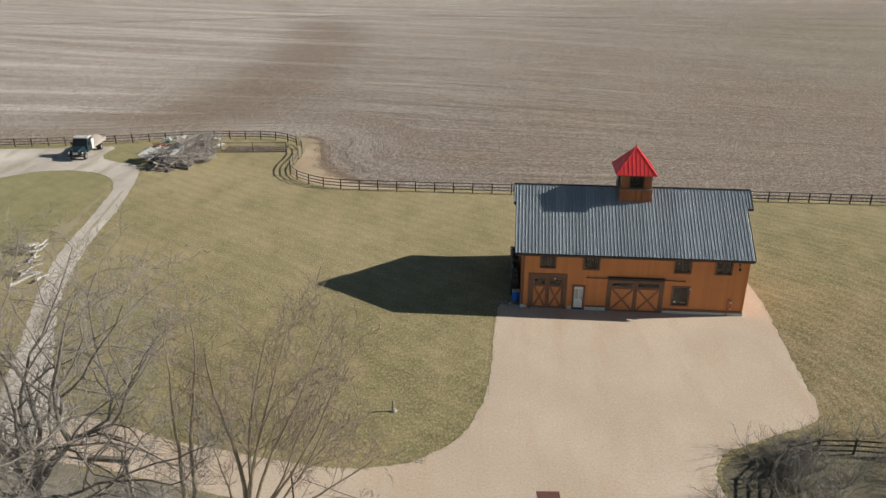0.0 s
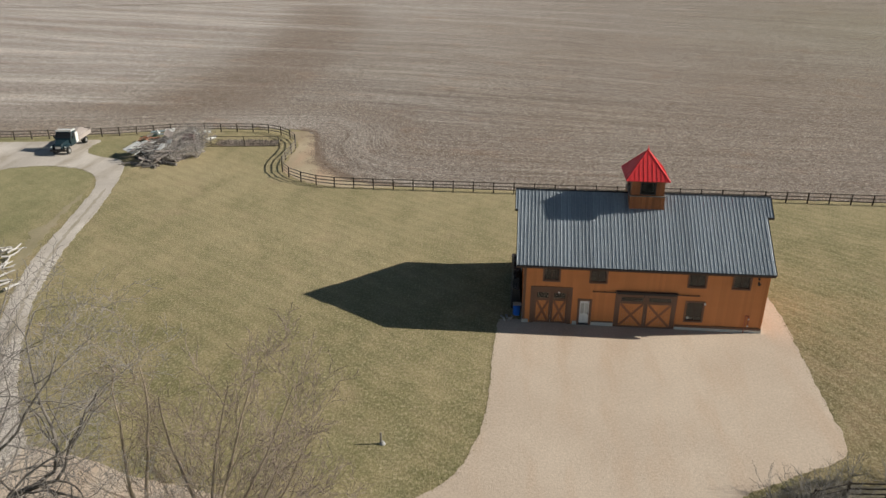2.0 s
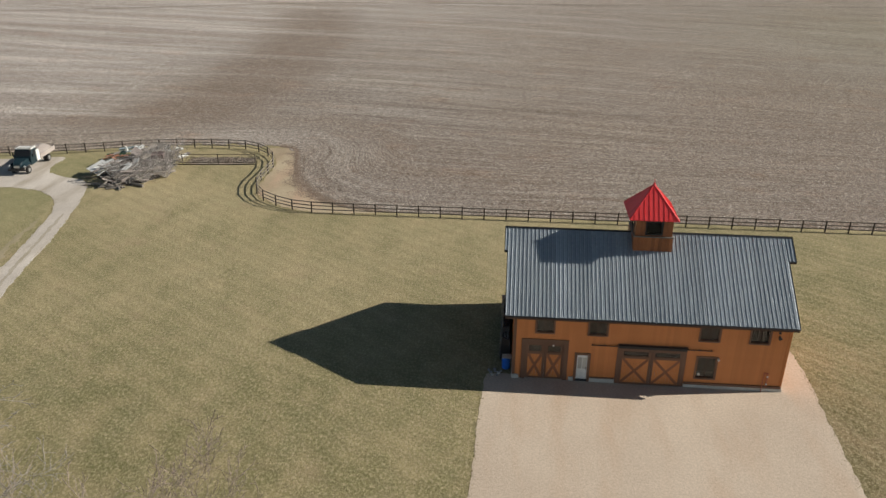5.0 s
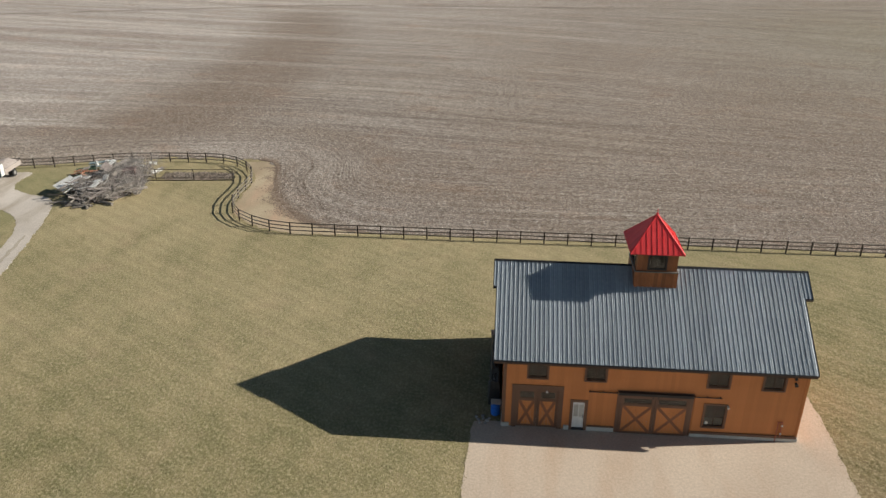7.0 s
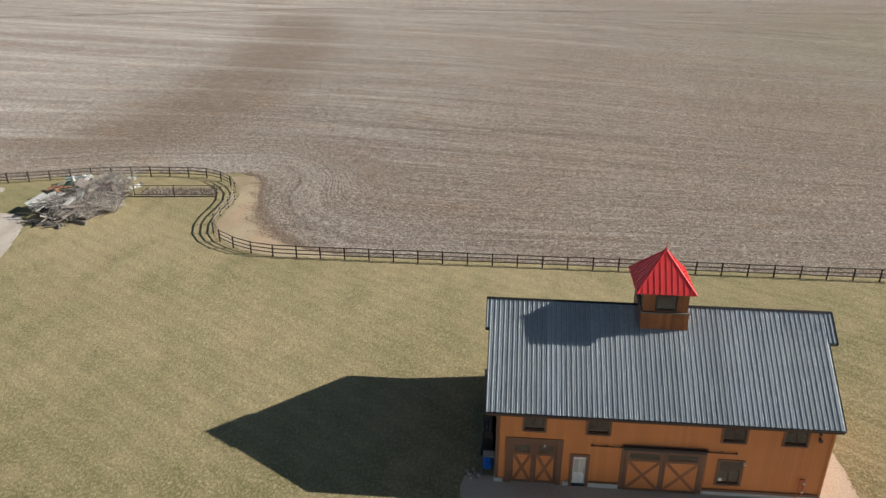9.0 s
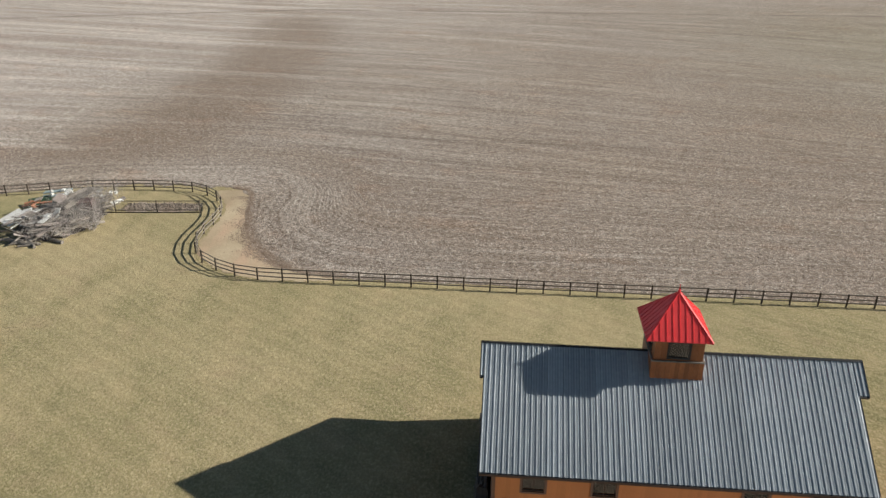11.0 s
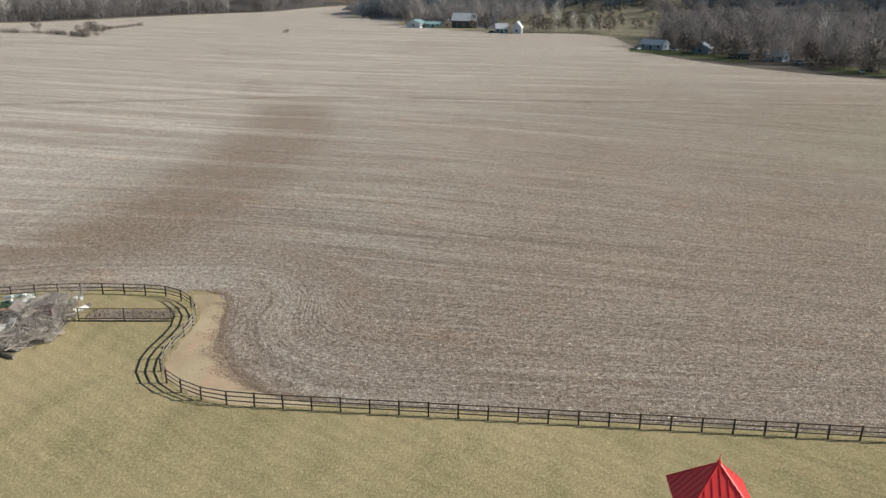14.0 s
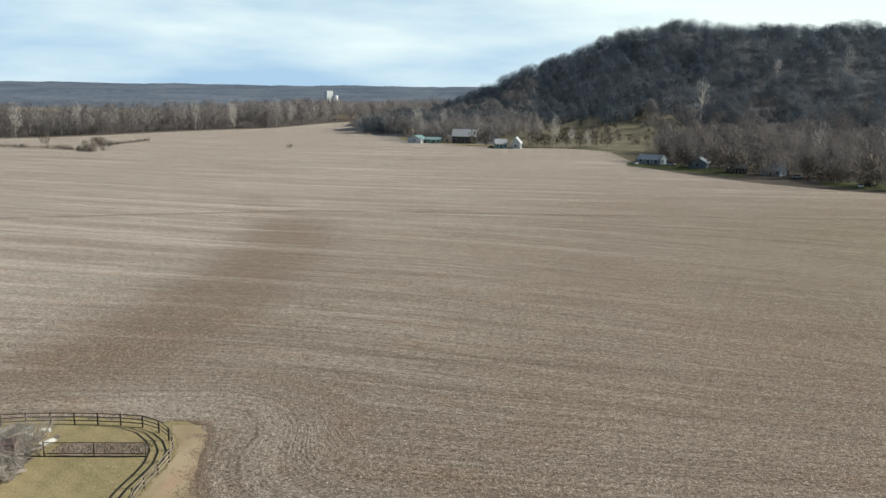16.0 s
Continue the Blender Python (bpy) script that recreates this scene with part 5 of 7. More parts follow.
def wire_pen():
    """Garden plot behind a low fence: posts, a thin top rail, a heavy bottom board and wire net."""
    ob = thing("garden_fence", "low wire garden fence with dark posts and weathered rails", "fence")
    line = [(-43.4, 41.35), (-40.75, 41.62), (-36.4, 42.07), (-31.9, 42.54)]
    for x, y in line[1:]:
        bm = bmesh.new()
        tube(bm, (x, y, -0.05), (x, y, 1.42), 0.058, 0.05, 8)
        part("post", bm, FENCE_WOOD, ob)
    for (x0, y0), (x1, y1) in zip(line[1:], line[2:]):
        for z, w, h in ((1.34, 0.05, 0.07), (0.30, 0.04, 0.07), (0.05, 0.06, 0.10)):
            bm = bmesh.new()
            bar(bm, (x0 + 0.06, y0, z), (x1 - 0.06, y1, z), w, h)
            part("rail", bm, PEN_RAIL, ob)
    bm = bmesh.new()
    bar(bm, (line[0][0], line[0][1], 0.05), (line[1][0] - 0.06, line[1][1], 0.05), 0.06, 0.08)
    part("rail", bm, PEN_RAIL, ob)
    bm = bmesh.new()
    (x0, y0), (x1, y1) = line[1], line[-1]
    for k in range(5):
        z = 0.36 + k * 0.19
        bar(bm, (x0, y0 + 0.03, z), (x1, y1 + 0.03, z), 0.008, 0.008)
    for k in range(44):
        f = (k + 0.5) / 44
        x, y = x0 + (x1 - x0) * f, y0 + (y1 - y0) * f + 0.045
        bar(bm, (x, y, 0.1), (x, y, 1.3), 0.008, 0.008, up=(0, 1, 0))
    tagged(part("wire_net", bm, OLD_WOOD, ob), kind="stuff")
    # frosted, worked bed with dead stalks behind the wire
    ragged_patch("garden_bed", [(-40.6, 41.9), (-36.4, 42.3), (-32.1, 42.8), (-32.4, 44.6), (-33.2, 45.2), (-36.6, 44.8), (-40.7, 44.5)], BED_SOIL, 0.03, "grey-brown dug garden bed with dead plants", 51, 0.2)
    rng = random.Random(5)
    bm = bmesh.new()
    for k in range(900):
        f = rng.random()
        x = -40.6 + 8.4 * f
        y = 41.9 + 0.85 * f + rng.uniform(0.1, 2.2)
        a = Vector((x, y, 0))
        b = a + Vector((rng.uniform(-0.25, 0.25), rng.uniform(-0.2, 0.2), rng.uniform(0.1, 0.55)))
        w = Vector((rng.uniform(0.012, 0.035), rng.uniform(-0.02, 0.02), 0))
        bm.faces.new([bm.verts.new(p) for p in (a - w, a + w, b)])
    tagged(new("dead_stalks", mesh_of("dead_stalks", bm, OLD_WOOD)), "dry grey weed stalks in the garden bed", "weeds", "", "stuff")


wire_pen()


# ---- near bare trees ----
def prisms(segs, sides):
    """Tapered prisms for arrays of a, b, r0, r1: points and quads."""
    a, b = np.array([s[0] for s in segs]), np.array([s[1] for s in segs])
    r0, r1 = np.array([s[2] for s in segs]), np.array([s[3] for s in segs])
    d = b - a
    d /= np.maximum(np.linalg.norm(d, axis=1, keepdims=True), 1e-6)
    ref = np.where(np.abs(d[:, 2:3]) < 0.9, np.array([[0, 0, 1.0]]), np.array([[1.0, 0, 0]]))
    s = np.cross(d, ref)
    s /= np.linalg.norm(s, axis=1, keepdims=True)
    t = np.cross(d, s)
    ang = np.arange(sides) * math.tau / sides
    off = s[:, None, :] * np.cos(ang)[None, :, None] + t[:, None, :] * np.sin(ang)[None, :, None]
    low = a[:, None, :] + off * r0[:, None, None]
    up = b[:, None, :] + off * r1[:, None, None]
    verts = np.concatenate([low, up], 1).reshape(-1, 3)
    base = np.arange(len(segs))[:, None] * (2 * sides)
    k = np.arange(sides)
    n = (k + 1) % sides
    faces = np.stack([base + k, base + n, base + n + sides, base + k + sides], 2).reshape(-1, 4)
    return verts, faces


def limb_segments(rng, p, d, length, r, level, deepest, out, spread, lift, thick, wild=0.10, sparse=False):
    """A bending tapered limb with side limbs; adds (a, b, r0, r1, level) to out."""
    n = 12 if level == 0 else (7 if level < 3 else 3)
    p, d = Vector(p), Vector(d).normalized()
    start = d.copy()
    for i in range(n):
        f0, f1 = i / n, (i + 1) / n
        if level == 0:
            d = d.lerp(start, 0.22)
        d = (d + Vector((rng.gauss(0, 1), rng.gauss(0, 1), rng.gauss(0, 0.8))) * (wild + 0.05 * level) + Vector((0, 0, lift))).normalized()
        q = p + d * (length / n)
        ra, rb = r * (1 - 0.80 * f0), r * (1 - 0.80 * f1)
        out.append((tuple(p), tuple(q), max(ra, 0.0085), max(rb, 0.007), level))
        if sparse and (level == 0 and i < 3 or level > 0 and rng.random() < 0.14):
            p = q
            continue
        if level < deepest and (i >= 1 or level > 0):
            kids = 1 if level != 1 or rng.random() < 0.6 else 2
            for _ in range(kids):
                side = d.orthogonal().normalized()
                side.rotate(Matrix.Rotation(rng.uniform(0, math.tau), 3, d))
                ang = radians(rng.uniform(24, spread))
                kd = d * math.cos(ang) + side * math.sin(ang)
                kl = length * rng.uniform(0.30, 0.55) * (1.15 - 0.55 * f1)
                limb_segments(rng, q, kd, kl, max(rb * rng.uniform(0.50, 0.72), 0.006) * thick, level + 1, deepest, out, spread, lift, thick, wild, sparse)
        p = q


def bare_tree(label, at, seed, trunk, limbs, deepest, bark, spread=52, lift=0.035, thick=1.0, wild=0.10, sparse=False):
    """Trunk, separate main limbs and a mesh of fine twigs."""
    rng = random.Random(seed)
    ob = thing("bare_tree", label, "tree", (at[0], at[1], 0))
    height, radius = trunk
    bm = bmesh.new()
    lean = Vector((rng.uniform(-0.05, 0.05), rng.uniform(-0.05, 0.05), 1))
    tube(bm, (0, 0, -0.1), lean * 0.5, radius * 1.5, radius * 1.08, 12)
    tube(bm, lean * 0.5, lean * height, radius * 1.08, radius * 0.9, 12)
    trunk_ob = part("trunk", bm, bark, ob)
    fine = []
    for azimuth_deg, rise_deg, length, r, start in limbs:
        out = []
        c = math.cos(radians(rise_deg))
        d = (c * math.cos(radians(azimuth_deg)), c * math.sin(radians(azimuth_deg)), math.sin(radians(rise_deg)))
        limb_segments(rng, lean * (height * start), d, length, r, 0, deepest, out, spread, lift, thick, wild, sparse)
        big = [s[:4] for s in out if s[4] < 2]
        fine += [s[:4] for s in out if s[4] >= 2]
        v, f = prisms(big, 6)
        o = triangles("limb", v, f, bark, True)
        o.parent = ob
    v, f = prisms(fine, 3)
    o = triangles("twig_mass", v, f, TWIG if bark is BARK else BROWN_TWIG)
    o.parent = ob
    tagged(o, kind="stuff")
    return ob


BIG_LIMBS = [(2, 48, 12.7, 0.128, 0.95), (-4, 30, 11.6, 0.111, 0.8), (8, 18, 11.0, 0.093, 0.85), (10, 66, 14.9, 0.145, 1.0), (25, 72, 16.5, 0.145, 1.0), (90, 84, 13.8, 0.136, 1.0), (180, 52, 11.0, 0.119, 0.9),
             (195, 30, 8.8, 0.102, 0.8), (80, 56, 13.2, 0.119, 0.95), (265, 56, 10.5, 0.102, 0.95), (320, 50, 11.0, 0.102, 0.9), (140, 68, 13.2, 0.119, 1.0), (40, 58, 13.2, 0.111, 0.9), (350, 74, 13.8, 0.119, 0.95)]
bare_tree("large leafless grey-barked tree with wide crooked limbs", (-24.2, -29.8), 31, (4.6, 0.32), BIG_LIMBS, 3, BARK, 70, 0.022, 1.0, 0.20)
bare_tree("slender leafless sapling with a tall straight stem", (-17.8, -28.0), 12, (2.6, 0.085), [(20, 86, 11.0, 0.115, 1.0), (10, 62, 4.0, 0.022, 0.95)], 2, PALE_BARK, 66, 0.02, 0.42, 0.085)
bare_tree("slender leafless sapling with a tall straight stem", (-17.3, -28.2), 17, (2.6, 0.09), [(5, 81, 11.6, 0.120, 1.0), (150, 70, 4.0, 0.022, 0.9)], 2, PALE_BARK, 66, 0.02, 0.42, 0.085)
FAN = [(100, 87, 10.6, 0.140, 1.0), (8, 79, 11.4, 0.130, 1.0), (175, 72, 6.6, 0.075, 0.8), (12, 71, 11.4, 0.110, 0.9), (50, 83, 11.0, 0.120, 1.0), (4, 60, 10.6, 0.095, 0.8), (352, 48, 9.8, 0.080, 0.9), (6, 24, 7.8, 0.105, 0.8),
       (345, 75, 11.0, 0.085, 1.0), (0, 66, 11.0, 0.080, 0.9)]
bare_tree("leafless many-stemmed tree with fine upswept tan twigs", (-14.5, -28.4), 26, (1.6, 0.22), FAN, 3, PALE_BARK, 46, 0.030, 0.56, 0.078, True)


def shrub(label, at, seed, stems, height, bark=None, spread=0.8):
    """A thicket of thin stems from one root."""
    rng = random.Random(seed)
    out = []
    for _ in range(stems):
        ang = rng.uniform(0, math.tau)
        d = Vector((math.cos(ang) * spread, math.sin(ang) * spread, rng.uniform(0.6, 1.6)))
        limb_segments(rng, (math.cos(ang) * rng.uniform(0, 0.3), math.sin(ang) * rng.uniform(0, 0.3), -0.03), d, height * rng.uniform(0.55, 1.0), 0.022, 2, 3, out, 50, 0.03, 0.8)
    v, f = prisms([s[:4] for s in out], 3)
    ob = triangles("bare_shrub", v, f, bark or TWIG)
    ob.matrix_world = pose(at[0], at[1], 0)
    return tagged(ob, label, "shrub")


shrub_rng = random.Random(77)
for k, (x, y, h) in enumerate(((14.0, -18.6, 2.2), (15.6, -18.0, 2.6), (17.2, -19.6, 2.4), (19.4, -20.0, 3.0), (16.4, -21.0, 3.2), (14.8, -22.2, 2.6), (11.2, -22.6, 2.0), (18.0, -22.0, 3.4), (21.6, -21.2, 3.2), (13.2, -23.6, 2.2), (20.0, -23.4, 3.4), (10.4, -24.2, 1.8), (15.2, -20.0, 2.6), (16.8, -18.2, 2.0), (18.6, -20.8, 2.8), (17.2, -22.8, 3.2), (15.4, -23.6, 3.0), (22.4, -19.8, 2.4), (13.4, -21.2, 2.0), (17.4, -16.8, 1.8), (19.2, -15.8, 2.0), (21.0, -16.4, 2.2), (23.0, -15.6, 2.0), (24.6, -16.8, 2.4), (18.2, -17.2, 2.0), (16.4, -17.4, 1.8), (21.8, -18.4, 2.6), (25.4, -18.6, 2.6), (23.6, -20.6, 3.0))):
    shrub("tangled leafless grey shrub beside the lane fence", (x, y), 300 + k, 10, h * 0.9, BRUSH_TWIG)
for k, (x, y) in enumerate(((17.9, -18.3), (17.2, -18.7), (15.2, -19.6), (16.1, -19.5), (15.9, -19.0), (16.6, -18.7), (15.6, -20.0), (15.2, -20.9), (17.5, -19.4), (16.3, -20.3))):
    shrub("dense grey thicket over the bend of the lane fence", (x, y), 340 + k, 14, 1.7, BRUSH_TWIG, 0.7)
for k, (x, y, h) in enumerate(((-46.2, 36.0, 1.7), (-44.8, 39.6, 2.2), (-42.8, 35.2, 1.6), (-45.4, 34.0, 1.5), (-44.4, 34.6, 1.9), (-45.0, 36.8, 2.2), (-43.0, 37.0, 2.0), (-41.6, 39.0, 2.0), (-42.4, 42.0, 2.8), (-43.6, 44.6, 3.0), (-46.2, 36.0, 2.0), (-42.6, 37.8, 2.6), (-43.0, 40.2, 2.8), (-44.2, 42.2, 2.6), (-41.0, 37.2, 1.8), (-44.0, 38.4, 2.8))):
    shrub("leafless grey brush growing through the scrap heap", (x, y), 400 + k, 32, h * (1.1 if k % 2 else 1.45), PALE_TWIG)
for k in range(30):
    x, y = shrub_rng.uniform(-34, -19), shrub_rng.uniform(-30, -25.0)
    shrub("leafless undergrowth below the roadside trees", (x, y), 500 + k, 12, shrub_rng.uniform(1.2, 2.4), PALE_TWIG)

for k, (x, y, h) in enumerate(((-48.5, 4.0, 2.0), (-50.0, 1.5, 2.4), (-47.0, 1.0, 1.8), (-51.0, 4.5, 2.2), (-48.6, -1.5, 2.0), (-48.4, 6.8, 1.6), (-46.8, 2.6, 1.4), (-49.6, 7.6, 1.8))):
    shrub("leafless brush around the branches by the driveway", (x, y), 600 + k, 16, h)

# ---- yard things ----
sign = thing("timber_frame", "weathered timber post with a heavy cross beam", "gate frame", (-21.4, -26.6, 0))
bm = bmesh.new()
box(bm, -0.10, 0.10, -0.10, 0.10, -0.1, 3.86)
part("post", bevelled(bm, 0.02), OLD_WOOD, sign)
bm = bmesh.new()
box(bm, -2.1, 0.26, -0.13, 0.13, 3.86, 4.12)
part("beam", bevelled(bm, 0.02), OLD_WOOD, sign)

pole = thing("wire_pole", "thin dark pole with a slack cable", "pole", (-12.3, -27.0, 0))
bm = bmesh.new()
tube(bm, (0, 0, -0.1), (0, 0, 4.1), 0.05, 0.045, 10)
tube(bm, (0, 0, 4.1), (0, 0, 4.2), 0.065, 0.05, 10)
part("shaft", bm, BLACK, pole)
bm = bmesh.new()
last = Vector((0.05, 0, 3.95))
for k in range(1, 15):
    f = k / 14
    p = Vector((0.05 + 12 * f, -2.2 * f, 3.95 - 1.6 * f - 1.0 * f * (1 - f)))
    bar(bm, last, p, 0.022, 0.022)
    last = p
part("cable", bm, BLACK, pole)

planter = thing("planter_box", "red-brown wooden box with a lid beside the lane", "box", (1.35, -23.75, 0), 4)
bm = bmesh.new()
box(bm, -0.6, 0.6, -0.45, 0.45, 0.0, 0.55)
part("case", bevelled(bm, 0.02), RED_WOOD, planter)
bm = bmesh.new()
box(bm, -0.66, 0.66, -0.52, 0.52, 0.552, 0.62)
part("lid", bevelled(bm, 0.02), RED_WOOD, planter)
bm = bmesh.new()
box(bm, 0.95, 1.35, -0.3, 0.3, 0.0, 0.3)
part("step_block", bevelled(bm, 0.03), OLD_WOOD, planter)

hydrant = thing("yard_post", "short pale wooden stake in a small mound on the lawn", "post", (-8.7, -15.6, 0), 12)
bm = bmesh.new()
box(bm, -0.06, 0.06, -0.05, 0.05, 0.0, 0.85)
part("stake", bevelled(bm, 0.02), OLD_WOOD, hydrant)
bm = bmesh.new()
tube(bm, (0.10, -0.02, 0.0), (0.08, 0, 0.22), 0.20, 0.08, 12)
part("mound", bm, STONE, hydrant)

# stuff along the shaded gable
barrel = thing("barrel", "blue plastic barrel with a grey board on top", "barrel", (-0.44, 1.15, 0))
bm = bmesh.new()
tube(bm, (0, 0, 0.0), (0, 0, 0.06), 0.25, 0.29, 20)
for z0, z1 in ((0.06, 0.32), (0.34, 0.60), (0.62, 0.86)):
    tube(bm, (0, 0, z0), (0, 0, z1), 0.295, 0.295, 20)
    tube(bm, (0, 0, z1), (0, 0, z1 + 0.02), 0.31, 0.31, 20)
tube(bm, (0, 0, 0.88), (0, 0, 0.93), 0.29, 0.25, 20)
part("drum", bm, BLUE, barrel)
bm = bmesh.new()
box(bm, -0.30, 0.34, -0.26, 0.30, 0.932, 0.97)
part("board", bevelled(bm, 0.01), CONCRETE, barrel, "grey board lying on the barrel")
stack = thing("covered_stack", "dark tarp-covered stack standing along the shaded gable", "stack", (-0.52, 5.2, 0))
bm = bmesh.new()
bmesh.ops.create_grid(bm, x_segments=10, y_segments=44, size=1.0)
for v in bm.verts:
    u, w = v.co.x, v.co.y
    top = 1.95 + 0.30 * noise.noise((u * 0.8, w * 3.1, 2.0)) + 0.16 * noise.noise((u * 3.0, w * 9.0, 5.0)) - 0.35 * (w < -0.55)
    edge = min(1.0, (1 - abs(u)) / 0.22, (1 - abs(w)) / 0.06)
    v.co = Vector((u * 0.40 + 0.04 * noise.noise((w * 8.0, u, 1.0)), w * 3.1, max(0.0, top * edge)))
part("tarp", bm, BLACK, stack)
rr = random.Random(6)
for y in (-2.6, -1.9):
    bm = bmesh.new()
    p = Vector((-0.40, y, 1.5))
    for k in range(1, 10):
        q = Vector((-0.42 + 0.05 * math.sin(k * 1.3 + y), y + 0.35 * math.sin(k * 0.75), 1.5 - 0.16 * k + rr.uniform(-0.03, 0.03)))
        bar(bm, p, q, 0.035, 0.035)
        p = q
    part("rope", bm, OLD_WOOD, stack, "pale rope hanging over the tarp")
crate = thing("wooden_crate", "pale tan wooden crate behind the gable corner", "crate", (-0.62, 8.75, 0), 6)
for z in (0.02,):
    for y in (-0.25, 0.22):
        bm = bmesh.new()
        box(bm, -0.28, 0.28, y, y + 0.03, z, z + 1.58)
        part("slat", bm, TAN, crate)
bm = bmesh.new()
box(bm, -0.30, 0.30, -0.28, 0.28, 1.602, 1.64)
part("top", bm, TAN, crate)
for k, (x, y, s) in enumerate(((-1.5, 0.35, 0.17), (-1.2, 0.5, 0.14), (-0.95, 0.3, 0.18), (-1.65, 0.65, 0.13), (-1.25, 0.75, 0.15), (-0.8, 0.55, 0.13), (-1.05, 0.05, 0.12), (-1.4, 0.05, 0.14))):
    bm = bmesh.new()
    bmesh.ops.create_icosphere(bm, subdivisions=2, radius=s * 0.75)
    rr = random.Random(k)
    for v in bm.verts:
        v.co *= 1 + rr.uniform(-0.18, 0.18)
        v.co.z = v.co.z * 0.7 + s * 0.55
    o = whole("fieldstone", bm, STONE, "grey fieldstone in a loose heap by the corner", "stone")
    o.location = (x, y, 0.02)
    tagged(o, group="stones at the barn corner")


# ---- truck ----
def flatbed_truck():
    """Medium truck, nose towards -y."""
    ob = thing("flatbed_truck", "dark teal truck with white cab roof and tan bed", "truck", (-58.7, 38.8, 0.045), 4)
    bm = bmesh.new()
    box(bm, -0.45, 0.45, -2.9, 3.9, 0.55, 0.80)
    part("chassis", bm, BLACK, ob)
    # cab with sloping screen
    bm = bmesh.new()
    prof = [(-1.35, 0.75), (0.35, 0.75), (0.35, 2.35), (0.15, 2.48), (-0.75, 2.48), (-1.28, 1.72), (-1.35, 1.65)]
    a = [bm.verts.new((-1.02, y, z)) for y, z in prof]
    b = [bm.verts.new((1.02, y, z)) for y, z in prof]
    bm.faces.new(a), bm.faces.new(b[::-1])
    for i in range(len(prof)):
        j = (i + 1) % len(prof)
        bm.faces.new((a[i], a[j], b[j], b[i]))
    bevelled(bm, 0.05)
    cab = part("cab", bm, TEAL, ob)
    bm = bmesh.new()
    box(bm, -1.0, 1.0, -0.80, 0.40, 2.50, 2.62)
    part("cab_roof", bevelled(bm, 0.03), WHITE, cab, "white painted cab roof")
    bm = bmesh.new()
    m = pose(0, -1.04, 2.10, math.degrees(math.atan2(0.76, 0.53)), 0, 0)
    box(bm, -0.88, 0.88, -0.36, 0.34, 0.022, 0.034, m)
    part("windscreen", bm, ROOF_TRIM, cab)
    for x in (-1.03, 1.024):
        bm = bmesh.new()
        box(bm, x, x + 0.006, -0.62, 0.15, 1.72, 2.3)
        part("side_window", bm, ROOF_TRIM, cab)
    # hood, wings, grille
    bm = bmesh.new()
    prof = [(-1.36, 0.85, 0.86), (-1.36, 1.66, 0.80), (-2.0, 1.58, 0.66), (-2.6, 1.42, 0.54), (-2.85, 1.22, 0.46), (-2.85, 0.80, 0.46)]
    a = [bm.verts.new((-w, y, z)) for y, z, w in prof]
    b = [bm.verts.new((w, y, z)) for y, z, w in prof]
    bm.faces.new(a), bm.faces.new(b[::-1])
    for i in range(len(prof)):
        j = (i + 1) % len(prof)
        bm.faces.new((a[i], a[j], b[j], b[i]))
    bevelled(bm, 0.09)
    hood = part("hood", bm, TEAL, ob)
    for x in (-1.06, 0.72):
        bm = bmesh.new()
        box(bm, x, x + 0.34, -2.78, -1.42, 0.90, 1.24)
        part("wing", bevelled(bm, 0.15), TEAL, ob)
    bm = bmesh.new()
    box(bm, -0.34, 0.34, -2.89, -2.86, 0.86, 1.16)
    part("grille", bm, CHROME, hood)
    for x in (-0.9, 0.9):
        bm = bmesh.new()
        tube(bm, (x, -2.78, 1.07), (x, -2.84, 1.07), 0.12, 0.11, 14)
        part("headlight", bm, WHITE, ob)
    bm = bmesh.new()
    box(bm, -1.05, 1.05, -3.05, -2.93, 0.55, 0.78)
    part("bumper", bevelled(bm, 0.02), BLACK, ob)
    for x in (-1.26, 1.12):
        bm = bmesh.new()
        box(bm, x, x + 0.14, -1.1, -1.04, 1.7, 2.1)
        part("mirror", bm, BLACK, ob)
    bm = bmesh.new()
    box(bm, 0.70, 1.12, -0.1, 0.58, 0.85, 2.2)
    part("locker", bevelled(bm, 0.03), WHITE, ob, "white locker behind the cab")
    bm = bmesh.new()
    box(bm, -1.16, -1.04, -1.0, -0.9, 1.3, 1.9)
    part("marker", bm, COPPER, ob, "small red marker on the cab side")
    # bed with sides
    bm = bmesh.new()
    box(bm, -1.15, 1.15, 0.62, 4.2, 0.95, 1.10)
    bed = part("bed", bm, TAN, ob, "dusty tan steel bed with a load")
    for args in ((-1.15, -1.08, 0.62, 4.2, 1.102, 1.40), (1.08, 1.15, 0.62, 4.2, 1.102, 1.48), (-1.08, 1.08, 0.62, 0.69, 1.102, 2.0), (-1.08, 1.08, 4.13, 4.2, 1.102, 1.48)):
        bm = bmesh.new()
        box(bm, *args)
        part("bed_side", bm, TAN, bed)
    bm = bmesh.new()
    bmesh.ops.create_grid(bm, x_segments=12, y_segments=18, size=1.0)
    rr = random.Random(3)
    for v in bm.verts:
        x, y = v.co.x, v.co.y
        v.co = Vector((x * 1.07, 2.4 + y * 1.7, 1.35 + (0.55 + 0.25 * y) * (1 - x * x) * (1 - y ** 4) + rr.uniform(-0.05, 0.05)))
    part("load", bm, TAN, bed, "pale heaped load in the bed")
    bm = bmesh.new()
    for x in (-0.9, 0.9):
        bar(bm, (x, 4.24, 0.9), (x, 4.5, 1.6), 0.06, 0.06, up=(1, 0, 0))
    for k in range(3):
        bar(bm, (-0.9, 4.28 + 0.08 * k, 1.05 + 0.25 * k), (0.9, 4.28 + 0.08 * k, 1.05 + 0.25 * k), 0.05, 0.05)
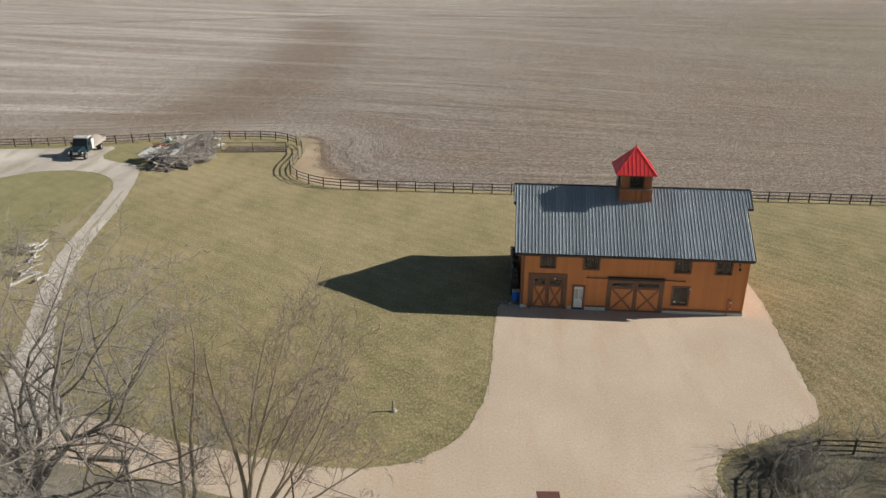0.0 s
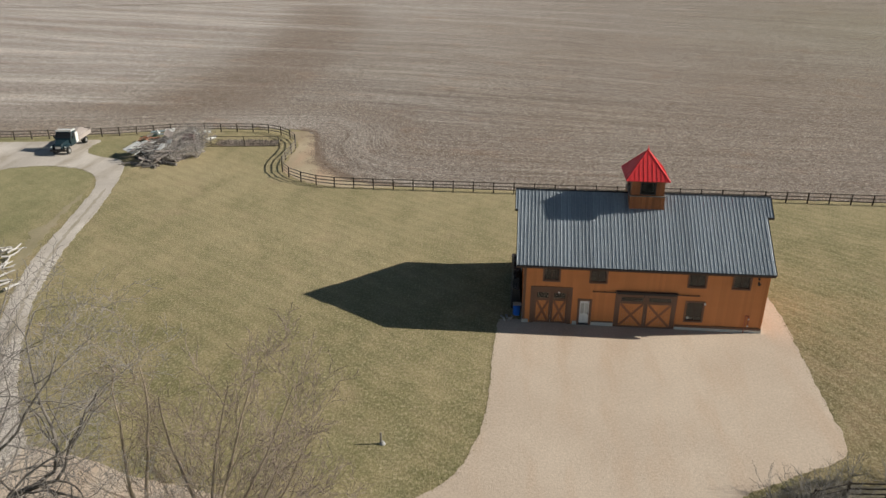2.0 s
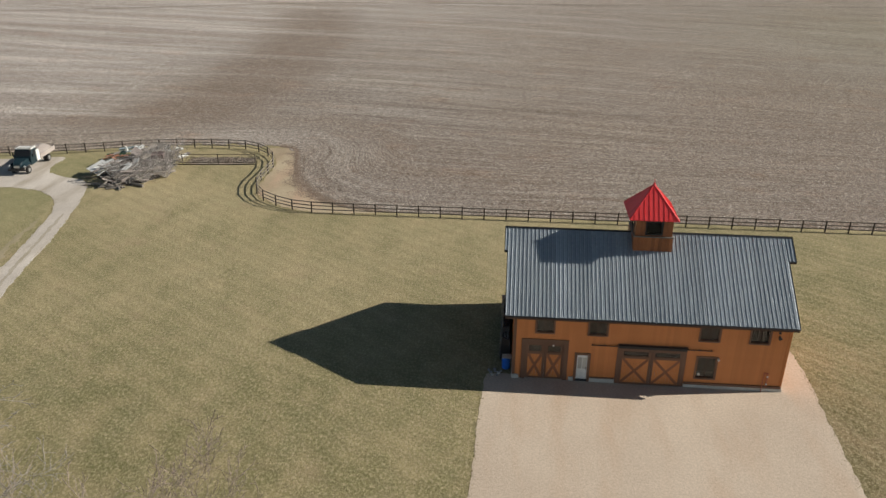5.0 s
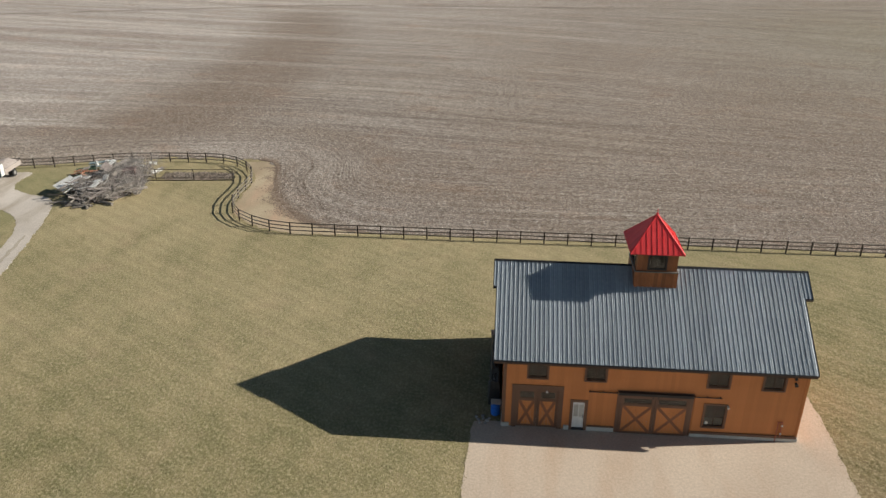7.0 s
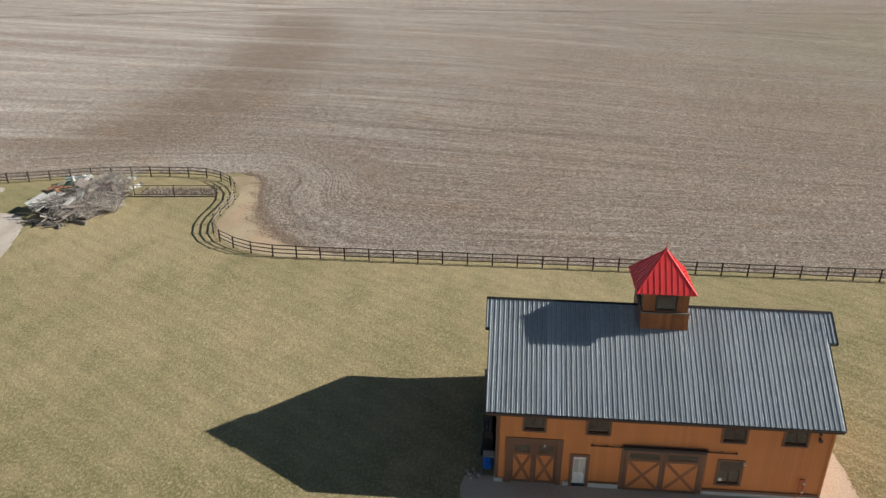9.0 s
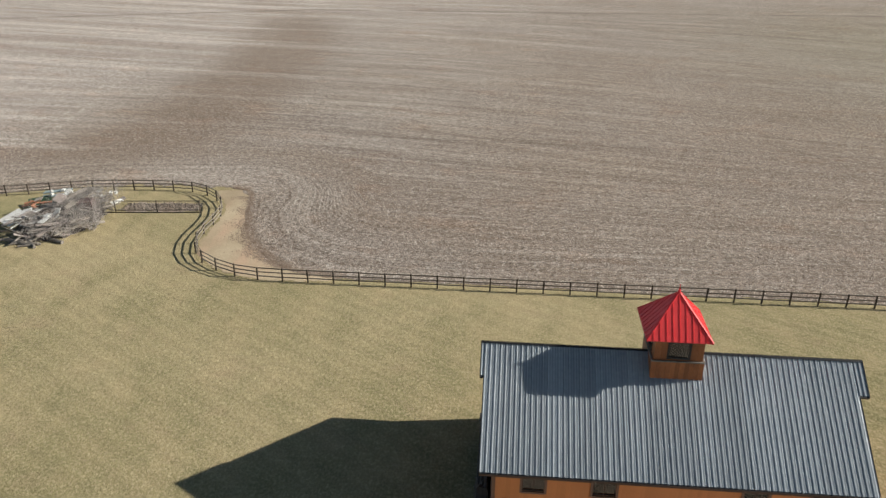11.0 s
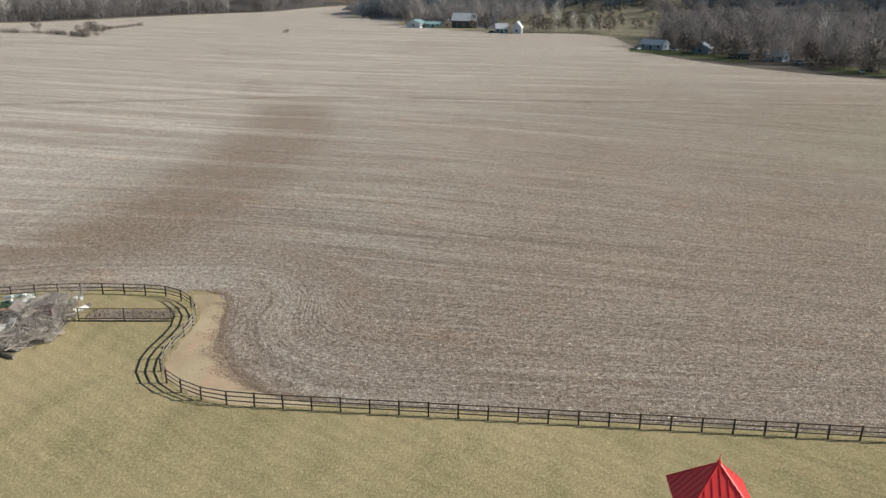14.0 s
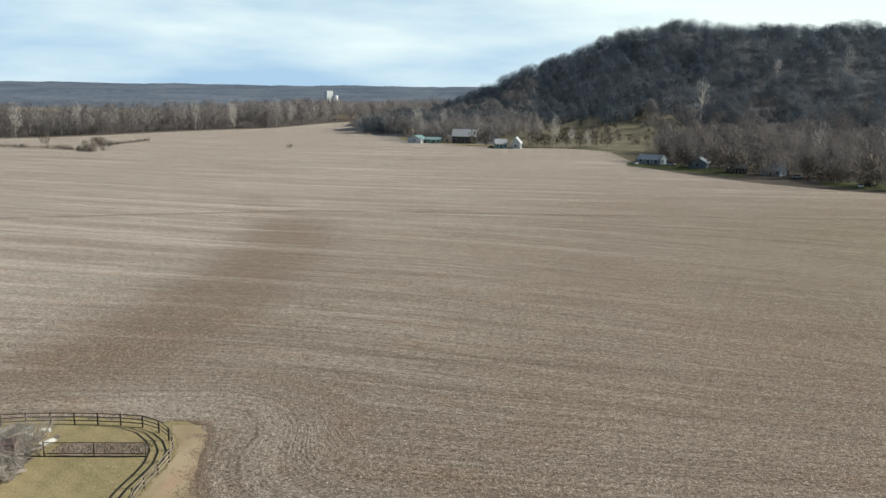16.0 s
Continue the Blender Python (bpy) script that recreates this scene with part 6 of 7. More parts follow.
    part("rear_rack", bm, BLACK, ob)
    rack = []
    for x in (-0.94, 0.94):
        rack += [((x, -0.95, 2.40), (x, -0.95, 2.74)), ((x, -0.95, 2.74), (x, 0.55, 2.80)), ((x, 0.52, 1.1), (x, 0.52, 2.80))]
    rack += [((-0.94, y, z), (0.94, y, z)) for y, z in ((-0.95, 2.74), (-0.2, 2.77), (0.55, 2.80))]
    for a, b in rack:
        bm = bmesh.new()
        tube(bm, a, b, 0.028, 0.028, 6)
        part("rack_bar", bm, TAN, ob, "dusty steel ladder rack bar")
    bm = bmesh.new()
    tube(bm, (-0.13, 0, 0), (0.13, 0, 0), 0.44, 0.44, 24)
    bevelled(bm, 0.03)
    tyre = mesh_of("tyre", bm, TYRE)
    bm = bmesh.new()
    tube(bm, (-0.145, 0, 0), (0.145, 0, 0), 0.24, 0.24, 16)
    rim = mesh_of("rim", bm, CHROME)
    for x, y in ((-0.9, -2.1), (0.9, -2.1), (-0.98, 2.6), (0.98, 2.6), (-0.66, 2.6), (0.66, 2.6)):
        w = share("wheel", tyre, ob, pose(x, y, 0.44))
        share("rim", rim, w, pose(0, 0, 0))


flatbed_truck()


# ---- scrap heap ----
HEDGE_GREEN = surface("dark_green_tarp", (0.02, 0.045, 0.025), (0.05, 0.09, 0.05), rough=0.6, vary=0.1)
BRUSH_BROWN = surface("pinkish_old_board", (0.23, 0.19, 0.175), (0.50, 0.44, 0.405), rough=0.9, coarse=0.9, fine=8, vary=0.4)
PLUM_BOX = surface("plum_brown_board", (0.15, 0.10, 0.09), (0.23, 0.165, 0.15), rough=0.85, vary=0.2)
def scrap_heap():
    rng = random.Random(61)
    ob = thing("scrap_heap", "heap of old boards, pale sheets and rusty scrap on the lawn", "scrap heap", (-45.4, 39.0, 0))
    bm = bmesh.new()
    bmesh.ops.create_grid(bm, x_segments=36, y_segments=40, size=1.0)
    for v in bm.verts:
        r = math.hypot(v.co.x, v.co.y)
        h = max(0.0, 1 - r ** 2.2) * (1.15 + 0.7 * noise.noise(v.co * 4.0))
        v.co = Vector((v.co.x * (3.9 + 0.8 * noise.noise(v.co * 5.0)), v.co.y * (5.2 + 0.8 * noise.noise(v.co * 4.0 + Vector((3, 1, 0)))), h + rng.uniform(-0.08, 0.08) * (h > 0.03) - 0.04))
    part("rubble", bm, LEAF_LITTER, ob)

    def height(x, y):
        return max(0.0, 1 - math.hypot(x / 5.6, y / 7.0) ** 2.2) * 1.25

    def piece(name, w, l, t, mat, m, label=""):
        bm = bmesh.new()
        box(bm, -w / 2, w / 2, -l / 2, l / 2, -t / 2, t / 2)
        bevelled(bm, min(0.01, t * 0.3))
        o = part(name, bm, mat, ob, label)
        o.matrix_basis = m

    # squared timbers at the front, ends towards the yard
    for k in range(9):
        mat = rng.choice((BRUSH_BROWN, OLD_WOOD, OLD_WOOD))
        piece("timber", rng.uniform(0.18, 0.28), rng.uniform(2.2, 4.4), rng.uniform(0.16, 0.24), mat, pose(0.6 + (k % 5) * 0.75 + rng.uniform(-0.3, 0.3), -3.7 + (k % 5) * 0.45 + rng.uniform(-0.4, 0.4), 0.30 + 0.45 * (k // 5) + rng.uniform(0, 0.2), rng.uniform(-4, 9), rng.uniform(-6, 6), -38 + rng.uniform(-24, 24)))
    for k in range(16):
        mat = rng.choice((OLD_WOOD, BRUSH_BROWN, OLD_WOOD, WHITE))
        piece("plank", rng.uniform(0.18, 0.36), rng.uniform(1.6, 3.8), 0.06, mat, pose(-3.0 + (k % 8) * 0.62, -3.0 + rng.uniform(-1.4, 2.4), 0.85 + 0.22 * (k // 5) + rng.uniform(0, 0.3), rng.uniform(-14, 18), rng.uniform(-12, 12), -46 + rng.uniform(-34, 34)))
    # panels, sheets and rusty bits
    piece("white_sheet", 1.9, 2.3, 0.04, WHITE, pose(-3.4, -2.2, 1.15, 14, 8, -28), "white sheet lying on the heap")
    for k in range(13):
        x, y = rng.uniform(-3.6, 4.2), rng.uniform(-4.2, 5.6)
        piece("pale_sheet", rng.uniform(0.4, 1.0), rng.uniform(0.6, 1.7), 0.05, rng.choice((WHITE, WHITE, OLD_WOOD, BRUSH_BROWN)), pose(x, y, height(x, y) + rng.uniform(0.35, 0.8), rng.gauss(10, 16), rng.gauss(0, 16), rng.uniform(-80, 10)))
    for k in range(5):
        piece("grey_panel", rng.uniform(1.3, 2.1), rng.uniform(2.2, 3.4), 0.05, rng.choice((OLD_WOOD, BRUSH_BROWN, OLD_WOOD)), pose(-1.2 + 0.5 * k, 1.6 + 0.5 * k, 1.15 + 0.12 * k, 8, rng.uniform(-6, 6), -70 + 12 * k))
    for k in range(8):
        piece("rusty_bar", rng.uniform(0.12, 0.3), rng.uniform(0.7, 1.5), 0.1, ORANGE_SCRAP, pose(-3.3 + rng.uniform(-0.8, 0.9), 1.6 + rng.uniform(-0.9, 0.9), 1.0 + rng.uniform(0, 0.35), rng.uniform(-15, 15), rng.uniform(-15, 15), rng.uniform(-90, 20)), "rusty orange scrap")
    for x, y, l in ((-2.2, 4.9, 4.6), (-0.6, 5.7, 4.2), (-3.4, 5.9, 3.0)):
        piece("teal_sheet", 0.75, l, 0.05, TEAL_SHEET, pose(x, y, 0.9, 5, 2, -82 + rng.uniform(-5, 5)))
    piece("green_tarp", 1.6, 2.2, 0.10, HEDGE_GREEN, pose(-4.2, 3.6, 0.55, 4, 14, -60), "dark green tarp folded over the edge")
    piece("brown_box", 1.5, 1.3, 0.95, PLUM_BOX, pose(2.1, 1.7, 1.25, 3, -4, 12), "dark plum-brown box standing in the heap")
    for k in range(14):
        piece("white_box", rng.uniform(0.2, 0.4), rng.uniform(0.25, 0.5), 0.22, WHITE, pose(-3.8 + k * 0.55, 5.0 + rng.uniform(-0.5, 0.9), 1.06, rng.uniform(-8, 8), 0, rng.uniform(0, 90)))
    for k in range(46):
        while True:
            x, y = rng.uniform(-4.6, 5.0), rng.uniform(-6.0, 6.2)
            if (x / 5.0) ** 2 + (y / 6.4) ** 2 < 1:
                break
        piece("board", rng.uniform(0.10, 0.24), rng.uniform(0.8, 2.4), 0.05, rng.choice((OLD_WOOD, BRUSH_BROWN, FENCE_WOOD, OLD_WOOD)), pose(x, y, height(x, y) + rng.uniform(0.1, 0.5), rng.gauss(0, 14), rng.gauss(0, 14), rng.gauss(-40, 40)))
    # fallen branches over the middle and the right
    tangle = []
    for k in range(240):
        while True:
            x, y = rng.uniform(-2.0, 5.0), rng.uniform(-5.6, 6.0)
            if (x / 5.0) ** 2 + (y / 6.4) ** 2 < 1:
                break
        z = height(x, y) + rng.uniform(0.1, 0.7)
        ang, up = rng.uniform(0, math.tau), rng.uniform(-0.2, 1.3)
        d = Vector((math.cos(ang), math.sin(ang), up)).normalized() * rng.uniform(0.6, 2.0)
        tangle.append(((x, y, z), (x + d.x, y + d.y, max(z + d.z, 0.05)), rng.uniform(0.012, 0.03), 0.006))
    v, f = prisms(tangle, 3)
    o = triangles("brushwood", v, f, TWIG)
    o.parent = ob
    tagged(o, kind="stuff")
    for k in range(9):
        bm = bmesh.new()
        r = rng.uniform(0.10, 0.2)
        tube(bm, (0, -rng.uniform(0.6, 1.1), 0), (0, rng.uniform(0.6, 1.1), 0), r, r * 0.9, 10)
        o = part("log", bm, BARK, ob)
        x = rng.uniform(-3.0, 3.0)
        o.matrix_basis = pose(x, -6.0 + abs(x) * 0.3 + rng.uniform(-0.3, 0.4), r, 0, 0, rng.uniform(20, 120))


scrap_heap()
# pale fallen branches beside the drive
log_rng = random.Random(9)
for k in range(16):
    bm = bmesh.new()
    r = log_rng.uniform(0.06, 0.15)
    l = log_rng.uniform(1.0, 2.8)
    p = Vector((-l / 2, 0, 0))
    rr, bend = r, log_rng.uniform(-0.12, 0.12)
    for i in range(1, 5):
        q = Vector((-l / 2 + l * i / 4, bend * math.sin(i * 1.3), 0.05 * math.sin(i * 2.1 + k)))
        tube(bm, p, q, rr, rr * 0.88, 8)
        p, rr = q, rr * 0.88
    o = whole("fallen_branch", bm, PALE_TRUNK, "pale barkless branch lying in a heap beside the driveway", "branch")
    along_y = log_rng.uniform(1.0, 9.4)
    o.matrix_world = pose(-44.3 - 0.46 * (along_y - 0.9) + log_rng.gauss(0, 0.4), along_y, r + 0.05 + log_rng.uniform(0, 0.35), 0, log_rng.uniform(-10, 10), log_rng.uniform(20, 110))
    tagged(o, group="branches by the driveway")


# ---- distance: hill, ridges, woods, farmsteads ----
def hill_height(x, y):
    """Wooded hill beyond the field, rising to the right."""
    crest = np.interp(x, [-140, -70, -25, 30, 95, 130, 180, 300, 420, 700, 1200], [0, 7, 27, 55, 80, 90, 97, 97, 94, 90, 60])
    f = np.clip((y - 500) / 400, 0, 1)
    f = f * f * (3 - 2 * f)
    g = np.clip((1500 - y) / 500, 0, 1)
    bump = 3.0 * np.sin(x * 0.031 + y * 0.017) + 2.2 * np.sin(x * 0.067 - y * 0.041)
    pasture = 5.0 * np.clip((y - 470) / 130, 0, 1) * np.clip((x + 60) / 60, 0, 1)
    return np.maximum(crest * f * g + bump * f * g, pasture * g)


def grid_sheet(name, xs, ys, height, material, label, kind="structure"):
    X, Y = np.meshgrid(xs, ys, indexing="ij")
    Z = height(X, Y)
    n = len(ys)
    i, j = np.meshgrid(np.arange(len(xs) - 1), np.arange(n - 1), indexing="ij")
    q = (i * n + j).ravel()
    ob = triangles(name, np.column_stack([X.ravel(), Y.ravel(), Z.ravel()]), np.column_stack([q, q + n, q + n + 1, q + 1]), material, True)
    return tagged(ob, label, "", "", kind)


grid_sheet("hill", np.linspace(-160, 1300, 240), np.linspace(455, 1500, 180), lambda x, y: hill_height(x, y) - 0.4, HAZED_HILL_FLOOR, "leaf-littered hillside under bare woods, tinted blue-grey for haze")
grid_sheet("pasture", np.linspace(-20, 130, 40), np.linspace(452, 640, 40), lambda x, y: hill_height(x, y) + 0.25 - 3.5 * np.clip(np.abs((y - 545) / 95) ** 4 + np.abs((x - 60) / 78) ** 6 - 0.35, 0, 1), PASTURE, "dull green and tan pasture at the foot of the hill")
def ridge_skyline(x, y):
    """Even crest with the small bumps of distant crowns."""
    r = np.random.RandomState(5).uniform(-1, 1, x.shape)
    return np.clip((y - 2300) / 1150, 0, 1) * (62 - 0.0016 * x + 2.0 * np.sin(x * 0.0021 + 0.5) + 1.6 * np.sin(x * 0.0083 + 1) + 1.8 * np.sin(x * 0.019) * np.sin(x * 0.0047 + 2) + 1.2 * np.sin(x * 0.051 + 1) * np.sin(x * 0.013) + 0.8 * r) * np.clip((4700 - y) / 400, 0, 1)


def low_rise(x, y):
    r = np.random.RandomState(6).uniform(-1, 1, x.shape)
    return np.clip((y - 1300) / 600, 0, 1) * np.clip((-x - 150) / 900, 0, 1) * (31 + 3 * np.sin(x * 0.006) + 2 * np.sin(x * 0.017 + 2) + 2.2 * r) * np.clip((2260 - y) / 300, 0, 1)


grid_sheet("far_ridge", np.linspace(-4600, 2500, 420), np.linspace(2300, 4600, 9), ridge_skyline, HAZED_FAR_WOODS, "wooded ridge on the horizon, blue-grey from painted haze")
grid_sheet("far_ridge", np.linspace(-3600, 300, 300), np.linspace(1300, 2250, 16), low_rise, HAZED_FAR_WOODS, "low wooded rise before the horizon, blue-grey from painted haze")


def tree_template(seed, slivers, limbs=8, width=0.010, crown=(0.30, 0.42), shell_like=0.0, reach_k=1.0):
    """A leafless tree one metre tall: trunk, limbs and a crown of fine twigs."""
    rng = np.random.RandomState(seed)
    segs = [((0, 0, -0.05), (0.01, 0, 0.35), 0.013, 0.010), ((0.01, 0, 0.35), (0, 0.01, 0.8), 0.010, 0.004)]
    tips = []
    for k in range(limbs):
        z = rng.uniform(0.2, 0.6)
        ang = rng.uniform(0, math.tau)
        reach = rng.uniform(0.5, 1.0) * crown[0]
        tip = (math.cos(ang) * reach, math.sin(ang) * reach, min(0.95, z + rng.uniform(0.18, 0.36)))
        segs.append(((0, 0, z), tip, 0.007, 0.003))
        tips.append(tip)
    v, f = prisms(segs, 3)
    tri = np.concatenate([f[:, [0, 1, 2]], f[:, [0, 2, 3]]])
    u = rng.normal(size=(slivers, 3))
    u /= np.linalg.norm(u, axis=1, keepdims=True)
    rad = rng.uniform(0.25 + 0.3 * shell_like, 1.0, slivers) ** 0.6
    c = u * rad[:, None] * np.array([crown[0], crown[0], crown[1]]) + np.array([0, 0, 0.56])
    d = u * 0.6 + np.array([0, 0, 0.7]) + rng.normal(size=(slivers, 3)) * 0.5
    d -= shell_like * (d * u).sum(1, keepdims=True) * u
    d /= np.linalg.norm(d, axis=1, keepdims=True)
    side = np.cross(d, u * shell_like * 2.2 + rng.normal(size=(slivers, 3)) * (1 - 0.55 * shell_like))
    side /= np.linalg.norm(side, axis=1, keepdims=True)
    L = (rng.uniform(0.08, 0.19, slivers) * reach_k)[:, None]
    a, b, t = c - side * width - d * L * 0.4, c + side * width - d * L * 0.4, c + d * L * 0.6
    # every twig faces outwards and is shaded as part of its rounded crown
    turned = (np.cross(b - a, t - a) * u).sum(1) < 0
    a[turned], b[turned] = b[turned].copy(), a[turned].copy()
    sv = np.stack([a, b, t], 1).reshape(-1, 3)
    sf = np.arange(len(sv)).reshape(-1, 3) + len(v)
    out = u + rng.normal(size=(slivers, 3)) * 0.22
    stem = v * np.array([1, 1, 0]) + np.array([0, 0, 0.002])
    n = np.concatenate([stem, np.repeat(out, 3, 0)])
    n /= np.maximum(np.linalg.norm(n, axis=1, keepdims=True), 1e-6)
    return np.concatenate([v, sv]), np.concatenate([tri, sf]), n


def woods(name, places, sizes, templates, material, label, seed):
    """Many trees as one mesh."""
    rng = np.random.RandomState(seed)
    V, F, N, base = [], [], [], 0
    for (x, y, z), h in zip(places, sizes):
        v, f, n = templates[rng.randint(len(templates))]
        ang = rng.uniform(0, math.tau)
        c, s = math.cos(ang), math.sin(ang)
        w = h * rng.uniform(0.8, 1.25)
        V.append(np.column_stack([(v[:, 0] * c - v[:, 1] * s) * w + x, (v[:, 0] * s + v[:, 1] * c) * w + y, v[:, 2] * h + z]))
        N.append(np.column_stack([n[:, 0] * c - n[:, 1] * s, n[:, 0] * s + n[:, 1] * c, n[:, 2]]))
        F.append(f + base)
        base += len(v)
    ob = triangles(name, np.concatenate(V), np.concatenate(F), material, False, np.concatenate(N))
    tone = np.repeat(rng.uniform(0, 1, len(V)), [len(v) for v in V])
    at = ob.data.attributes.new("tone", "FLOAT", "POINT")
    at.data.foreach_set("value", tone.astype(np.float32))
    return tagged(ob, label, "woods", "", "stuff")


def strip(points, width, count, seed, low, high):
    """Random places in a band along a line, with tree heights."""
    rng = np.random.RandomState(seed)
    pts = np.array(points, float)
    seg = np.hypot(*np.diff(pts, axis=0).T)
    cum = np.concatenate([[0], np.cumsum(seg)])
    t = rng.uniform(0, cum[-1], count)
    px, py = np.interp(t, cum, pts[:, 0]), np.interp(t, cum, pts[:, 1])
    off = rng.uniform(0, 1, count) ** 1.2 * width
    i = np.clip(np.searchsorted(cum, t) - 1, 0, len(seg) - 1)
    d = np.diff(pts, axis=0)[i] / seg[i][:, None]
    x, y = px - d[:, 1] * off, py + d[:, 0] * off
    return [(a, b, float(hill_height(a, b)) - 0.3) for a, b in zip(x, y)], rng.uniform(low, high, count)


YARD_TWIGS = surface("dark_yard_tree_twigs", (0.095, 0.082, 0.070), (0.20, 0.175, 0.152), rough=0.95, coarse=0.05, fine=0.4, vary=0, bump=0, spec=0.1, tone=0.5)
FINE = [tree_template(s, 470, 9, 0.0046, (0.40, 0.46), 0.7, 0.7) for s in (1, 2, 3, 4)]
MIDDLE = [tree_template(s, 290, 6, 0.0058, (0.36, 0.48), 0.6, 0.8) for s in (5, 6, 7)]
DISTANT = [tree_template(s, 255, 3, 0.0088, (0.44, 0.44), 0.85, 0.85) for s in (8, 9, 10)]
YARD = [tree_template(s, 320, 10, 0.014, (0.42, 0.44), 0.5) for s in (14, 15)]
BUSHY = [tree_template(s, 190, 6, 0.0085, (0.48, 0.52), 0.7, 0.8) for s in (11, 12, 13)]

ragged_patch("wood_floor", [(-700, 326), (-332, 456), (-298, 500), (-270, 575), (-241, 625), (-211, 657), (-199, 772), (-180, 832), (-150, 900), (-330, 980), (-420, 800), (-480, 600), (-700, 480)], LEAF_LITTER, 0.12, "brown leaf litter under bare trees", 41, 1.5)
ragged_patch("wood_floor", [(58, 341), (70, 311), (86, 286), (101, 270), (126, 251), (170, 233), (300, 212), (420, 198), (420, 262), (170, 268), (126, 308), (104, 333), (88, 358), (64, 400)], LEAF_LITTER, 0.075, "brown leaf litter along the edge of the field", 43, 1.0)
ragged_patch("wood_floor", [(64, 420), (72, 372), (88, 350), (104, 326), (126, 302), (170, 262), (300, 240), (420, 250), (420, 450), (120, 455)], LEAF_LITTER, 0.11, "brown leaf litter under bare trees", 42, 1.5)
# river-side belt along the far left edge of the field
p, h = strip([(-620, 362), (-332, 466), (-300, 512), (-272, 590), (-244, 640), (-216, 672), (-204, 786), (-184, 845)], 80, 820, 1, 15, 24)
woods("woods", p, h, MIDDLE, WOODS, "belt of leafless grey-brown trees along the field", 1)
p, h = strip([(-184, 845), (-120, 1000), (0, 1200)], 220, 420, 2, 15, 23)
woods("woods", p, h, DISTANT, WOODS, "leafless woods behind the far tip of the field", 2)
p, h = strip([(-560, 380), (-332, 466), (-272, 590), (-216, 672), (-184, 845)], 14, 420, 3, 3, 8)
woods("woods", p, h, BUSHY, WOODS, "scrubby leafless underbrush at the wood's edge", 3)
# thicket from the field tip to the farmstead
p, h = strip([(-152, 720), (-134, 630), (-92, 572), (-70, 500)], -1, 10, 4, 8, 14)
rng = np.random.RandomState(44)
pts = [(x, y) for x, y in zip(rng.uniform(-150, 20, 900), rng.uniform(500, 760, 900)) if y > np.interp(x, [-150, -134, -90, -66, -40, 20], [760, 630, 574, 512, 512, 500])][:420]
woods("woods", [(x, y, float(hill_height(x, y)) - 0.3) for x, y in pts], rng.uniform(9, 17, len(pts)), MIDDLE, WOODS, "brown thicket of leafless trees behind the farmstead", 4)
# wooded hill
rng = np.random.RandomState(45)
pts = []
while len(pts) < 2600:
    x, y = rng.uniform(-120, 590), rng.uniform(572, 960)
    if x > -120 + (y - 600) * 0.1 and not (-5 < x < 120 and y < 585):
        pts.append((x, y))
woods("woods", [(x, y, float(hill_height(x, y)) - 2.4) for x, y in pts], rng.uniform(11, 20, len(pts)), DISTANT, HAZED_HILL_WOODS, "dense leafless woods covering the hill, tinted blue-grey for haze", 5)
# trees round the houses on the right edge of the field
rng = np.random.RandomState(46)
pts = []
while len(pts) < 640:
    x, y = rng.uniform(62, 300), rng.uniform(262, 560)
    edge = np.interp(x, [60, 70, 86, 101, 126, 170, 300, 330], [470, 352, 322, 296, 272, 246, 226, 222])
    clear = any(abs(x - hx - (hy - y) * 0.25) < hr and y < hy + 9 for hx, hy, hr in ((66.5, 357, 8), (84.5, 340, 4), (108, 311, 6)))
    if y > edge and x > 0.185 * (y + 18) and y < edge + 190 and not (x < 112 and y > 440) and not clear:
        pts.append((x, y))
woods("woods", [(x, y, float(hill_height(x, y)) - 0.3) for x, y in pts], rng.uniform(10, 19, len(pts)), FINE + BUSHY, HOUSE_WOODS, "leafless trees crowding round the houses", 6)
rng = np.random.RandomState(48)
pts = []
while len(pts) < 300:
    x, y = rng.uniform(64, 300), rng.uniform(240, 450)
    edge = np.interp(x, [60, 70, 86, 101, 126, 170, 300, 330], [470, 366, 348, 322, 284, 252, 232, 228])
    if edge < y < edge + 90 and x > 0.17 * (y + 18):
        pts.append((x, y))
woods("bushes", [(x, y, -0.1) for x, y in pts], rng.uniform(2.5, 6.5, len(pts)), BUSHY, HOUSE_WOODS, "leafless undergrowth between the trees", 12)
# scattered bushes on the pasture, hedge in the left of the field
rng = np.random.RandomState(47)
pts = [(rng.uniform(-20, 120), rng.uniform(462, 620) + (12 if k % 3 else 25)) for k in range(120)]
woods("bushes", [(x, y, float(hill_height(x, y)) - 0.1) for x, y in pts], rng.uniform(2.5, 7.0, len(pts)), YARD, YARD_TWIGS, "scattered leafless bushes on the pasture", 7)
p, h = strip([(8, 449), (32, 452), (58, 440), (92, 430)], 2, 150, 10, 0.6, 1.3)
woods("bushes", p, h, BUSHY, HEDGE, "low dark hedge row along the pasture's edge", 15)
# added dark scrub that stands in for the shade under the trees
p, h = strip([(112, 292), (122, 276), (136, 264), (170, 247), (230, 236)], 8, 130, 11, 2.0, 6.0)
woods("bushes", p, h, BUSHY, HEDGE, "dark leafless scrub added to stand for tree shade beside the houses", 16)
p, h = strip([(-420, 378), (-284, 389), (-250, 386), (-217, 366)], 3, 420, 8, 1.4, 3.0)
woods("bushes", p, h, BUSHY, HEDGE, "low dark hedge line crossing the field", 8)
p, h = strip([(-236, 388), (-232, 464)], 3, 140, 9, 1.0, 2.4)
woods("bushes", p, h, BUSHY, HEDGE, "low dark hedge line crossing the field", 9)
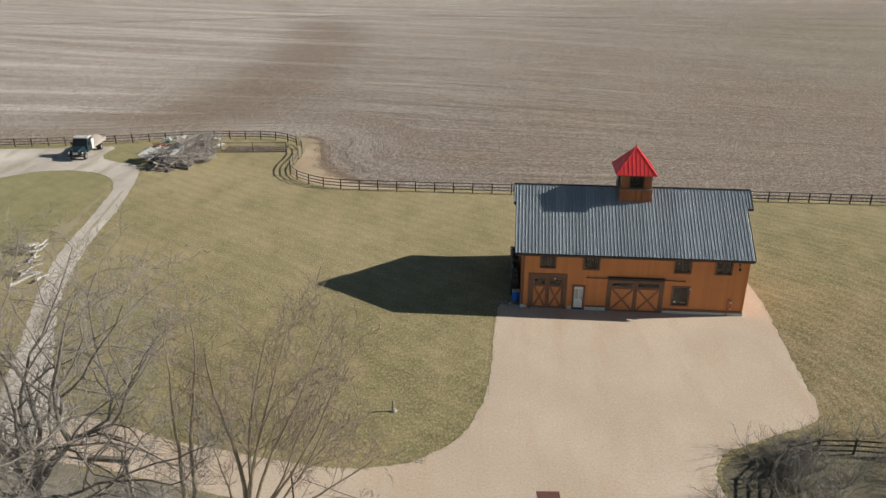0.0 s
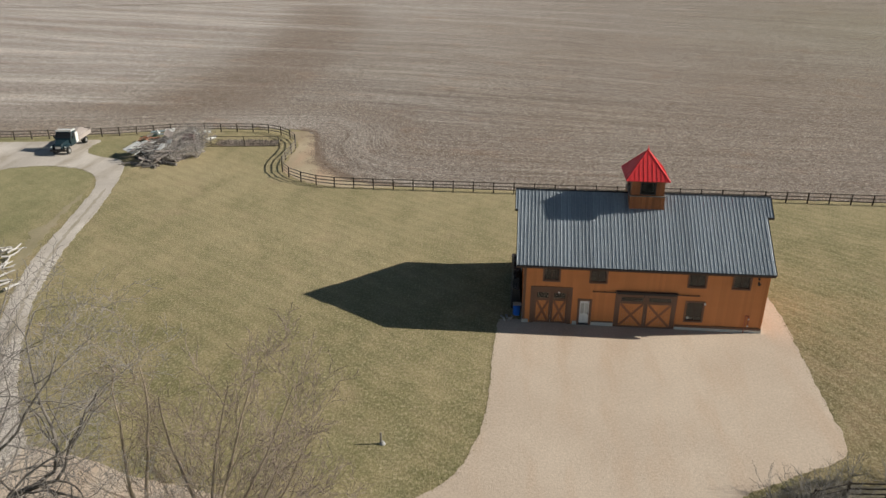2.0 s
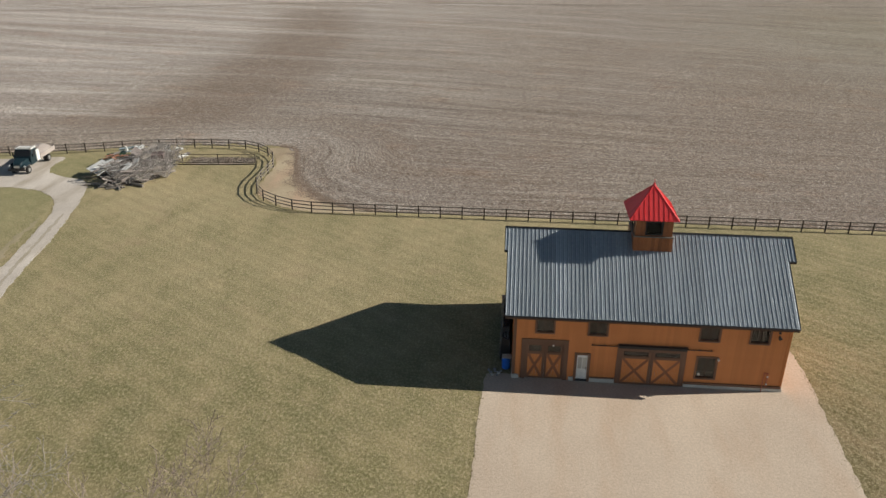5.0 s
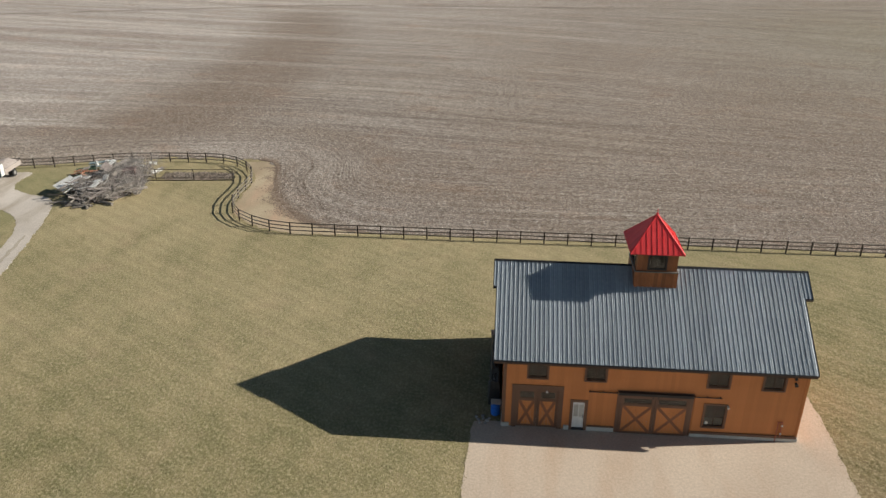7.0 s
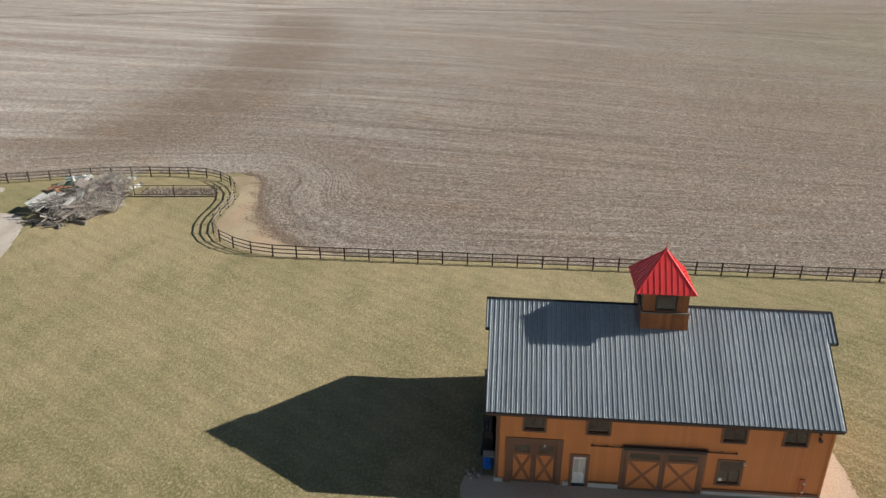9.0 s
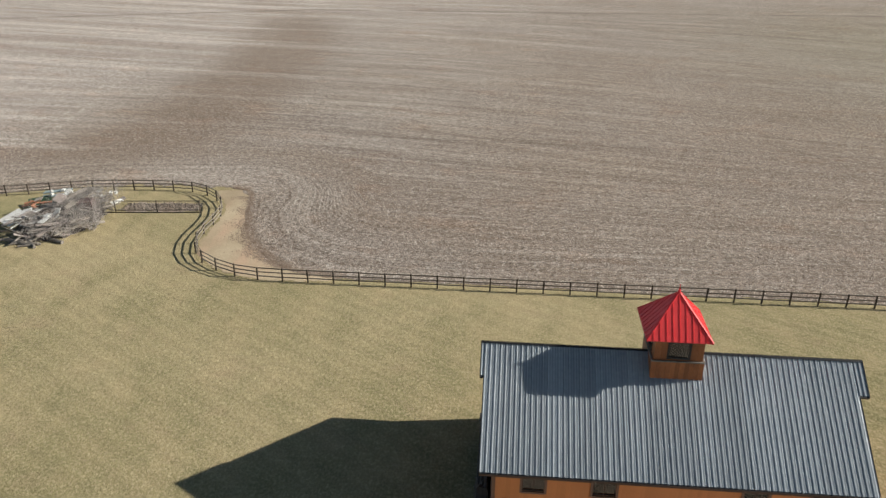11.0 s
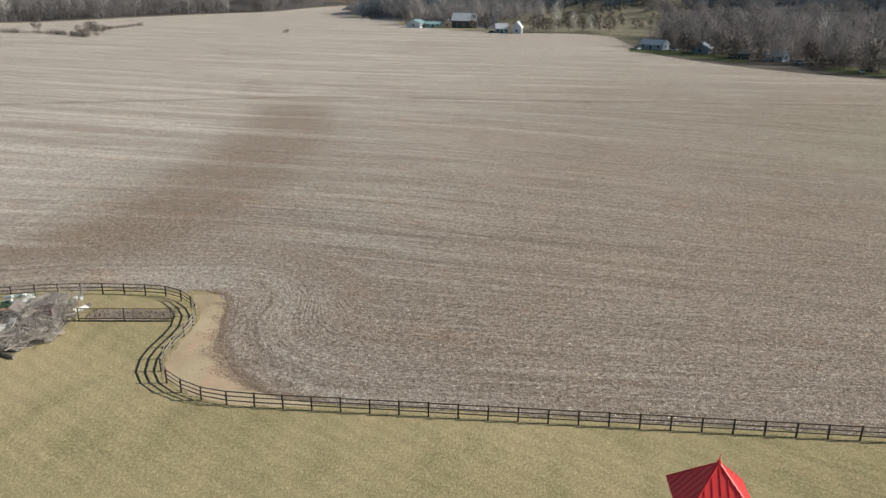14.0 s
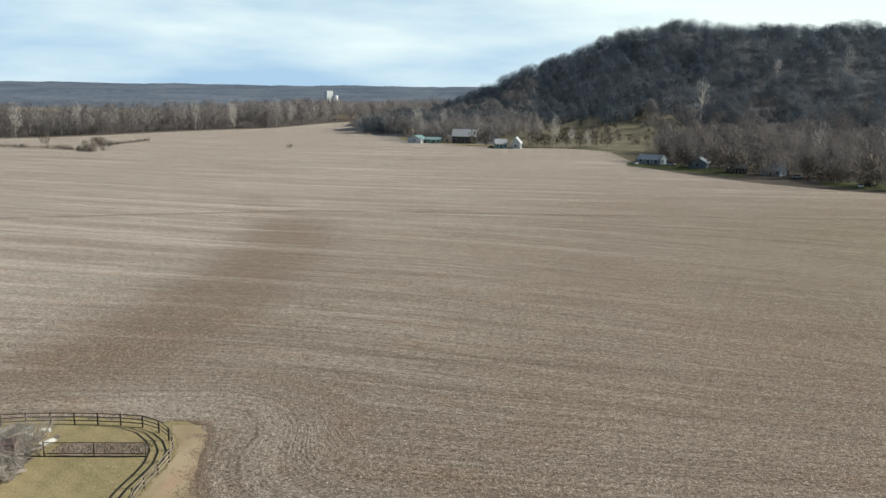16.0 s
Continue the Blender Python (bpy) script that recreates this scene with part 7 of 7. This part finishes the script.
woods("bushes", [(-217, 369, 0), (-222, 372, 0), (-213, 371, 0), (-262, 398, 0), (-226, 392, 0), (-231, 396, 0), (-222, 394, 0), (-236, 394, 0), (-126.5, 418, 0), (-128, 417, 0), (-229, 456, 0), (-232, 457, 0)], [5.5, 4, 3.5, 8.5, 7, 6.5, 5, 4.5, 2.6, 2.0, 2.6, 2.4], YARD, YARD_TWIGS, "single leafless bushes in the open field", 10)


# low woods between the houses and the hill
rng = np.random.RandomState(52)
pts = [(rng.uniform(100, 420), rng.uniform(440, 625)) for _ in range(420)]
woods("woods", [(x, y, float(hill_height(x, y)) - 0.3) for x, y in pts], rng.uniform(8, 15, len(pts)), DISTANT, HOUSE_WOODS, "leafless woods at the foot of the hill", 14)
# yard trees round the farmstead
rng = np.random.RandomState(51)
pts = [(-22, 470), (-16, 466), (12, 462), (16, 470), (20, 458), (34, 466), (42, 460), (52, 470), (58, 462), (-68, 500), (74, 366), (79, 352), (90, 330), (98, 326), (116, 296), (121, 290), (78, 338), (91, 312), (100, 304), (122, 282), (130, 278), (128, 268), (140, 262), (150, 258)]
woods("woods", [(x, y, float(hill_height(x, y)) - 0.2) for x, y in pts], rng.uniform(8, 13, len(pts)), YARD, YARD_TWIGS, "single leafless yard trees beside the farmsteads", 13)


# pale sycamores that stand out from the woods
syc_v, syc_f, syc_n = tree_template(21, 260, 14, 0.0038, (0.24, 0.44))
syc = None
syc_rng = random.Random(14)
for x, y, h in ((-400, 480, 24), (-372, 470, 22), (-330, 475, 25), (-312, 520, 24), (-262, 610, 26), (-246, 650, 26), (-240, 640, 22), (-220, 700, 28), (-214, 720, 25), (-192, 830, 27), (-70, 560, 26), (-52, 575, 22), (26, 462, 22), (145, 600, 34), (291, 700, 28), (228, 690, 24), (158, 322, 27), (138, 345, 22), (36, 458, 15), (46, 456, 14), (172, 300, 22)):
    if syc is None:
        syc = triangles("sycamore", syc_v, syc_f, PALE_TRUNK)
        tagged(syc, "tall leafless sycamore with pale bark", "tree", "pale sycamores")
        syc.matrix_world = pose(x, y, float(hill_height(x, y)) - 0.2) @ Matrix.Diagonal((h * 0.75, h * 0.75, h, 1))
    else:
        twin = syc.copy()
        scene.collection.objects.link(twin)
        twin.matrix_world = pose(x, y, float(hill_height(x, y)) - 0.2, 0, 0, syc_rng.uniform(0, 360)) @ Matrix.Diagonal((h * 0.75, h * 0.75, h, 1))


# ---- farmsteads ----
HOUSE_TEAL = surface("faded_teal_siding", (0.19, 0.32, 0.34), (0.28, 0.43, 0.45), rough=0.7)
HOUSE_WHITE = surface("white_siding", (0.52, 0.55, 0.58), (0.66, 0.69, 0.72), rough=0.7)
HOUSE_BLUE = surface("blue_grey_siding", (0.17, 0.215, 0.27), (0.25, 0.30, 0.36), rough=0.7)
HOUSE_DARK = surface("dark_siding", (0.05, 0.055, 0.06), (0.09, 0.095, 0.10), rough=0.7)
TIN = surface("pale_tin_roof", (0.46, 0.49, 0.53), (0.60, 0.63, 0.67), rough=0.5, metal=0.2)
HOUSE_PALE = surface("weathered_pale_siding", (0.38, 0.43, 0.46), (0.50, 0.55, 0.58), rough=0.7)
COTTAGE_ROOF = surface("pale_blue_roof", (0.24, 0.30, 0.37), (0.36, 0.43, 0.50), rough=0.7)
SHINGLE = surface("grey_shingle", (0.13, 0.14, 0.16), (0.22, 0.23, 0.25), rough=0.9)


def house(name, label, at, turn, w, d, eave, peak, wall_mat, roof_mat, gable_front=False, openings=3):
    """A small building: walls with gables, overhanging roof slabs, windows and a door."""
    ob = thing(name, label, "house", (at[0], at[1], float(hill_height(at[0], at[1]))), turn + (90 if gable_front else 0))
    if gable_front:
        w, d = d, w
    bm = bmesh.new()
    prof = [(-d / 2, -0.5), (d / 2, -0.5), (d / 2, eave), (0, peak - 0.1), (-d / 2, eave)]
    a = [bm.verts.new((-w / 2, y, z)) for y, z in prof]
    b = [bm.verts.new((w / 2, y, z)) for y, z in prof]
    bm.faces.new(a), bm.faces.new(b[::-1])
    for i in range(5):
        j = (i + 1) % 5
        bm.faces.new((a[i], a[j], b[j], b[i]))
    part("wall", bm, wall_mat, ob)
    slope = math.degrees(math.atan2(peak - eave, d / 2))
    run = math.hypot(peak - eave, d / 2) + 0.5
    for t in (0, 180):
        bm = bmesh.new()
        m = pose(0, 0, 0, 0, 0, t) @ pose(0, 0, peak, slope, 0, 0)
        box(bm, -w / 2 - 0.4, w / 2 + 0.4, -run, -0.01, 0.0, 0.18, m)
        part("roof_slab", bm, roof_mat, ob)
    for t in (0, 180):
        for k in range(openings):
            x = -w / 2 + w * (k + 0.5) / openings
            m = pose(0, 0, 0, 0, 0, t)
            bm = bmesh.new()
            is_door = k == openings // 2
            z0, z1, hw = (0.0, 2.1, 0.55) if is_door else (1.0, 2.2, 0.6)
            box(bm, x - hw - 0.1, x + hw + 0.1, -d / 2 - 0.08, -d / 2 - 0.01, z0, z1 + 0.1, m)
            wdw = part("door" if is_door else "window", bm, HOUSE_WHITE, ob)
            bm = bmesh.new()
            box(bm, x - hw, x + hw, -d / 2 - 0.10, -d / 2 - 0.082, z0 + 0.05, z1, m)
            part("pane", bm, ROOF_TRIM, wdw)
    for x in (-w / 2 - 0.06, w / 2 + 0.02):
        bm = bmesh.new()
        box(bm, x, x + 0.04, -0.6, 0.6, 1.0, 2.2)
        part("window", bm, ROOF_TRIM, ob)
    return ob


house("farm_shed", "low faded teal shed with a white gable roof", (-61.5, 489), -30, 11.0, 7, 2.8, 4.8, HOUSE_WHITE, HOUSE_TEAL, True)
house("farm_shed", "long low dark teal lean-to shed", (-50.5, 488), -4, 9.5, 5, 2.4, 3.6, HOUSE_TEAL, HOUSE_TEAL)
house("farm_barn", "dark teal barn with a pale tin roof", (-30.5, 492), -6, 15.5, 10, 4.4, 8.6, HOUSE_DARK, TIN)
house("farm_shed", "tan plank shed beside the barn", (-41.5, 489), -6, 6.0, 5, 3.2, 5.2, TAN, SHINGLE, True)
house("farmhouse", "white gabled farmhouse with pale siding", (3.0, 450), -8, 5.4, 8, 3.4, 6.6, HOUSE_PALE, TIN, True)
house("farmhouse", "small dark teal wing of a farmhouse", (-6.5, 450), 8, 7, 6, 2.8, 5.4, HOUSE_TEAL, TIN)
house("cottage", "low blue-grey cottage with pale roof", (66.5, 357), -36, 11.5, 7, 2.4, 4.3, HOUSE_BLUE, COTTAGE_ROOF)
house("cottage", "grey-blue cottage among bare trees", (84.5, 340), -25, 8, 7, 2.6, 4.9, HOUSE_BLUE, COTTAGE_ROOF, True)
house("cottage", "pale blue cottage beside a dark garage", (108, 311), -40, 8, 7, 2.6, 4.4, HOUSE_BLUE, COTTAGE_ROOF)
house("garage", "dark wooden garage under trees", (95, 318), -15, 8, 6, 2.3, 3.7, HOUSE_DARK, HOUSE_DARK)
for k, (x, y, mat) in enumerate(((58, 352, HOUSE_WHITE), (74, 349, HOUSE_WHITE), (113.5, 300, HOUSE_WHITE), (-12, 447, TEAL), (126, 272, HOUSE_WHITE), (131, 276, HOUSE_DARK), (138, 270, HOUSE_WHITE))):
    car = thing("parked_car", "parked car beside the houses", "car", (x, y, 0.0), 20 + 35 * k)
    bm = bmesh.new()
    box(bm, -0.85, 0.85, -2.1, 2.1, 0.35, 0.95)
    part("body", bevelled(bm, 0.12), mat, car)
    bm = bmesh.new()
    box(bm, -0.72, 0.72, -1.0, 1.3, 0.952, 1.45)
    part("cabin", bevelled(bm, 0.15), ROOF_TRIM, car)
    for wx in (-0.8, 0.8):
        for wy in (-1.3, 1.3):
            bm = bmesh.new()
            tube(bm, (wx - 0.1, wy, 0.33), (wx + 0.1, wy, 0.33), 0.33, 0.33, 12)
            part("wheel", bm, TYRE, car)
ragged_patch("house_lawn", [(52, 345), (58, 336), (72, 322), (86, 302), (96, 298), (96, 330), (84, 350), (70, 366), (58, 366)], HOUSE_LAWN, 0.09, "green lawn by the cottages", 31, 0.5)
ragged_patch("meadow", [(-40, 474), (-2, 445), (32, 453), (56, 432), (60, 338), (100, 330), (110, 460), (60, 482), (0, 482)], PASTURE, 0.05, "dull tan meadow between field and pasture", 33, 0.5)
ragged_patch("house_lawn", [(112, 276), (126, 262), (150, 250), (160, 270), (140, 286), (120, 292)], HOUSE_LAWN, 0.09, "green lawn by the cottages", 32, 0.5)

silo = thing("grain_elevator", "tall white concrete grain elevator far beyond the woods", "silo", (-340, 1420, 0), -52)
bm = bmesh.new()
box(bm, -6, 6, -6, 6, 0, 35)
part("tower", bm, HOUSE_WHITE, silo)
bm = bmesh.new()
tube(bm, (5.0, 11.0, 0), (5.0, 11.0, 27), 5, 5, 20)
part("bin", bm, HOUSE_WHITE, silo)


# ---- grass blades on the near lawn ----
def blade_material():
    m, nt, b = shell("grass_blades")
    geo = nt.nodes.new("ShaderNodeNewGeometry")
    ramp = nt.nodes.new("ShaderNodeValToRGB")
    ramp.color_ramp.elements[0].color = (0.245, 0.218, 0.112, 1)
    ramp.color_ramp.elements[1].color = (0.43, 0.36, 0.215, 1)
    mid_stop = ramp.color_ramp.elements.new(0.55)
    mid_stop.color = (0.325, 0.275, 0.145, 1)
    nt.links.new(geo.outputs["Random Per Island"], ramp.inputs["Fac"])
    nt.links.new(ramp.outputs["Color"], b.inputs["Base Color"])
    b.inputs["Roughness"].default_value = 0.9
    b.inputs["Specular IOR Level"].default_value = 0.1
    return m


def inside(px, py, outline):
    """Which points lie within a closed outline."""
    res = np.zeros(len(px), bool)
    for (x0, y0), (x1, y1) in zip(outline, outline[1:] + outline[:1]):
        cross = ((y0 > py) != (y1 > py)) & (px < (x1 - x0) * (py - y0) / (y1 - y0 + 1e-9) + x0)
        res ^= cross
    return res


def lawn_blades(count):
    rng = np.random.RandomState(12)
    x, y = rng.uniform(-58, 44, count), rng.uniform(-27, 48, count)
    keep = ~inside(x, y, GRAVEL_LINE) & ~inside(x, y, DRIVE_LINE) & ~((x > -0.1) & (x < 18.4) & (y > -0.1) & (y < 10.8))
    keep &= y < np.interp(x, [p[0] for p in NEAR_EDGE], [p[1] for p in NEAR_EDGE]) - 0.3
    x, y = x[keep], y[keep]
    n = len(x)
    ang, h, w = rng.uniform(0, math.tau, n), rng.uniform(0.008, 0.022, n), rng.uniform(0.02, 0.05, n)
    dx, dy = np.cos(ang) * w, np.sin(ang) * w
    lx, ly = rng.normal(0, 0.06, n), rng.normal(0, 0.06, n)
    v = np.stack([np.column_stack([x - dx, y - dy, np.zeros(n)]), np.column_stack([x + dx, y + dy, np.zeros(n)]), np.column_stack([x + lx, y + ly, h])], 1).reshape(-1, 3)
    ob = triangles("grass", v, np.arange(3 * n).reshape(-1, 3), blade_material())
    tagged(ob, "short dry tan and olive lawn grass", "grass", "", "stuff")


lawn_blades(190000)


def field_clods():
    """Loose brown clods and pale stubble bits strewn along the worked edge of the field."""
    rng = np.random.RandomState(27)
    xs = np.concatenate([rng.uniform(-31, -14, 5200), rng.uniform(-60, 60, 5200)])
    base = np.interp(xs, [p[0] for p in NEAR_EDGE], [p[1] for p in NEAR_EDGE])
    spread = np.where(np.arange(len(xs)) < 5200, np.abs(rng.normal(0.2, 0.8, len(xs))), np.abs(rng.normal(0, 2.5, len(xs))))
    ys = base + spread
    n = len(xs)
    r = rng.uniform(0.025, 0.075, n)
    corner = np.array([(1, 0, 0), (0, 1, 0), (-1, 0, 0), (0, -1, 0), (0, 0, 1.0)])
    v = np.stack([xs, ys, np.full(n, 0.03)], 1)[:, None, :] + corner[None] * r[:, None, None] * rng.uniform(0.6, 1.4, (n, 5, 3))
    face = np.array([(0, 1, 4), (1, 2, 4), (2, 3, 4), (3, 0, 4)])
    f = (np.arange(n) * 5)[:, None, None] + face[None]
    ob = triangles("soil_clods", v.reshape(-1, 3), f.reshape(-1, 3), SOIL)
    tagged(ob, "loose brown soil clods along the field edge", "soil", "", "stuff")


def verge_clods():
    """Soil and dead weeds straggling over the tan verge next to the field."""
    rng = np.random.RandomState(33)
    n = 6500
    k = rng.uniform(0, 1, n)
    ys = 30.5 + 17 * k
    edge = np.interp(ys, [29.2, 30, 31.6, 33.7, 36, 38.3, 42, 46.8, 50], [-15.7, -18.6, -20.9, -22.8, -24.4, -25.3, -26, -27.4, -30])
    xs = edge - np.abs(rng.normal(0, 0.95, n)) * (0.5 + 0.6 * np.abs(np.sin(ys * 0.9)) ** 2)
    r = 0.018 + 0.075 * rng.uniform(0, 1, n) ** 2
    corner = np.array([(1, 0, 0), (0, 1, 0), (-1, 0, 0), (0, -1, 0), (0, 0, 0.7)])
    v = np.stack([xs, ys, np.full(n, 0.015)], 1)[:, None, :] + corner[None] * r[:, None, None] * rng.uniform(0.6, 1.4, (n, 5, 3))
    face = np.array([(0, 1, 4), (1, 2, 4), (2, 3, 4), (3, 0, 4)])
    f = (np.arange(n) * 5)[:, None, None] + face[None]
    ob = triangles("soil_clods", v.reshape(-1, 3), f.reshape(-1, 3), SOIL)
    tagged(ob, "brown soil clods strewn over the tan verge", "soil", "", "stuff")


SOIL = surface("brown_soil_clod", (0.17, 0.12, 0.088), (0.36, 0.29, 0.23), rough=0.95, coarse=1.5, fine=6, vary=0, bump=0, spec=0.1)
field_clods()
verge_clods()


def edge_tufts():
    """Longer grass along the rims of gravel, drive and fence."""
    rng = np.random.RandomState(19)
    pts = []
    for line in (GRAVEL_LINE, DRIVE_LINE, TONGUE_LINE):
        ring = smooth_line(line, 2, True)
        for p in along(ring + [ring[0]], 0.05):
            pts.append((p.x + rng.normal(0, 0.14), p.y + rng.normal(0, 0.14)))
    for p in along(smooth_line(FENCE_LINE, 1), 0.04):
        pts.append((p.x + rng.normal(0, 0.10), p.y + rng.normal(0, 0.10)))
    pts = np.array([p for p in pts if not (-0.3 < p[0] < 18.6 and -1.0 < p[1] < 11.0)])
    n = len(pts)
    ang, h, w = rng.uniform(0, math.tau, n), rng.uniform(0.02, 0.07, n), rng.uniform(0.02, 0.05, n)
    dx, dy = np.cos(ang) * w, np.sin(ang) * w
    x, y = pts[:, 0], pts[:, 1]
    v = np.stack([np.column_stack([x - dx, y - dy, np.zeros(n)]), np.column_stack([x + dx, y + dy, np.zeros(n)]), np.column_stack([x + rng.normal(0, 0.08, n), y + rng.normal(0, 0.08, n), h])], 1).reshape(-1, 3)
    ob = triangles("grass", v, np.arange(3 * n).reshape(-1, 3), bpy.data.materials["grass_blades"])
    tagged(ob, "longer dry grass tufts along gravel and fence", "grass", "", "stuff")


edge_tufts()
